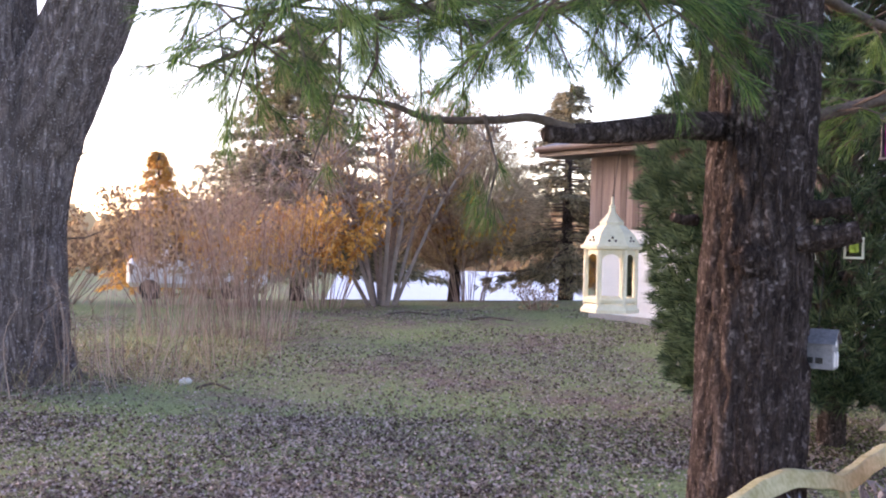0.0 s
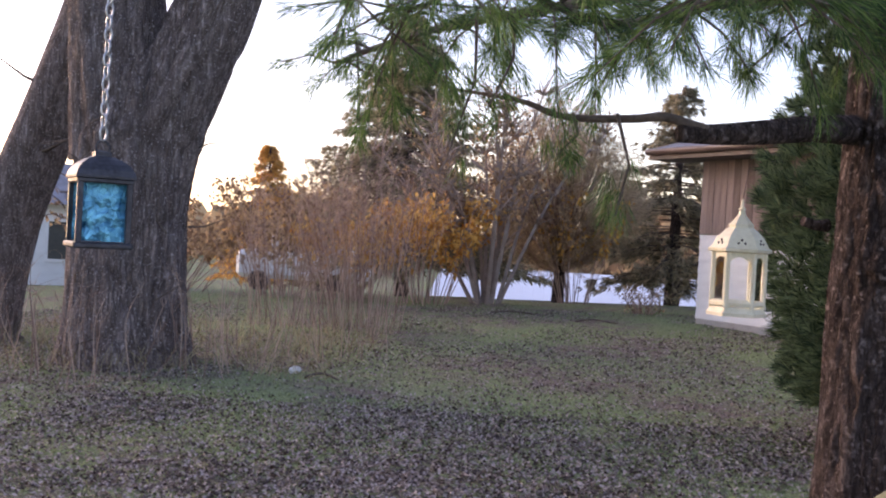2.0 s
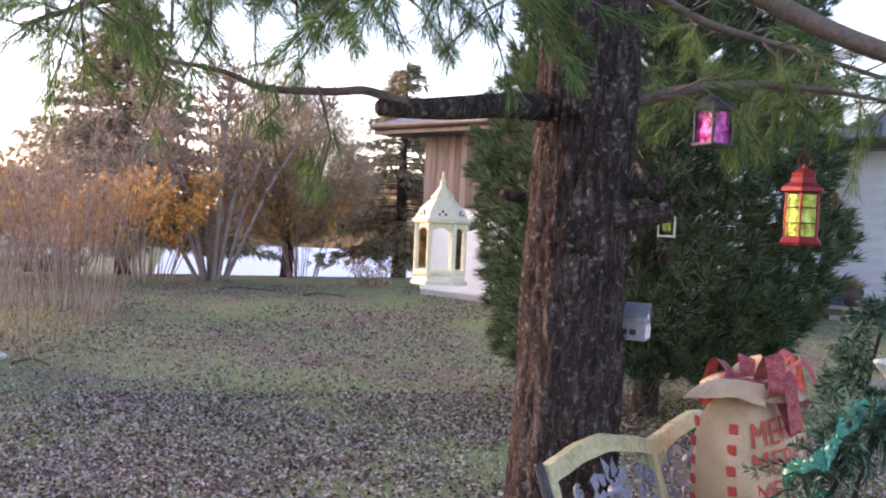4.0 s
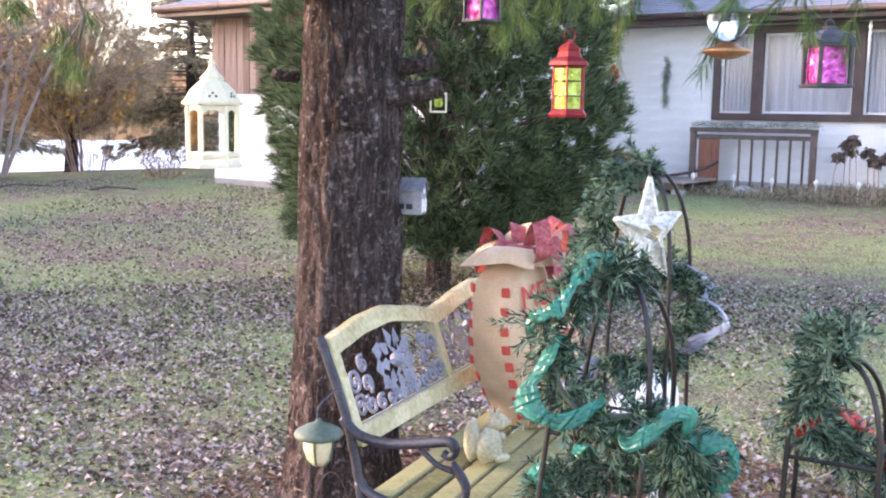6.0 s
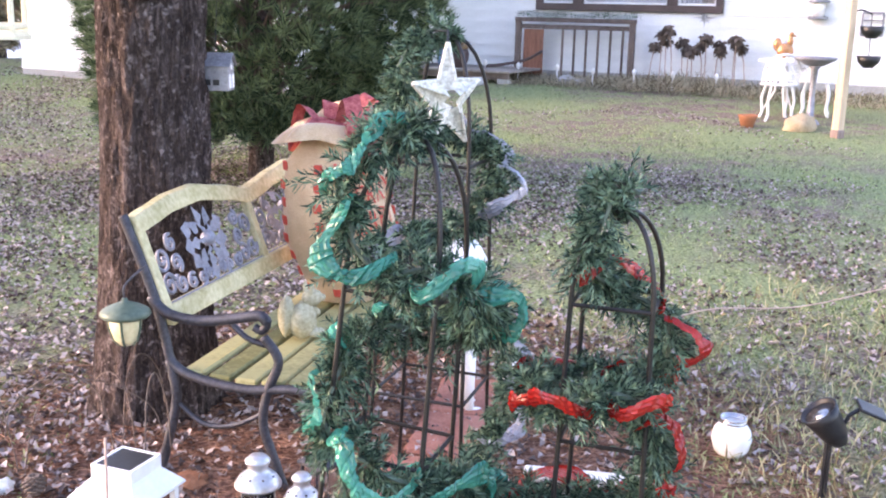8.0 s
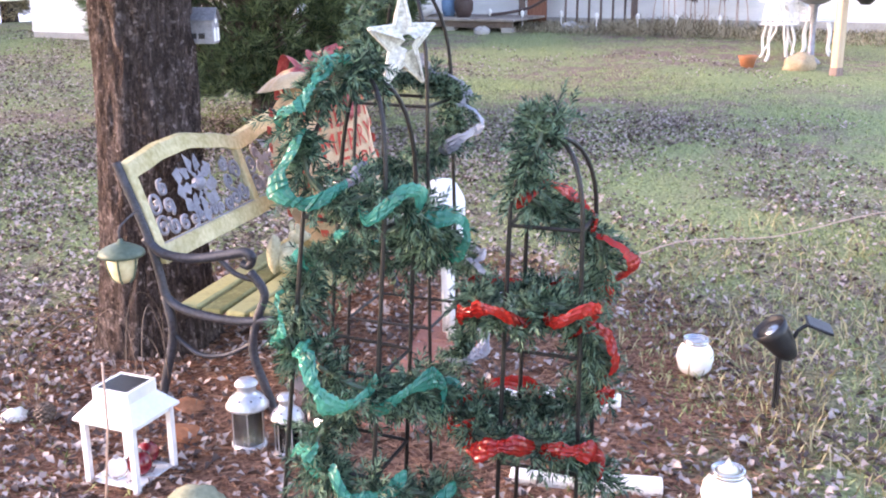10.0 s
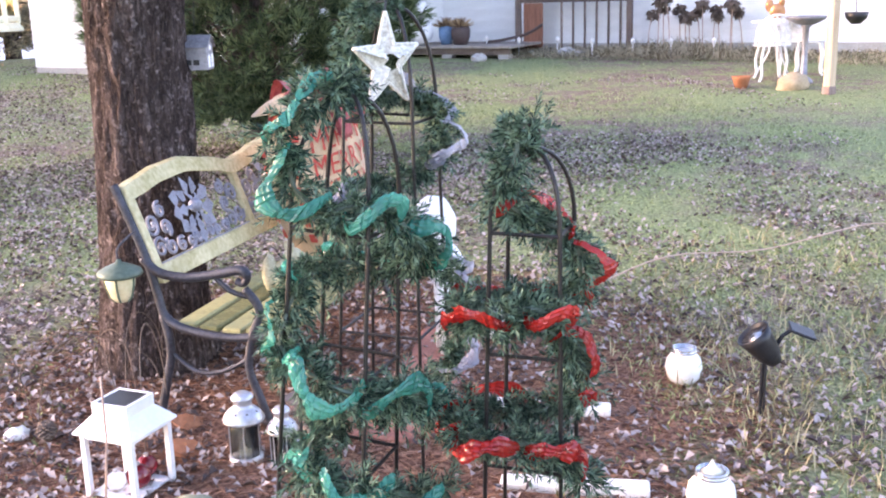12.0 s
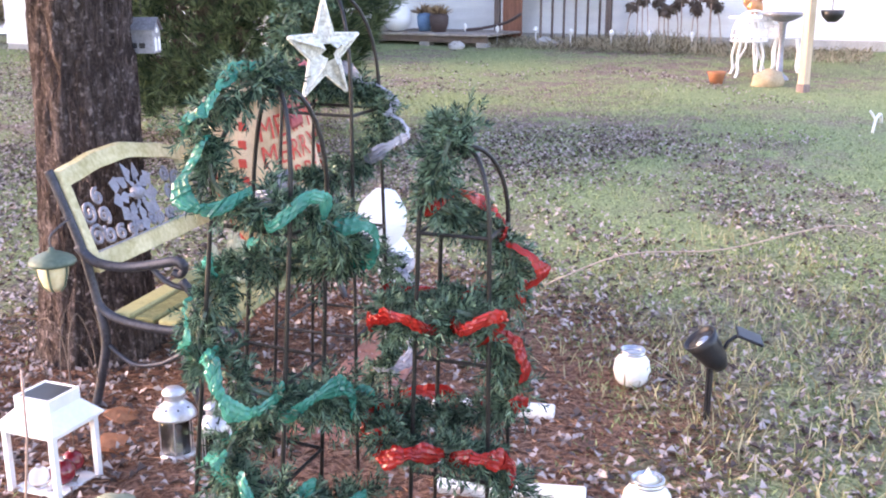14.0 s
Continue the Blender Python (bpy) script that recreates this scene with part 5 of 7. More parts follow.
def sack():
    """Stuffed burlap gift sack with stitched seams and a tied neck, slumped to one side."""
    def lean(geo):
        geo.v = [(x + 0.20 * z + 0.05 * math.sin(z * 4.2), y, z * 1.16) for x, y, z in geo.v]
        return geo

    sp = bench_pt(1.12, 0.25, SEAT + 0.002)
    s = thing("burlap_sack", Matrix.Translation(sp) @ Matrix(((-0.67, 0.742, 0, 0), (-0.742, -0.67, 0, 0), (0, 0, 1, 0), (0, 0, 0, 1))) @ pose(0, 0, 0, 0, 0, -17), "stuffed burlap gift sack with red stitching, lettering and a bow", "sack")

    def radius(a, z):
        k = 0.80 + 0.26 * math.sin(math.pi * min(1, z / 0.62) ** 0.85)
        if z > 0.52:
            k *= 1 - 0.62 * min(1, (z - 0.52) / 0.14) ** 1.4
        e = 0.62
        c, q = math.cos(a), math.sin(a)
        x = 0.245 * k * math.copysign(abs(c) ** e, c)
        y = 0.155 * k * math.copysign(abs(q) ** e, q)
        w = 1 + 0.10 * noise.noise((x * 7, y * 7, z * 6)) + 0.05 * noise.noise((x * 17, y * 17, z * 15)) + 0.03 * math.sin(a * 9) * max(0, (z - 0.4) / 0.2)
        return x * w, y * w
    g, rows, n = Geo(), 26, 44
    for i in range(rows + 1):
        z = 0.66 * i / rows
        for j in range(n):
            x, y = radius(2 * math.pi * j / n, z)
            g.v.append((x, y, z))
    for i in range(rows):
        for j in range(n):
            a, c = i * n + j, i * n + (j + 1) % n
            g.f.append((a, c, c + n, a + n))
    g.f.append(tuple(range(n))[::-1])
    g.f.append(tuple(rows * n + j for j in range(n)))
    part("bag", lean(g), BURLAP, s, "", True)
    ruff = Geo()
    for i in range(7):
        z, r = 0.650 + 0.013 * i * (1 - 0.07 * i), 0.085 + 0.015 * i
        for j in range(40):
            a = 2 * math.pi * j / 40
            q = r * (1 + (0.03 + 0.035 * i) * math.sin(a * 7 + 0.6) + 0.10 * math.sin(a * 3 + i * 0.2) + 0.04 * math.sin(a * 13))
            dz = 0.035 * i / 6 * math.sin(a * 2 + 1) - 0.055 * (i / 6) ** 2 * (1 + math.cos(a - 0.2))
            ruff.v.append((q * math.cos(a) * 1.25 + 0.05 * i / 6, q * math.sin(a), z + dz))
    for i in range(6):
        for j in range(40):
            a, c = i * 40 + j, i * 40 + (j + 1) % 40
            ruff.f.append((a, c, c + 40, a + 40))
    part("ruffled_neck", lean(ruff), BURLAP, s, "gathered open neck", True)
    for k, (a0, L) in enumerate(((1.0, 0.20), (2.9, 0.20), (2.0, 0.21), (3.9, 0.17), (4.7, 0.17), (1.5, 0.16))):
        c, q = math.cos(a0), math.sin(a0)
        pts = [(0.09 * c, 0.09 * q, 0.665), ((0.09 + L * 0.5) * c, (0.09 + L * 0.5) * q, 0.765 - 0.015 * k), ((0.09 + L * 0.8) * c, (0.09 + L * 0.8) * q, 0.655 - 0.03 * k), ((0.10 + L * 0.3) * c, (0.10 + L * 0.3) * q, 0.615)]
        loop = Geo().ribbon(spline(pts, 5), 0.07, [(-q, c, 0.25)] * 16)
        part("bow_loop", lean(loop), REDBOW, s, "patterned dark red cloth loop", True)
    bow = Geo()
    bow.tube([(0.105 * math.cos(a) * 1.1, 0.095 * math.sin(a), 0.648 + 0.008 * math.sin(3 * a)) for a in np.linspace(0, 2 * math.pi, 26)], 0.02, 8)
    part("tie", lean(bow), REDBOW, s, "patterned dark red tie", True)
    for a in (3.75, 2.62, 0.42, -0.55):
        for k in range(8):
            z = 0.04 + k * 0.066
            x, y = radius(a, z + 0.015)
            st = Geo()
            st.box((0.012, 0.034, 0.034), Matrix.Translation((x * 1.012, y * 1.012, z + 0.015)) @ pose(0, 0, 0, 0, 0, math.degrees(a)), 0.004)
            part("stitch", lean(st), REDPAINT, s)
    for line, (txt, z) in enumerate((("MERRY", 0.475), ("MERRY", 0.375), ("MERRY", 0.275))):
        cu = bpy.data.curves.new("lettering", "FONT")
        cu.body, cu.size, cu.extrude, cu.align_x, cu.resolution_u = txt, 0.118, 0.0, "CENTER", 2
        tmp = new("lettering", cu)
        me = bpy.data.meshes.new_from_object(tmp.evaluated_get(bpy.context.evaluated_depsgraph_get()))
        bpy.data.objects.remove(tmp)
        bm = bmesh.new()
        bm.from_mesh(me)
        bmesh.ops.subdivide_edges(bm, edges=bm.edges, cuts=1)
        for p in bm.verts:
            x, z2 = -p.co.x, z + p.co.y + 0.10 * p.co.x
            t = max(-0.98, min(0.98, x / 0.225))
            best = math.acos(math.copysign(abs(t) ** (1 / 0.62), t))
            rx, ry = radius(best, z2)
            p.co = (x + 0.20 * z2 + 0.05 * math.sin(z2 * 4.2), ry + 0.010, z2 * 1.16)
        bm.to_mesh(me)
        bm.free()
        me.materials.clear()
        me.materials.append(REDPAINT)
        ob = new("lettering", me)
        ob.parent = s
        tagged(ob, "red block capitals printed on the burlap")


sack()


def figures():
    sq = Geo()
    sq.blob((0, 0, 0.075), (0.062, 0.05, 0.078), 0.12, 4, 12, 16).blob((0.045, 0, 0.165), (0.046, 0.037, 0.036), 0.12, 4, 10, 14)
    sq.blob((0.088, 0, 0.158), (0.022, 0.019, 0.017), 0.1).blob((0.03, 0.026, 0.208), (0.012, 0.008, 0.024), 0.1).blob((0.03, -0.026, 0.208), (0.012, 0.008, 0.024), 0.1)
    sq.blob((-0.065, 0.02, 0.10), (0.035, 0.028, 0.085), 0.25, 4).blob((0.05, 0.03, 0.02), (0.04, 0.018, 0.02), 0.1).blob((0.05, -0.03, 0.02), (0.04, 0.018, 0.02), 0.1).blob((0.06, 0.0, 0.10), (0.02, 0.03, 0.022), 0.15)
    p = bench_pt(0.46, 0.275, SEAT + 0.001)
    solo("squirrel_statue", sq, SQUIRREL, "small weathered resin squirrel figure sitting on the bench", "statue", True, Matrix.Translation(p) @ pose(0, 0, 0, 0, 0, 12) @ Matrix.Scale(0.92, 4))
    gs = Geo()
    gs.blob((0, 0, 0.60), (0.105, 0.095, 0.135), 0.08, 2, 16, 20).blob((-0.10, -0.02, 0.57), (0.075, 0.06, 0.065), 0.1, 3).blob((0.05, 0.0, 0.42), (0.085, 0.08, 0.10), 0.1, 2)
    for y in (-0.045, 0.045):
        gs.tube([(0.03, y, 0.36), (0.03, y, 0.01)], [0.026, 0.020], 10).blob((0.05, y, 0.015), (0.06, 0.032, 0.016))
    q = Vector((2.215, 3.53, 0))
    solo("goose_statue", gs, WHITE, "plain white garden goose figure standing beyond the trellises", "statue", True, Matrix.Translation((q.x, q.y, G(q.x, q.y) - 0.005)) @ pose(0, 0, 0, 0, 0, -15))
    dome = Geo()
    dome.blob((0, 0, 0.06), (0.085, 0.085, 0.08), 0.03)
    q = Vector((2.55, 3.62, 0))
    solo("white_globe", dome, FROST, "white globe resting in the pine straw", "globe", True, Matrix.Translation((q.x, q.y, G(q.x, q.y))))


figures()


# ---- wire obelisks with garlands ----
def obelisk(name, x, y, top, shoulder, half, splay, label, rungs, turn=45.0, finial=True, lean=0.0):
    z0 = G(x, y)
    ob = thing("obelisk_trellis", Matrix.Translation((x, y, z0)) @ Matrix.Rotation(radians(lean), 4, (0.357, 0.934, 0)) @ pose(0, 0, 0, 0, 0, -turn), label, "trellis", "obelisk trellises")
    h, sh = top - z0, shoulder - z0
    width = lambda z: half + splay * (1 - min(z, sh) / sh)
    for sx, sy in ((-1, -1), (1, -1), (1, 1), (-1, 1)):
        w0, w1 = width(0), width(sh)
        pts = [(sx * w0, sy * w0, -0.06), (sx * (w0 + w1) / 2, sy * (w0 + w1) / 2, sh / 2), (sx * w1, sy * w1, sh)]
        for k in range(1, 9):
            a = k / 8 * math.pi / 2
            pts.append((sx * w1 * math.cos(a) ** 0.9 if k < 8 else 0, sy * w1 * math.cos(a) ** 0.9 if k < 8 else 0, sh + (h - sh) * math.sin(a)))
        part("leg", Geo().tube(pts, 0.0062, 7), ROD, ob, "", True)
    for z in rungs:
        w = width(z - z0)
        for a, c in (((-1, -1), (1, -1)), ((1, -1), (1, 1)), ((1, 1), (-1, 1)), ((-1, 1), (-1, -1))):
            part("rung", Geo().tube([(a[0] * w, a[1] * w, z - z0), (c[0] * w, c[1] * w, z - z0)], 0.0055, 6), ROD, ob)
    if finial:
        part("finial", Geo().lathe([(0.012, h - 0.03), (0.020, h - 0.01), (0.012, h + 0.01), (0.016, h + 0.02), (0.021, h + 0.03), (0.021, h + 0.065), (0.012, h + 0.075), (0.0, h + 0.08)], 12), ROD, ob, "", True)
    return ob


def evenly(pts, gap):
    """The same curve with points at even distances."""
    out, left = [pts[0]], gap
    for a, b in zip(pts, pts[1:]):
        d, at = (b - a).length, 0.0
        while d - at >= left:
            at += left
            out.append(a.lerp(b, at / d))
            left = gap
        left -= d - at
    return out


def sprig_blades(rng, path, reach, per_metre, needles, length):
    """Short forked sprigs bristling with needles all along a path, in uneven clumps."""
    pts = np.array([tuple(p) for p in path])
    step = np.linalg.norm(pts[1:] - pts[:-1], axis=1)
    n = int(step.sum() * per_metre)
    idx = rng.choice(len(step), n, p=step / step.sum())
    t = rng.random((n, 1))
    c = pts[idx] * (1 - t) + pts[idx + 1] * t
    along = (pts[idx + 1] - pts[idx]) / np.maximum(step[idx], 1e-6)[:, None]
    d = unit(rng, n)
    d = d - along * (d * along).sum(1, keepdims=True) * 0.6 + along * 0.25
    d /= np.linalg.norm(d, axis=1, keepdims=True)
    clump = 0.55 + 0.72 * np.sin((idx + t[:, 0]) * 0.42 + rng.uniform(0, 6)) ** 2
    L = rng.uniform(0.55, 1.15, n) * reach * clump
    twig = np.repeat(np.arange(n), needles)
    q = np.tile(np.linspace(0.12, 1.0, needles), n)[:, None]
    base = c[twig] + d[twig] * (L[twig][:, None] * q) + np.array([0, 0, -0.012]) * q * q
    way = unit(rng, len(twig)) * 0.75 + d[twig] * 0.85
    return blades(base, way, rng.uniform(0.75, 1.2, len(twig)) * length * (1.1 - 0.35 * q[:, 0]), 0.0048, rng, 0.08)


def wrap(seed, x, y, rows, label, ribbon_mat, ribbon_label, reach=0.062, band=0.044, sway=0.035, part_of=0.8, skip=3):
    """A bushy garland wound round a trellis. rows: (turn in degrees seen from above, height, distance)."""
    rng = np.random.default_rng(seed)
    ctrl = [Vector((x + r * math.cos(radians(a)), y + r * math.sin(radians(a)), z)) for a, z, r in rows]
    path = evenly(spline(ctrl, 9), 0.02)
    g = thing("garland", Matrix.Identity(4), label, "garland", "wound garlands")
    part("wire", Geo().tube(path, 0.006, 5), GREENGLAZE, g)
    v, f = sprig_blades(rng, path, reach, 310, 30, 0.034)
    tagged(new("needles", fast_mesh("needles", v, f, GARLAND)), kind="stuff").parent = g
    # ribbon: crinkled loops that swing out of the needles and dive back in
    rb = thing("ribbon", Matrix.Identity(4), ribbon_label, "ribbon", "wound ribbons")
    k = skip
    while k + 6 < len(path):
        step = min(int(rng.integers(7, 13)), len(path) - 1 - k)
        seg, ups = [], []
        amp, ph, wob = rng.uniform(0.05, 0.085), rng.uniform(0, 6.28), rng.choice((-1, 1)) * rng.uniform(0.4, 1.0) * sway
        for i in range(step + 1):
            p, t = path[k + i], i / step
            out = Vector((p.x - x, p.y - y, 0)) + Vector((0, 0, 0.01))
            out = (out.normalized() + Vector((-0.25, -0.7, 0.05))).normalized()
            d = (path[min(k + i + 1, len(path) - 1)] - path[max(k + i - 1, 0)]).normalized()
            bulge = math.sin(t * math.pi) ** 0.7
            cross = d.cross(out).normalized()
            seg.append(p + out * (0.004 + amp * bulge) + cross * wob * math.sin(t * math.pi * 2 + ph * 0.3))
            ups.append((cross * math.cos(0.6 * math.sin(t * 2.5 + ph)) + out * math.sin(0.6 * math.sin(t * 2.5 + ph))).normalized())
        fine = spline(seg, 5)
        fu = []
        for j in range(len(fine)):
            a = min(j // 5, step)
            fu.append(ups[a].lerp(ups[min(a + 1, step)], (j % 5) / 5))
            fine[j] = fine[j] + Vector(rng.normal(0, 0.0016, 3))
        g2, strips = Geo(), 8
        for j, (p, u) in enumerate(zip(fine, fu)):
            nrm = u.cross((fine[min(j + 1, len(fine) - 1)] - fine[max(j - 1, 0)]).normalized())
            w = band * (0.8 + 0.25 * math.sin(j * 0.35 + ph))
            for q in range(strips + 1):
                c = q / strips - 0.5
                g2.v.append(tuple(p + u * w * c + nrm * (0.0028 * (q % 2) + 0.010 * math.cos(c * 3.0) + rng.normal(0, 0.0006))))
        for j in range(len(fine) - 1):
            for q in range(strips):
                a = j * (strips + 1) + q
                g2.f.append((a, a + 1, a + strips + 2, a + strips + 1))
        if rng.random() < part_of:
            part("band", g2, ribbon_mat, rb, "", False)
        k += step + int(rng.integers(0, 3))
    return path


GX, GY = 1.309, 2.057
obelisk("green", 1.200, 2.098, 1.262, 0.96, 0.106, 0.024, "black wire obelisk wound with garland and green ribbon", (0.92, 0.54, 0.27), 45, False, 4.4)
GREEN_TURNS = ((38, 1.29, 0.03), (185, 1.28, 0.04), (184, 1.25, 0.12), (178, 1.21, 0.18), (181, 1.15, 0.21), (189, 1.09, 0.20), (194, 1.03, 0.19), (213, 0.98, 0.16), (247, 0.99, 0.13), (302, 0.93, 0.13), (339, 0.86, 0.15), (10, 0.79, 0.15), (57, 0.77, 0.15), (116, 0.79, 0.15), (165, 0.75, 0.18), (176, 0.69, 0.22), (179, 0.63, 0.24), (188, 0.58, 0.22), (207, 0.55, 0.19), (231, 0.51, 0.16), (295, 0.48, 0.14), (349, 0.41, 0.16), (40, 0.36, 0.15), (130, 0.33, 0.15), (185, 0.28, 0.20), (210, 0.26, 0.19), (250, 0.24, 0.16), (300, 0.18, 0.17), (350, 0.13, 0.18))
wrap(81, GX, GY, GREEN_TURNS, "bushy dark green artificial garland spiralling round a wire obelisk", GREENRIB, "shiny translucent green ribbon looped through the garland", 0.088, 0.062, 0.05, 1.0)
RX, RY = 1.685, 1.90
obelisk("red", 1.718, 1.888, 1.10, 0.90, 0.092, 0.02, "shorter black wire obelisk wound with garland and red ribbon", (0.89, 0.56, 0.24), 45, True, 0.6)
RED_TURNS = ((330, 1.14, 0.08), (330, 1.17, 0.01), (192, 1.16, 0.03), (248, 1.12, 0.05), (226, 1.07, 0.06), (203, 1.02, 0.05), (190, 0.96, 0.03), (14, 0.90, 0.07), (344, 0.88, 0.12), (330, 0.84, 0.16), (330, 0.77, 0.17), (347, 0.70, 0.17), (30, 0.66, 0.15), (110, 0.66, 0.13), (161, 0.68, 0.16), (188, 0.67, 0.16), (217, 0.68, 0.15), (248, 0.71, 0.14), (273, 0.69, 0.15), (305, 0.60, 0.15), (330, 0.50, 0.17), (345, 0.40, 0.18), (36, 0.33, 0.15), (121, 0.34, 0.14), (159, 0.36, 0.17), (190, 0.34, 0.17), (228, 0.34, 0.15), (268, 0.33, 0.15), (307, 0.25, 0.16), (330, 0.15, 0.19))
wrap(82, RX, RY, RED_TURNS, "bushy dark green artificial garland spiralling round the shorter obelisk", REDRIB, "crinkled shiny red ribbon looped through the garland", 0.074, 0.060, 0.035, 0.95, 17)
SX, SY = 1.66, 2.75
obelisk("star", 1.675, 2.745, 1.468, 1.13, 0.118, 0.04, "tall black wire obelisk carrying a white star", (1.10, 0.70, 0.39), 45, False, 1.2)
STAR_TURNS = ((337, 1.46, 0.08), (257, 1.48, 0.03), (202, 1.43, 0.08), (200, 1.37, 0.13), (211, 1.31, 0.13), (157, 1.23, 0.13), (70, 1.18, 0.14), (16, 1.16, 0.17), (343, 1.12, 0.20), (330, 1.05, 0.22), (316, 1.00, 0.20), (293, 0.94, 0.17), (256, 0.92, 0.15), (205, 0.88, 0.16), (157, 0.78, 0.19), (89, 0.64, 0.17), (16, 0.59, 0.20), (342, 0.55, 0.25), (327, 0.47, 0.27), (316, 0.37, 0.26), (302, 0.26, 0.24), (284, 0.19, 0.21))
wrap(83, SX, SY, STAR_TURNS, "thinner dark green garland winding round the tall obelisk", SILVERRIB, "silver and blue striped ribbon twisted round the garland", 0.060, 0.055, 0.02, 0.7, 30)


def star():
    """A raised wicker star with an open middle."""
    c = Vector((1.60, 2.525, 1.300))
    ax = Vector((0.91, 0.41, 0)).normalized()
    nrm = Vector((0.41, -0.91, 0.05)).normalized()
    up = Vector((0, 0, 1))
    st = thing("star_ornament", Matrix.Identity(4), "white openwork five-pointed star fixed to the tall obelisk", "star ornament")
    R, r = 0.150, 0.062
    ring = []
    for k in range(10):
        a = math.pi / 2 + k * math.pi / 5
        q = R if k % 2 == 0 else r
        ring.append(c + ax * (-q * math.cos(a)) + up * (q * math.sin(a)))
    for k in range(5):
        tip, a, b2 = ring[2 * k], ring[2 * k - 1], ring[(2 * k + 1) % 10]
        inner = c.lerp(tip, 0.16) + nrm * 0.03
        g = Geo()
        g.add([tip, a, inner, c.lerp(a, 0.45) + nrm * 0.012, tip - nrm * 0.008, a - nrm * 0.008], [(0, 1, 3, 2), (0, 4, 5, 1)])
        g.add([tip, b2, inner, c.lerp(b2, 0.45) + nrm * 0.012, tip - nrm * 0.008, b2 - nrm * 0.008], [(0, 2, 3, 1), (0, 1, 5, 4)])
        part("point", g, WICKER, st)
    for k in range(10):
        part("edge_rod", Geo().tube([ring[k], ring[(k + 1) % 10]], 0.006, 6), WICKER, st)
    for k in range(5):
        part("ridge_rod", Geo().tube([ring[2 * k] + nrm * 0.002, c.lerp(ring[2 * k], 0.3) + nrm * 0.03], 0.005, 6), WICKER, st)
    part("hook", Geo().tube([ring[0], ring[0] + Vector((0.03, 0.06, 0.03)), Vector((SX, SY, 1.475))], 0.003, 5), ROD, st)


star()


# ---- lanterns, globes and small things ----
def box_lantern(name, m, size, h, frame, foil, label, hang=0.0, foil_label="crumpled foil"):
    """A square hanging lantern: frame posts, foil lining behind glass, stepped roof and ring."""
    t = thing(name, m, label, "lantern")
    s = size / 2
    part("base", Geo().box((size * 1.12, size * 1.12, h * 0.06), None, 0.004, (0, 0, h * 0.03)), frame, t)
    for x in (-1, 1):
        for y in (-1, 1):
            part("post", Geo().box((size * 0.11, size * 0.11, h * 0.60), None, 0.002, (x * s * 0.92, y * s * 0.92, h * 0.36)), frame, t)
    part("top_frame", Geo().box((size * 1.06, size * 1.06, h * 0.05), None, 0.003, (0, 0, h * 0.665)), frame, t)
    part("roof", Geo().lathe([(size * 0.79, h * 0.69), (size * 0.79, h * 0.715), (size * 0.74, h * 0.77), (size * 0.63, h * 0.825), (size * 0.45, h * 0.875), (size * 0.27, h * 0.905), (size * 0.22, h * 0.91), (size * 0.22, h * 0.955), (size * 0.12, h * 0.97)], 4, None, math.pi / 4), frame, t)
    part("ring", Geo().tube([(size * 0.13 * math.cos(a), 0, h * 1.0 + size * 0.13 * math.sin(a)) for a in np.linspace(0, 2 * math.pi, 17)], size * 0.022, 6), frame, t)
    g = Geo()
    n = 12
    for f in range(4):
        k = len(g.v)
        for i in range(n + 1):
            for j in range(n + 1):
                x, z = -s * 0.86 + 1.72 * s * i / n, h * 0.07 + h * 0.57 * j / n
                d = s * (0.70 + 0.16 * noise.noise((x * 30, z * 30, f * 7.3)))
                p = [(x, -d), (d, x), (-x, d), (-d, -x)][f]
                g.v.append((p[0], p[1], z))
        for i in range(n):
            for j in range(n):
                a = k + i * (n + 1) + j
                g.f.append((a, a + n + 1, a + n + 2, a + 1))
    part("foil_lining", g, foil, t, foil_label)
    if hang:
        part("wire", Geo().tube([(0, 0, h * 1.05), (0, 0, h * 1.05 + hang)], 0.0025, 5), IRON, t)
    return t


bl = box_lantern("blue_lantern", Matrix.Translation((-1.228, 2.72, 1.545)) @ pose(0, 0, 0, 0, 0, 38), 0.135, 0.265, IRON, BLUEFOIL, "black metal lantern lined with crumpled blue foil, hanging on a chain", 0, "crumpled shiny blue foil")
for k in range(60):
    link = Geo()
    pts = [(0.010 * math.cos(a), 0, 0.019 * math.sin(a)) for a in np.linspace(0, 2 * math.pi, 13)]
    link.tube(pts, 0.0033, 5, False)
    if k == 0:
        link0 = link.mesh("chain_link", ZINC, True)
    o = new("chain_link", link0)
    o.parent = bl
    o.matrix_local = Matrix.Translation((0, 0, 0.302 + k * 0.0325)) @ pose(0, 0, 0, 0, 0, 20 + 90 * (k % 2))
box_lantern("pink_lantern", Matrix.Translation((3.94, 4.81, 1.785)) @ pose(0, 0, 0, 0, 0, -10), 0.19, 0.34, IRON, PINKFOIL, "black metal lantern lined with bright pink foil, hanging from a bough", 0.72, "crumpled shiny pink foil")
box_lantern("purple_lantern", Matrix.Translation((1.79, 4.39, 2.01)) @ pose(0, 0, 0, 0, 0, 22), 0.115, 0.235, IRON, PINKFOIL, "small black lantern lined with purple-pink foil under a bough", 0.02, "crumpled purple-pink foil")


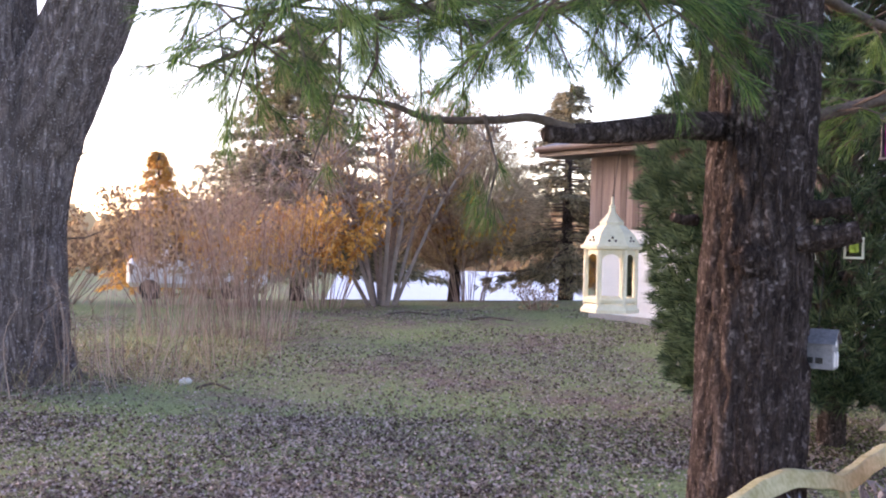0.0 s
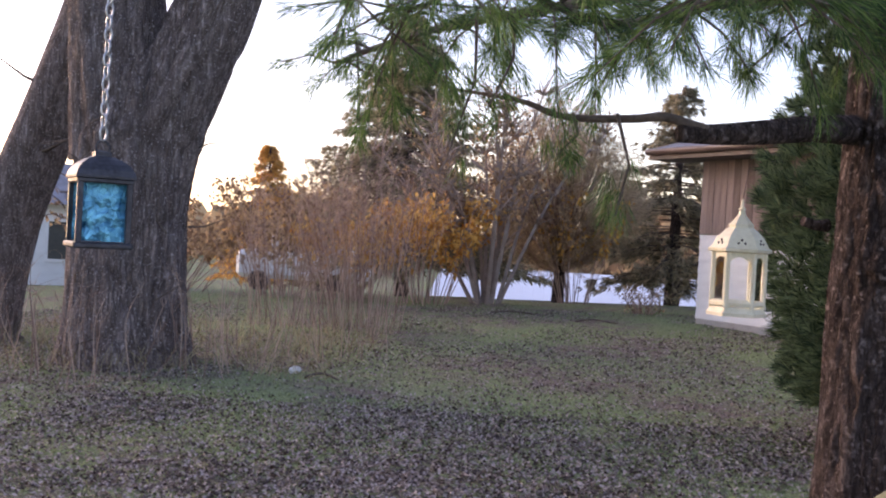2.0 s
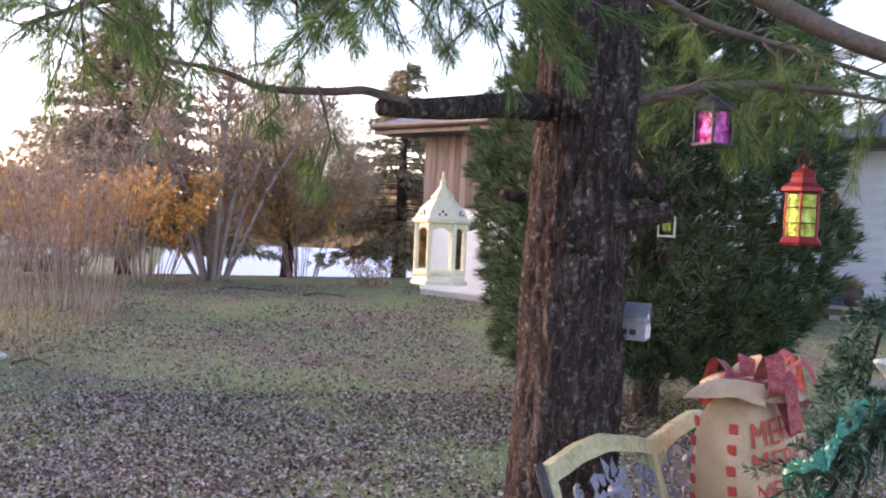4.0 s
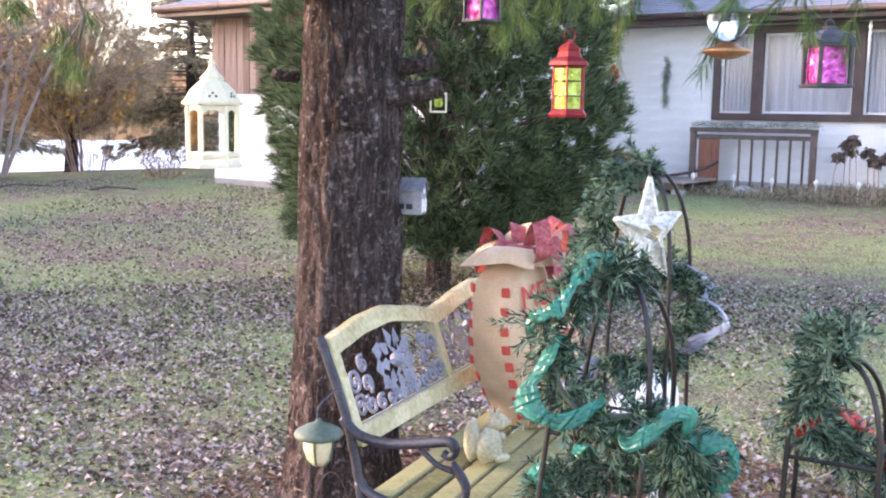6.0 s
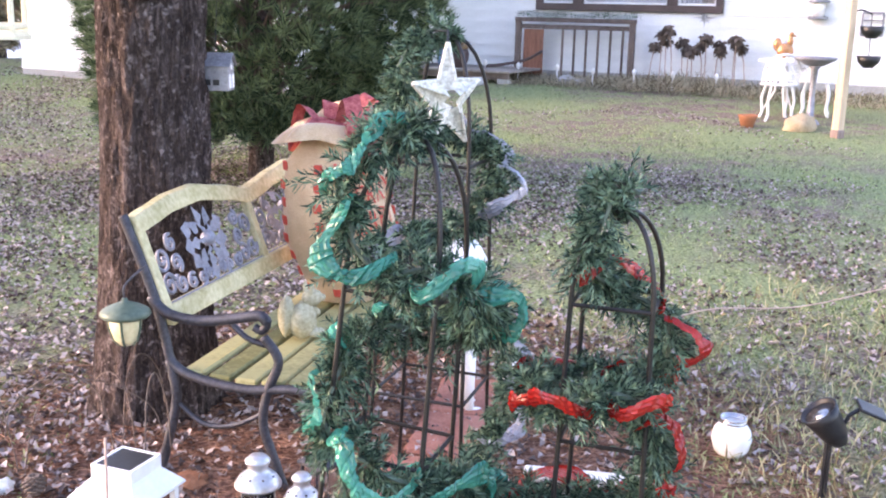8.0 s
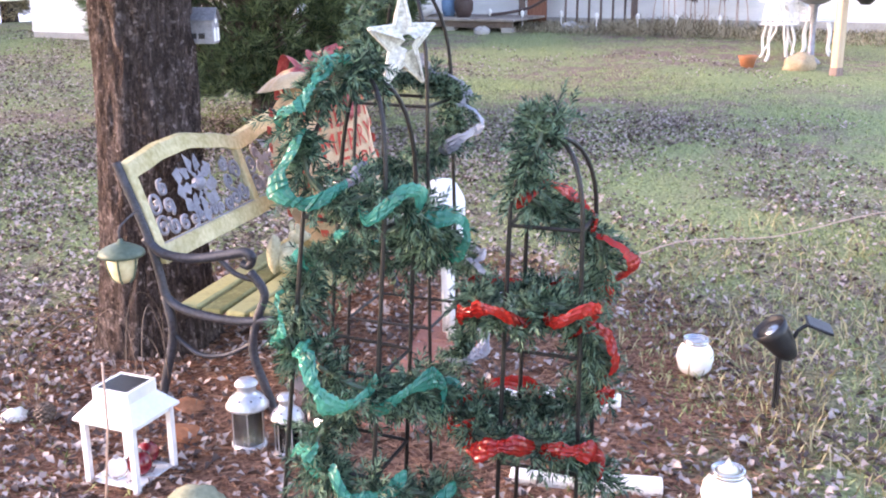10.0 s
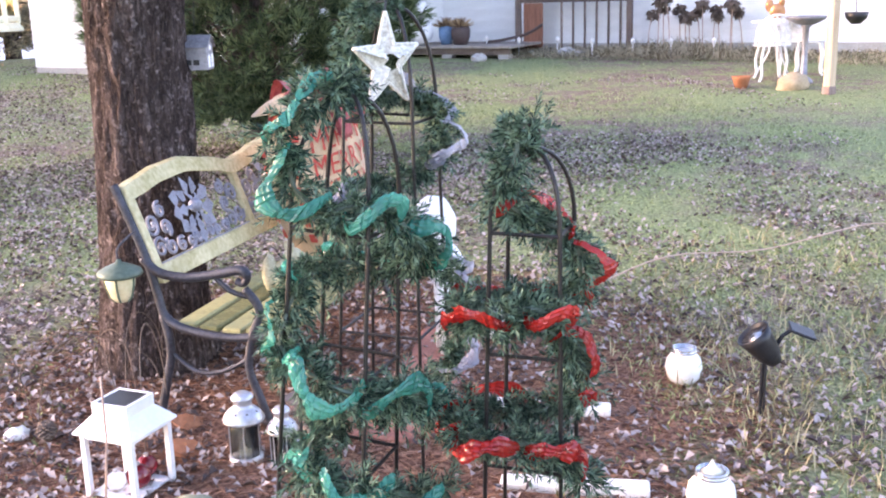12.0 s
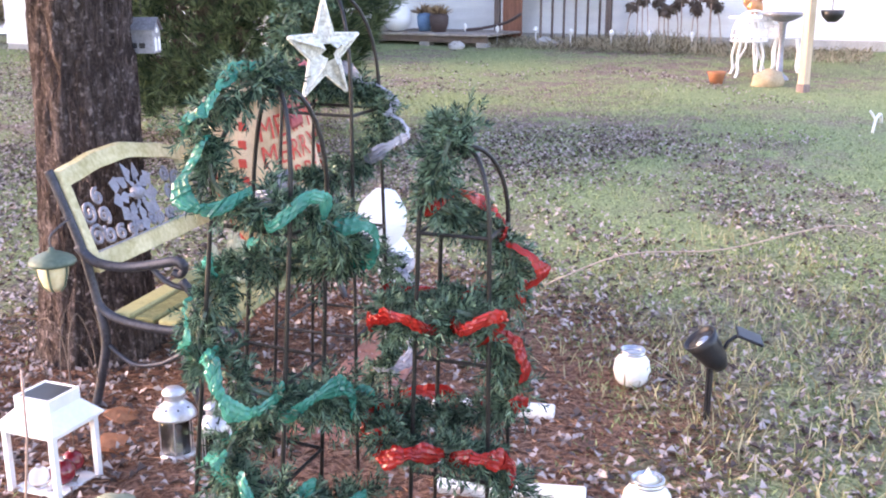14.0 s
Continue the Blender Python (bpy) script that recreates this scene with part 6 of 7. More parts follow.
def red_lantern():
    t = thing("red_lantern", Matrix.Translation((2.325, 4.63, 1.605)), "red metal lantern with yellow-green foil, hanging from a bough", "lantern")
    part("base", Geo().lathe([(0.098, 0), (0.102, 0.012), (0.088, 0.03), (0.078, 0.04), (0, 0.04)], 6), REDMETAL, t)
    part("foil_lining", Geo().lathe([(0.066, 0.04), (0.069, 0.1), (0.064, 0.17), (0.068, 0.23)], 18), LIMEFOIL, t, "crumpled yellow-green foil")
    for k in range(6):
        a = k * math.pi / 3
        part("post", Geo().tube([(0.078 * math.cos(a), 0.078 * math.sin(a), 0.035), (0.078 * math.cos(a), 0.078 * math.sin(a), 0.24)], 0.0055, 6), REDMETAL, t)
    for z in (0.10, 0.17):
        part("hoop", Geo().tube([(0.078 * math.cos(a), 0.078 * math.sin(a), z) for a in np.linspace(0, 2 * math.pi, 25)], 0.003, 5), ROD, t)
    part("roof", Geo().lathe([(0.080, 0.235), (0.105, 0.245), (0.10, 0.262), (0.066, 0.285), (0.056, 0.31), (0.058, 0.325), (0.035, 0.345), (0.014, 0.352), (0.012, 0.365), (0.0, 0.37)], 6), REDMETAL, t)
    part("wire", Geo().tube([(0, 0, 0.36), (0, 0, 0.735)], 0.002, 5), IRON, t)
    part("ring", Geo().tube([(0.03 * math.cos(a), 0, 0.385 + 0.03 * math.sin(a)) for a in np.linspace(0, 2 * math.pi, 17)], 0.003, 5), REDMETAL, t)


red_lantern()


def ivory_lantern():
    """Eight-sided lantern with arched windows, a pierced dome and a finial."""
    t = thing("ivory_lantern", Matrix.Translation((0.588, 3.94, 1.402)) @ pose(0, 0, 0, 0, 0, -4) @ Matrix.Diagonal((0.88, 0.88, 1.0, 1.0)), "ivory-painted arched metal lantern hanging below the pine limb", "lantern")
    R, H = 0.100, 0.225
    part("base", Geo().lathe([(0.118, 0), (0.120, 0.012), (0.110, 0.02), (0.104, 0.03), (0, 0.03)], 6), IVORY, t)
    for k in range(6):
        a = k * math.pi / 3
        c, q = math.cos(a), math.sin(a)
        part("post", Geo().tube([(R * c, R * q, 0.028), (R * c, R * q, H)], 0.011, 6), IVORY, t)
        a2 = a + math.pi / 3
        p0, p1 = Vector((R * c, R * q, 0)), Vector((R * math.cos(a2), R * math.sin(a2), 0))
        arch = Geo()
        lo, up = [], []
        for i in range(13):
            s = i / 12
            p = p0.lerp(p1, s)
            zz = 0.165 + 0.045 * math.sqrt(max(0, 1 - (2 * s - 1) ** 2))
            lo.append((p.x, p.y, zz))
            up.append((p.x, p.y, H + 0.003))
        k0 = len(arch.v)
        arch.v += lo + up
        arch.f += [(i, i + 1, i + 14, i + 13) for i in range(12)]
        part("arch", arch, IVORY, t)
        part("sill", Geo().tube([(p0.x, p0.y, 0.045), (p1.x, p1.y, 0.045)], 0.012, 6), IVORY, t)
        pane = Geo().add([(p0.x * 0.96, p0.y * 0.96, 0.04), (p1.x * 0.96, p1.y * 0.96, 0.04), (p1.x * 0.96, p1.y * 0.96, 0.215), (p0.x * 0.96, p0.y * 0.96, 0.215)], [(0, 1, 2, 3)])
        if k % 2 == 0:
            o = part("pane", pane, GLASS, t)
            o.visible_shadow = False
    part("cornice", Geo().lathe([(R * 1.0, H), (0.124, H + 0.004), (0.126, H + 0.014), (0.112, H + 0.02)], 6), IVORY, t)
    part("dome", Geo().lathe([(0.116, H + 0.016), (0.092, H + 0.055), (0.060, H + 0.083), (0.048, H + 0.09), (0.050, H + 0.10), (0.034, H + 0.115), (0.016, H + 0.135), (0.012, H + 0.15), (0.016, H + 0.155), (0.006, H + 0.165), (0.005, H + 0.19), (0.0, H + 0.193)], 6), IVORY, t)
    for k in range(6):
        a = k * math.pi / 3 + math.pi / 6
        for j in range(3):
            d = Geo()
            z, r = H + 0.033 + 0.011 * (j % 2), 0.093 - 0.006 * (j % 2)
            d.blob((r * math.cos(a + (j - 1) * 0.14), r * math.sin(a + (j - 1) * 0.14), z), (0.005, 0.005, 0.005), 0, 1, 5, 6)
            part("piercing", d, TRIM, t)
    part("wire", Geo().tube([(0, 0, H + 0.19), (0.03, -0.14, 2.06 - 1.402)], 0.0012, 5), IRON, t)


ivory_lantern()


def feeder():
    t = thing("bird_feeder", Matrix.Translation((2.40, 3.42, 1.828)), "glass hummingbird feeder with copper tray hanging from a bough", "bird feeder")
    part("tray", Geo().lathe([(0.0, 0.0), (0.03, 0.0), (0.088, 0.022), (0.09, 0.03), (0.05, 0.042), (0.03, 0.06), (0.02, 0.06)], 20), COPPER, t, "copper feeding tray", True)
    part("globe", Geo().lathe([(0.018, 0.055), (0.04, 0.07), (0.07, 0.11), (0.078, 0.145), (0.076, 0.16)], 22), SMOKE, t, "clear ribbed glass bowl", True)
    part("cap", Geo().lathe([(0.088, 0.16), (0.090, 0.166), (0.06, 0.185), (0.035, 0.205), (0.022, 0.225), (0.02, 0.24), (0.0, 0.245)], 20), GREENGLAZE, t, "green metal cap", True)
    part("hook", Geo().tube([(0, 0, 0.24), (0, 0, 0.34)], 0.003, 5), IRON, t)


feeder()
for k, (x, y, z, L) in enumerate(((*hw(2.04, -0.34, 0).xy, 2.44, 0.60), (*hw(4.25, -0.34, 0).xy, 2.45, 0.62))):
    g = Geo()
    pr = []
    for i in range(25):
        q = i / 24
        pr.append(((0.034 - 0.020 * (1 - q)) * (0.7 + 0.3 * math.sin(i * 1.57)) + 0.002, L * q))
    g.lathe(pr, 10)
    ic = thing("icicle_ornament", Matrix.Translation((x, y, z)), "white twisted icicle ornament hanging from the eave before the window", "ornament", "icicle ornaments")
    part("icicle", g, FROST, ic, "", True)
    part("thread", Geo().tube([(0, 0, L), (0, 0, L + 0.09)], 0.002, 4), IRON, ic)

gb = thing("green_card_lantern", Matrix.Translation((1.488, 4.05, 1.615)) @ pose(0, 0, 0, 0, 0, -18), "tiny pale green square lantern hanging from a broken stub", "lantern")
for x, z, a, b in ((0, 0.004, 0.07, 0.008), (0, 0.076, 0.07, 0.008), (-0.031, 0.04, 0.008, 0.072), (0.031, 0.04, 0.008, 0.072)):
    part("frame", Geo().box((a, 0.03, b), None, 0.001, (x, 0, z)), IVORY, gb)
part("core", Geo().box((0.034, 0.02, 0.036), None, 0.004, (0, 0, 0.04)), LIMEFOIL, gb)
part("wire", Geo().tube([(0, 0, 0.08), (-0.02, -0.02, 0.125)], 0.0012, 4), IRON, gb)


def birdhouse():
    t = thing("tin_birdhouse", Matrix.Translation((1.375, 4.07, 1.205)) @ pose(0, 0, 0, 0, 0, -32), "small grey tin house lantern hanging beside the pine trunk", "lantern")
    part("wall", Geo().box((0.125, 0.085, 0.095), None, 0.002, (0, 0, 0.05)), TIN, t)
    for s in (-1, 1):
        part("roof_panel", Geo().box((0.145, 0.075, 0.004), Matrix.Translation((0, s * 0.027, 0.122)) @ pose(0, 0, 0, -s * 44, 0, 0), 0.001), TIN, t)
    part("gable", Geo().add([(0.0625, -0.042, 0.097), (0.0625, 0.042, 0.097), (0.0625, 0, 0.140), (-0.0625, -0.042, 0.097), (-0.0625, 0.042, 0.097), (-0.0625, 0, 0.140)], [(0, 1, 2), (5, 4, 3), (0, 3, 4, 1), (1, 4, 5, 2), (2, 5, 3, 0)]), TIN, t)
    for y in (-0.02, 0.02):
        part("window", Geo().box((0.004, 0.022, 0.045), None, 0.001, (0.0645, y, 0.035)).blob((0.0645, y, 0.058), (0.002, 0.011, 0.011), 0, 1, 6, 8), WHITE, t)
    part("window", Geo().blob((0.0645, 0, 0.095), (0.002, 0.012, 0.012), 0, 1, 6, 10), WHITE, t)
    for x in (-0.02, 0.015):
        part("window", Geo().box((0.026, 0.004, 0.022), None, 0.001, (x, -0.0445, 0.035)), BLACK, t)
    part("wire", Geo().tube([(0, 0, 0.155), (0.02, 0.0, 0.48)], 0.0015, 4), IRON, t)


birdhouse()


def coach_lamp():
    t = thing("coach_lantern", Matrix.Translation((0.875, 3.40, 0.425)), "small dark green lantern with cream panes hung by the bench post", "lantern")
    part("cap", Geo().lathe([(0.078, 0.098), (0.084, 0.106), (0.078, 0.118), (0.058, 0.13), (0.03, 0.142), (0.012, 0.148), (0.008, 0.16), (0, 0.162)], 20), GREENGLAZE, t, "", True)
    part("glass", Geo().lathe([(0.0, 0.0), (0.022, 0.0), (0.040, 0.02), (0.052, 0.06), (0.056, 0.10)], 12), AMBER, t, "cream glass panes", True)
    for k in range(5):
        a = 2 * math.pi * k / 5 + 0.5
        pr = ((0.024, 0.0), (0.042, 0.02), (0.054, 0.06), (0.058, 0.10))
        part("rib", Geo().tube([(r * math.cos(a), r * math.sin(a), z) for r, z in pr], 0.004, 5), GREENGLAZE, t)
    part("hook", Geo().tube(spline([(0, 0, 0.155), (0.0, 0, 0.20), (0.06, 0.05, 0.235), (0.10, 0.10, 0.24)], 4), 0.004, 5), IRON, t)


coach_lamp()


def floor_lantern():
    x, y = 0.770, 2.88
    t = thing("white_lantern", Matrix.Translation((x, y, G(x, y))) @ pose(0, 0, 0, 0, 0, 41) @ Matrix.Scale(0.93, 4), "white metal lantern with an open top and red baubles inside", "lantern")
    s, h = 0.100, 0.245
    for a in (-1, 1):
        for c in (-1, 1):
            part("leg", Geo().box((0.022, 0.022, h), None, 0.002, (a * s, c * s, h / 2 - 0.01)), WHITE, t)
    for a, c, w, d in ((0, -1, 0.2, 0.016), (0, 1, 0.2, 0.016), (-1, 0, 0.016, 0.2), (1, 0, 0.016, 0.2)):
        part("rail", Geo().box((w, d, 0.016), None, 0.002, (a * s, c * s, h - 0.012)), WHITE, t)
    roof = Geo()
    roof.lathe([(0.178, h - 0.002), (0.178, h + 0.006), (0.105, h + 0.062), (0.105, h + 0.105), (0.092, h + 0.105), (0.090, h + 0.06), (0.15, h - 0.002)], 4, None, math.pi / 4)
    part("roof", roof, WHITE, t)
    # black block added in the collar as the shade of its open mouth
    part("mouth_shade", Geo().lathe([(0.088, h + 0.103), (0.088, h + 0.045)], 4, None, math.pi / 4), BLACK, t, "black block for the shade inside the open top")
    part("base", Geo().box((0.2, 0.2, 0.008), None, 0.002, (0, 0, 0.012)), WHITE, t)
    for a, c, r, mt in ((0.02, -0.03, 0.042, ORNAMENT), (-0.05, -0.02, 0.036, SMOKE), (0.06, 0.045, 0.038, ORNAMENT)):
        b = thing("bauble", Matrix.Translation(Vector((x + a, y + c, G(x, y) + 0.012 + r))), "glossy dark bauble lying inside the white lantern", "bauble", "baubles")
        part("ball", Geo().blob((0, 0, 0), (r, r, r)), mt, b, "", True)
        part("cap", Geo().lathe([(0.008, r - 0.002), (0.008, r + 0.008), (0, r + 0.009)], 8), ZINC, b)


floor_lantern()


def jar_lantern(x, y, r, h, seed):
    t = thing("jar_lantern", Matrix.Translation((x, y, G(x, y))), "zinc-topped glass jar lantern standing on the leaves", "lantern", "jar lanterns")
    part("base", Geo().lathe([(r * 1.02, -0.01), (r * 1.05, 0.012), (r * 0.9, 0.018)], 22), ZINC, t, "", True)
    g = part("jar", Geo().lathe([(r * 0.9, 0.012), (r * 0.92, h * 0.56), (r * 0.86, h * 0.57), (r * 0.84, 0.016)], 22), SMOKE, t, "clear ribbed glass", True)
    for k in range(6):
        a = k * math.pi / 3 + seed
        part("cage_wire", Geo().tube([(r * math.cos(a), r * math.sin(a), 0.01), (r * math.cos(a), r * math.sin(a), h * 0.57)], 0.0022, 4), ZINC, t)
    part("cap", Geo().lathe([(r * 1.02, h * 0.56), (r * 1.26, h * 0.575), (r * 1.27, h * 0.60), (r * 1.0, h * 0.70), (r * 0.72, h * 0.75), (r * 0.56, h * 0.77), (r * 0.54, h * 0.86), (r * 0.68, h * 0.875), (r * 0.68, h * 0.91), (r * 0.45, h * 0.96), (0, h * 0.98)], 24), ZINC, t, "", True)
    for k in range(8):
        a = k * math.pi / 4
        part("vent", Geo().blob((r * 0.9 * math.cos(a), r * 0.9 * math.sin(a), h * 0.715), (0.005, 0.005, 0.003), 0, 1, 4, 6), BLACK, t)
    part("candle", Geo().lathe([(r * 0.5, 0.015), (r * 0.5, h * 0.2), (0, h * 0.21)], 14), IVORY, t, "", True)


jar_lantern(1.166, 2.90, 0.058, 0.255, 0.2)
jar_lantern(1.268, 2.785, 0.045, 0.225, 0.5)
bk = thing("black_lantern", Matrix.Translation((1.395, 2.95, G(1.395, 2.95))) @ pose(0, 0, 0, 0, 0, 20), "small black framed glass lantern behind the jars", "lantern")
for a in (-1, 1):
    for c in (-1, 1):
        part("post", Geo().box((0.01, 0.01, 0.17), None, 0.002, (a * 0.045, c * 0.045, 0.08)), IRON, bk)
part("roof", Geo().lathe([(0.08, 0.16), (0.08, 0.17), (0.02, 0.20), (0.0, 0.21)], 4, None, math.pi / 4), IRON, bk)
part("base", Geo().box((0.11, 0.11, 0.012), None, 0.002), IRON, bk)
part("glass", Geo().box((0.078, 0.078, 0.14), None, 0.002, (0, 0, 0.085)), SMOKE, bk)


def globe_jar(x, y, r, lid):
    t = thing("globe_jar", Matrix.Translation((x, y, G(x, y) - 0.004)), "round white frosted glass jar with a steel collar on the ground", "jar", "globe jars")
    part("globe", Geo().lathe([(0, 0), (r * 0.55, 0.0), (r * 0.88, r * 0.42), (r, r * 0.95), (r * 0.92, r * 1.42), (r * 0.66, r * 1.78), (r * 0.60, r * 1.86)], 26), FROST, t, "", True)
    part("collar", Geo().lathe([(r * 0.60, r * 1.80), (r * 0.68, r * 1.84), (r * 0.68, r * 1.95), (r * 0.62, r * 1.98), (r * 0.68, r * 2.02), (r * 0.66, r * 2.10), (r * 0.56, r * 2.10), (r * 0.54, r * 1.85)], 26), CHROME, t, "", True)
    if lid:
        part("flame", Geo().lathe([(r * 0.5, r * 2.0), (r * 0.3, r * 2.1), (r * 0.16, r * 2.25), (0, r * 2.6)], 12), IVORY, t, "pale flame-shaped tip", True)


globe_jar(2.945, 2.72, 0.075, False)
globe_jar(2.325, 1.83, 0.076, True)


def spotlight():
    x, y = 2.95, 2.28
    t = thing("solar_spotlight", Matrix.Translation((x, y, G(x, y))), "black plastic solar spotlight on a stake in the grass", "garden light")
    part("stake", Geo().box((0.028, 0.012, 0.26), None, 0.003, (0, 0, 0.10)).box((0.012, 0.028, 0.26), None, 0.003, (0, 0, 0.10)), BLACK, t)
    hm = Matrix.Translation((0, 0, 0.285)) @ pose(0, 0, 0, -38, 0, 62)
    part("head", Geo().lathe([(0.0, -0.075), (0.025, -0.07), (0.045, -0.03), (0.058, 0.04), (0.066, 0.075), (0.060, 0.075), (0.055, 0.06)], 20, hm), BLACK, t, "", True)
    part("lens", Geo().lathe([(0.056, 0.062), (0.0, 0.066)], 20, hm), CHROME, t, "reflective lens", True)
    part("bracket", Geo().tube([(0, 0, 0.21), (0.02, -0.01, 0.25), (0.05, -0.03, 0.33), (0.08, -0.04, 0.35)], 0.008, 6), BLACK, t)
    part("solar_panel", Geo().box((0.10, 0.075, 0.012), Matrix.Translation((0.125, -0.055, 0.345)) @ pose(0, 0, 0, 12, 22, -30), 0.003), BLACK, t)


spotlight()


def paving():
    for name, a, c, w, mt, lab in (("edging_stone", (2.13, 2.88), (2.50, 2.60), 0.075, PALEBOARD, "pale flat edging stone set in the pine straw"), ("edging_stone", (1.85, 2.30), (2.24, 2.02), 0.07, PALEBOARD, "pale flat edging stone half under needles")):
        a, c = Vector(a), Vector(c)
        mid, L = (a + c) / 2, (c - a).length
        z = G(mid.x, mid.y)
        solo(name, Geo().box((L, w, 0.05), None, 0.006, (0, 0, 0.0)), mt, lab, "edging stone", False, Matrix.Translation((mid.x, mid.y, z + 0.006)) @ pose(0, 0, 0, 0, 0, math.degrees(math.atan2(c.y - a.y, c.x - a.x))), group="edging stones")
    for k, (x, y, r) in enumerate(((2.06, 3.30, 12), (2.32, 3.62, 15), (1.75, 2.98, 8))):
        solo("red_paver", Geo().box((0.40, 0.30, 0.05), None, 0.01), BRICKRED, "red concrete stepping paver under pine straw", "paver", False, Matrix.Translation((x, y, G(x, y) - 0.004)) @ pose(0, 0, 0, 0, 0, 40 + r), group="red pavers")
    st = Geo()
    st.blob((0, 0, 0), (0.10, 0.085, 0.08), 0.12, 2.5, 12, 18)
    solo("mossy_stone", st, MOSSROCK, "rounded grey-green stone among the leaves", "stone", True, Matrix.Translation((0.885, 2.50, G(0.885, 2.5) + 0.035)))
    rng = np.random.default_rng(91)
    for k in range(6):
        a = rng.uniform(0, 6.28)
        x, y = 0.62 + rng.uniform(-0.25, 0.35), 3.15 + rng.uniform(-0.15, 0.5)
        h = rng.uniform(0.25, 0.5)
        p = Vector((x, y, G(x, y)))
        g = Geo()
        d = Vector((math.cos(a), math.sin(a) * 0.4, 0)) * rng.uniform(0.35, 0.7)
        g.tube(spline([p, p + Vector((0, 0, h * 0.8)) + d * 0.15, p + Vector((0, 0, h)) + d * 0.5, p + Vector((0, 0, h * 0.72)) + d * 0.9, p + d + Vector((0, 0, h * 0.35))], 5), 0.0024, 5)
        solo("dry_vine", g, TWIG, "thin brown leafless vine arching out of the ground", "vine", True, group="dry vines")
    g = Geo()
    p = Vector((0.66, 2.72, G(0.66, 2.72)))
    g.tube([p, p + Vector((0.03, 0.01, 0.25)), p + Vector((0.035, 0.02, 0.46))], 0.004, 5)
    solo("dry_vine", g, STEM, "thin upright brown stalk in front of the lantern", "vine", True, group="dry vines")
    cone = Geo()
    for i in range(9):
        for j in range(8):
            a = j * math.pi / 4 + i * 0.4
            r = 0.032 * math.sin(math.pi * (i + 1.2) / 11)
            cone.blob((r * math.cos(a), r * math.sin(a), 0.008 * i), (0.009, 0.009, 0.005), 0, 1, 4, 6)
    solo("pine_cone", cone, TWIG, "brown open pine cone on the pine straw", "pine cone", False, Matrix.Translation((0.56, 3.42, G(0.56, 3.42) + 0.01)))
    br = Geo()
    br.tube(spline([(3.15, 3.7, G(3.15, 3.7) + 0.10), (3.6, 3.66, G(3.6, 3.7) + 0.20), (4.2, 3.6, G(4.2, 3.6) + 0.16), (4.9, 3.5, G(4.9, 3.5) + 0.22), (5.4, 3.6, G(5.4, 3.6) + 0.05)], 5), [0.004] * 21, 5)
    solo("fallen_twig", br, STEM, "long thin bare twig lying over the grass", "twig", True)
    for x, y, L in ((-0.1, 17.3, 0.7), (-1.6, 18.2, 0.9), (-2.9, 10.9, 0.4)):
        b = Geo()
        z = G(x, y)
        b.tube(spline([(x, y, z + 0.02), (x + L * 0.4, y + 0.1, z + 0.06), (x + L, y - 0.1, z + 0.03)], 4), [0.018] * 4 + [0.014] * 4 + [0.008], 6)
        solo("fallen_branch", b, TWIG, "broken grey branch lying on the lawn", "branch", True, group="fallen branches")
    for k in range(2):
        x, y = (0.99, 2.62)[0] + 0.06 * k, 3.05 + 0.25 * k
        lf = Geo()
        lf.blob((0, 0, 0), (0.07, 0.05, 0.012), 0.5, 3, 8, 12, k)
        solo("oak_leaf", lf, TERRA, "large curled orange-brown leaf by the white lantern", "leaf", False, Matrix.Translation((x, y, G(x, y) + 0.02)) @ pose(0, 0, 0, 20, 10, 40 * k), group="big leaves")
    x, y = 0.46, 3.5
    solo("pale_stone", Geo().blob((0, 0, 0), (0.045, 0.035, 0.03), 0.3, 2), PALEBOARD, "pale pinkish stone lying at the edge of the leaves", "stone", True, Matrix.Translation((x, y, G(x, y) + 0.02)))
    x, y = -3.1, 11.2
    solo("pale_stone", Geo().blob((0, 0, 0), (0.07, 0.05, 0.045), 0.3, 2), PALEBOARD, "pale stone at the end of the leaf drift", "stone", True, Matrix.Translation((x, y, G(x, y) + 0.03)))


paving()


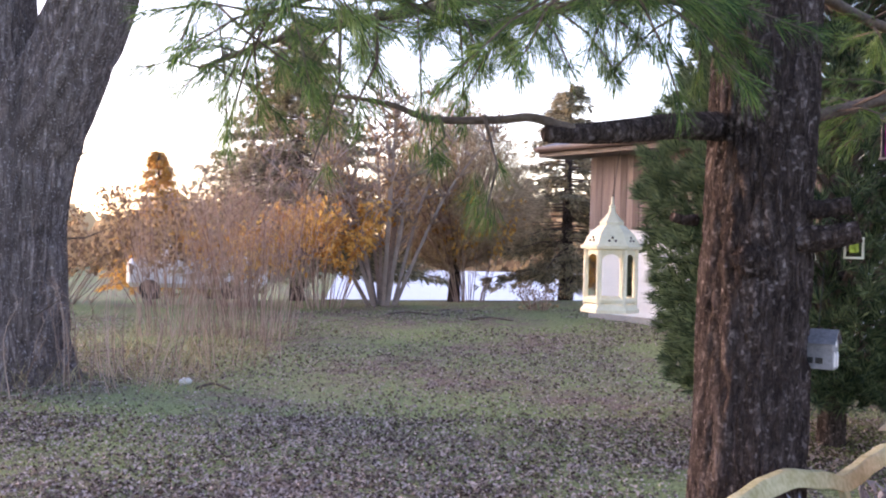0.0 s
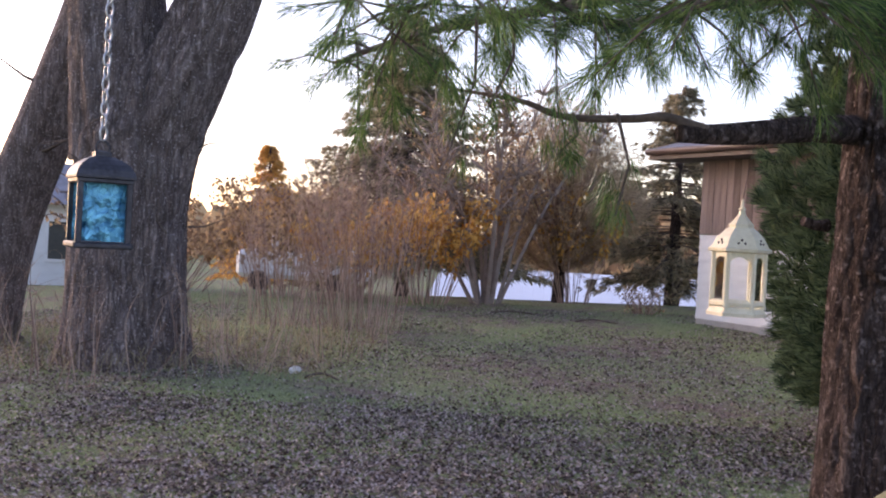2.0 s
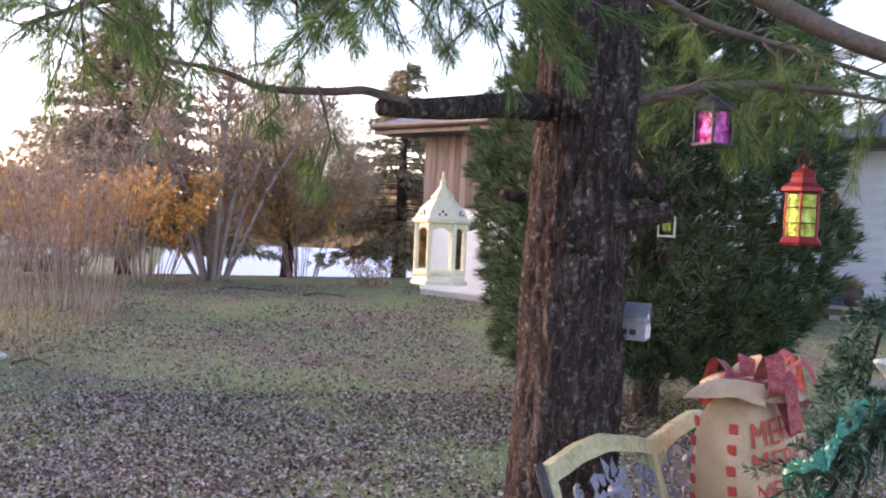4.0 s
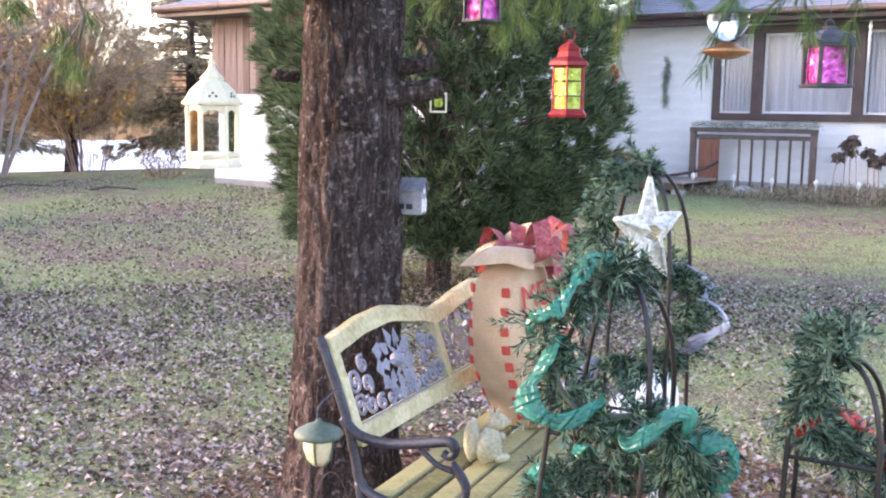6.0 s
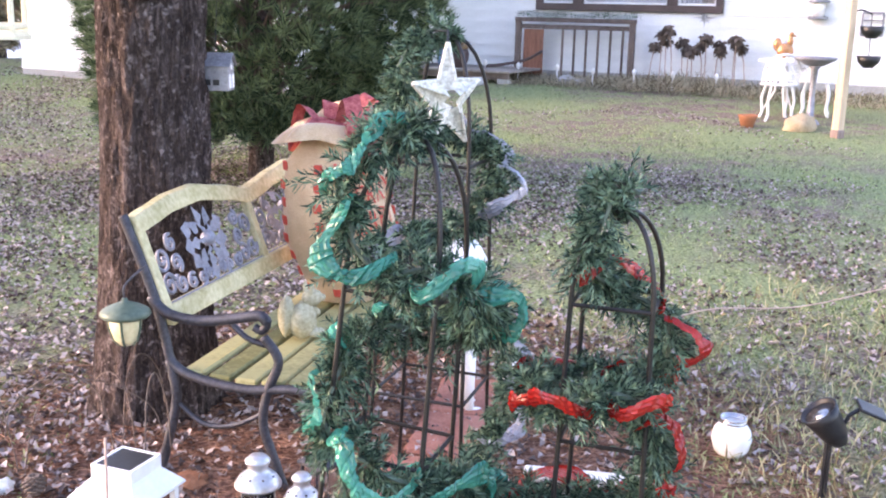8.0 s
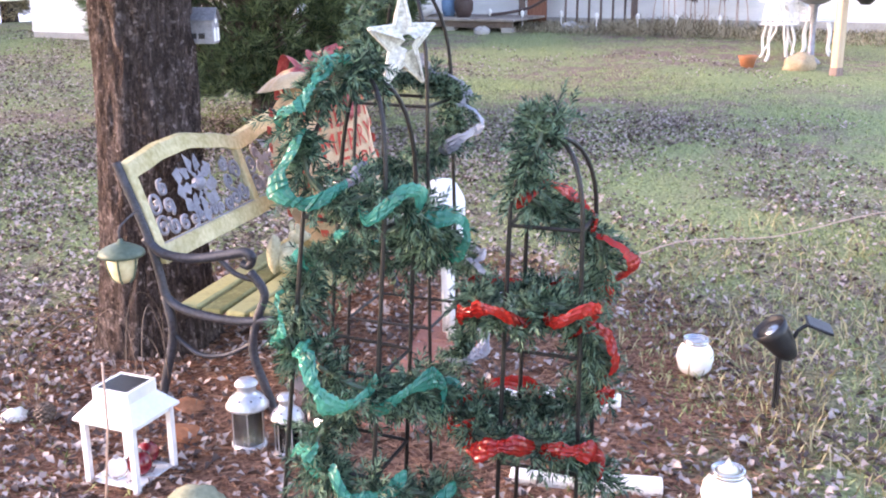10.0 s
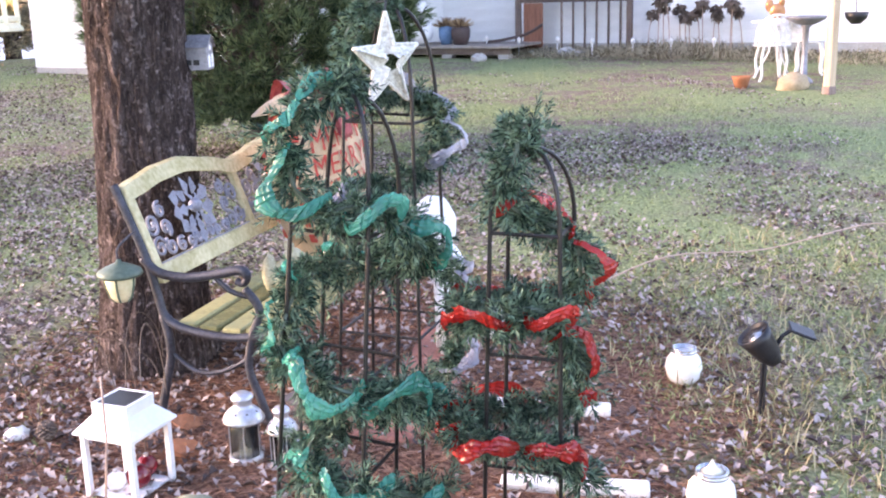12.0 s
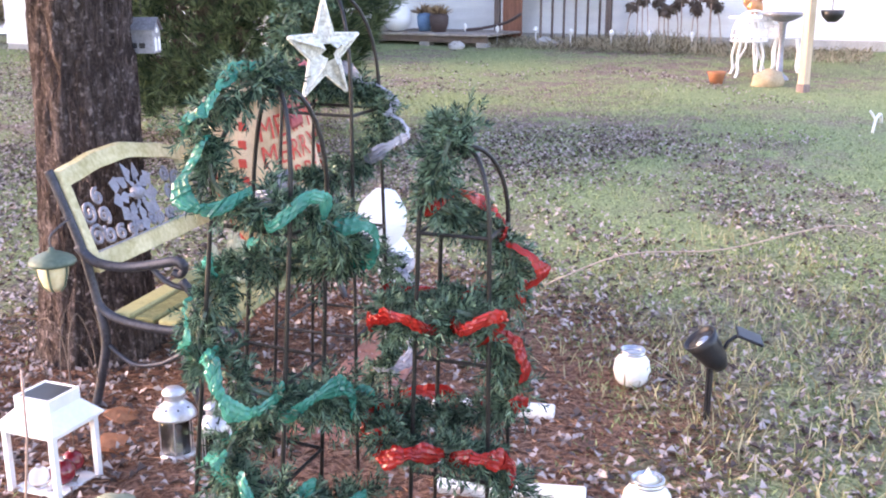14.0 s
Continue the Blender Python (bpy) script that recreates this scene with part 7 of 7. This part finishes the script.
# ---- lawn furniture by the house ----
def far_yard():
    x, y = 9.48, 8.19
    p = thing("wooden_post", Matrix.Translation((x, y, G(x, y))), "pale square wooden post with hooks and hanging pots", "post")
    part("shaft", Geo().box((0.10, 0.10, 2.5), None, 0.008, (0, 0, 1.2)), POSTWOOD, p)
    part("foot", Geo().box((0.115, 0.115, 0.11), None, 0.01, (0, 0, 0.04)), BROWNBOARD, p, "rusty stained foot")
    part("bracket", Geo().tube(spline([(0.0, 0, 1.35), (0.10, -0.05, 1.40), (0.22, -0.1, 1.36)], 4), 0.010, 6), IRON, p)
    part("finial", Geo().lathe([(0.07, 2.45), (0.02, 2.5), (0.0, 2.56)], 8), POSTWOOD, p)
    for dz in (1.10, 0.78):
        part("hanging_pot", Geo().lathe([(0.05, dz), (0.11, dz + 0.06), (0.13, dz + 0.13), (0.11, dz + 0.13)], 14, Matrix.Translation((0.20, -0.14, 0))), BLACK, p, "small black hanging pot", True)
    part("pot_chain", Geo().tube([(0.20, -0.14, 0.78), (0.20, -0.12, 1.37)], 0.005, 5), IRON, p)
    x, y = 9.95, 9.05
    b = thing("birdbath", Matrix.Translation((x, y, G(x, y))), "dark metal birdbath on a slim pedestal", "birdbath")
    part("bowl", Geo().lathe([(0.0, 0.69), (0.10, 0.70), (0.22, 0.76), (0.25, 0.79), (0.24, 0.80), (0.20, 0.775), (0.0, 0.735)], 24), TIN, b, "", True)
    part("pedestal", Geo().lathe([(0.13, -0.02), (0.11, 0.03), (0.045, 0.08), (0.032, 0.4), (0.04, 0.66), (0.08, 0.70)], 16), TIN, b, "", True)

    def iron_chair(x, y, a, label):
        c = thing("patio_chair", Matrix.Translation((x, y, G(x, y))) @ pose(0, 0, 0, 0, 0, a), label, "chair", "patio chairs")
        part("seat", Geo().lathe([(0.0, 0.42), (0.22, 0.42), (0.235, 0.43), (0.22, 0.44), (0, 0.44)], 20), WHITE, c)
        for k in range(4):
            t = k * math.pi / 2 + math.pi / 4
            part("leg", Geo().tube(spline([(0.17 * math.cos(t), 0.17 * math.sin(t), 0.42), (0.22 * math.cos(t), 0.22 * math.sin(t), 0.25), (0.20 * math.cos(t), 0.20 * math.sin(t), 0.08), (0.25 * math.cos(t), 0.25 * math.sin(t), -0.01)], 4), 0.017, 6), WHITE, c, "", True)
        bk = part("backrest", Geo().tube([(0.22 * math.cos(t), 0.22 * math.sin(t), 0.44 + 0.36 * math.sin((t - 0.2) / 2.74 * math.pi) ** 0.5) for t in np.linspace(0.2, 2.94, 22)], 0.016, 6), WHITE, c, "", True)
        for k in range(9):
            t = 0.5 + k * 0.27
            zt = 0.44 + 0.34 * math.sin((t - 0.2) / 2.74 * math.pi) ** 0.5
            part("lattice", Geo().tube(spline([(0.22 * math.cos(t), 0.22 * math.sin(t), 0.43), (0.225 * math.cos(t + 0.12), 0.225 * math.sin(t + 0.12), 0.55), (0.225 * math.cos(t - 0.1), 0.225 * math.sin(t - 0.1), 0.66), (0.22 * math.cos(t), 0.22 * math.sin(t), zt)], 3), 0.012, 5), WHITE, bk)
        for k in range(3):
            z = 0.50 + 0.09 * k
            part("hoop", Geo().tube([(0.222 * math.cos(t), 0.222 * math.sin(t), z) for t in np.linspace(0.3 + 0.1 * k, 2.84 - 0.1 * k, 16)], 0.011, 5), WHITE, bk)
    iron_chair(9.80, 9.45, 150, "white cast-iron patio chair with a lattice back")
    iron_chair(10.55, 9.55, 40, "white cast-iron patio chair beside the birdbath")
    tb = thing("patio_table", Matrix.Translation((10.15, 9.75, G(10.15, 9.75))), "small round white iron patio table", "table")
    part("tabletop", Geo().lathe([(0, 0.66), (0.30, 0.66), (0.32, 0.67), (0.30, 0.69), (0, 0.69)], 24), WHITE, tb)
    for k in range(3):
        t = k * 2.094
        part("leg", Geo().tube([(0.06 * math.cos(t), 0.06 * math.sin(t), 0.66), (0.08 * math.cos(t), 0.08 * math.sin(t), 0.3), (0.24 * math.cos(t), 0.24 * math.sin(t), -0.01)], 0.015, 6), WHITE, tb, "", True)
    rt = Geo()
    rt.blob((0, 0, 0.12), (0.10, 0.06, 0.09), 0.2).blob((0.05, 0, 0.24), (0.04, 0.035, 0.07), 0.1).blob((-0.10, 0, 0.19), (0.05, 0.03, 0.08), 0.2).blob((0.06, 0, 0.32), (0.03, 0.025, 0.03), 0.1).blob((0.10, 0, 0.30), (0.03, 0.012, 0.012))
    solo("rooster_statue", rt, COPPER, "rusty brown metal rooster figure on the patio table", "statue", True, Matrix.Translation((10.15, 9.75, G(10.15, 9.75) + 0.685)) @ pose(0, 0, 0, 0, 0, -40))
    x, y = 9.5, 8.76
    solo("boulder", Geo().blob((0, 0, 0.04), (0.20, 0.17, 0.15), 0.25, 2, 12, 16), ROCK, "tan rounded boulder in the grass", "rock", True, Matrix.Translation((x, y, G(x, y))))
    x, y = 9.05, 9.15
    solo("clay_pot", Geo().lathe([(0.07, -0.01), (0.10, 0.10), (0.12, 0.14), (0.10, 0.14), (0.08, 0.05), (0, 0.05)], 16), TERRA, "small tipped terracotta pot in the grass", "pot", True, Matrix.Translation((x, y, G(x, y))))
    x, y = 8.2, 6.1
    an = Geo()
    an.tube(spline([(0, 0, 0), (0.05, 0.02, 0.12), (0.14, 0.05, 0.16), (0.2, 0.08, 0.08)], 5), 0.014, 6).tube(spline([(0.05, 0.02, 0.12), (0.0, 0.05, 0.2)], 4), 0.012, 6)
    solo("bleached_root", an, PALEBOARD, "bleached forked root lying in the grass", "root", True, Matrix.Translation((x, y, G(x, y) + 0.01)))


far_yard()
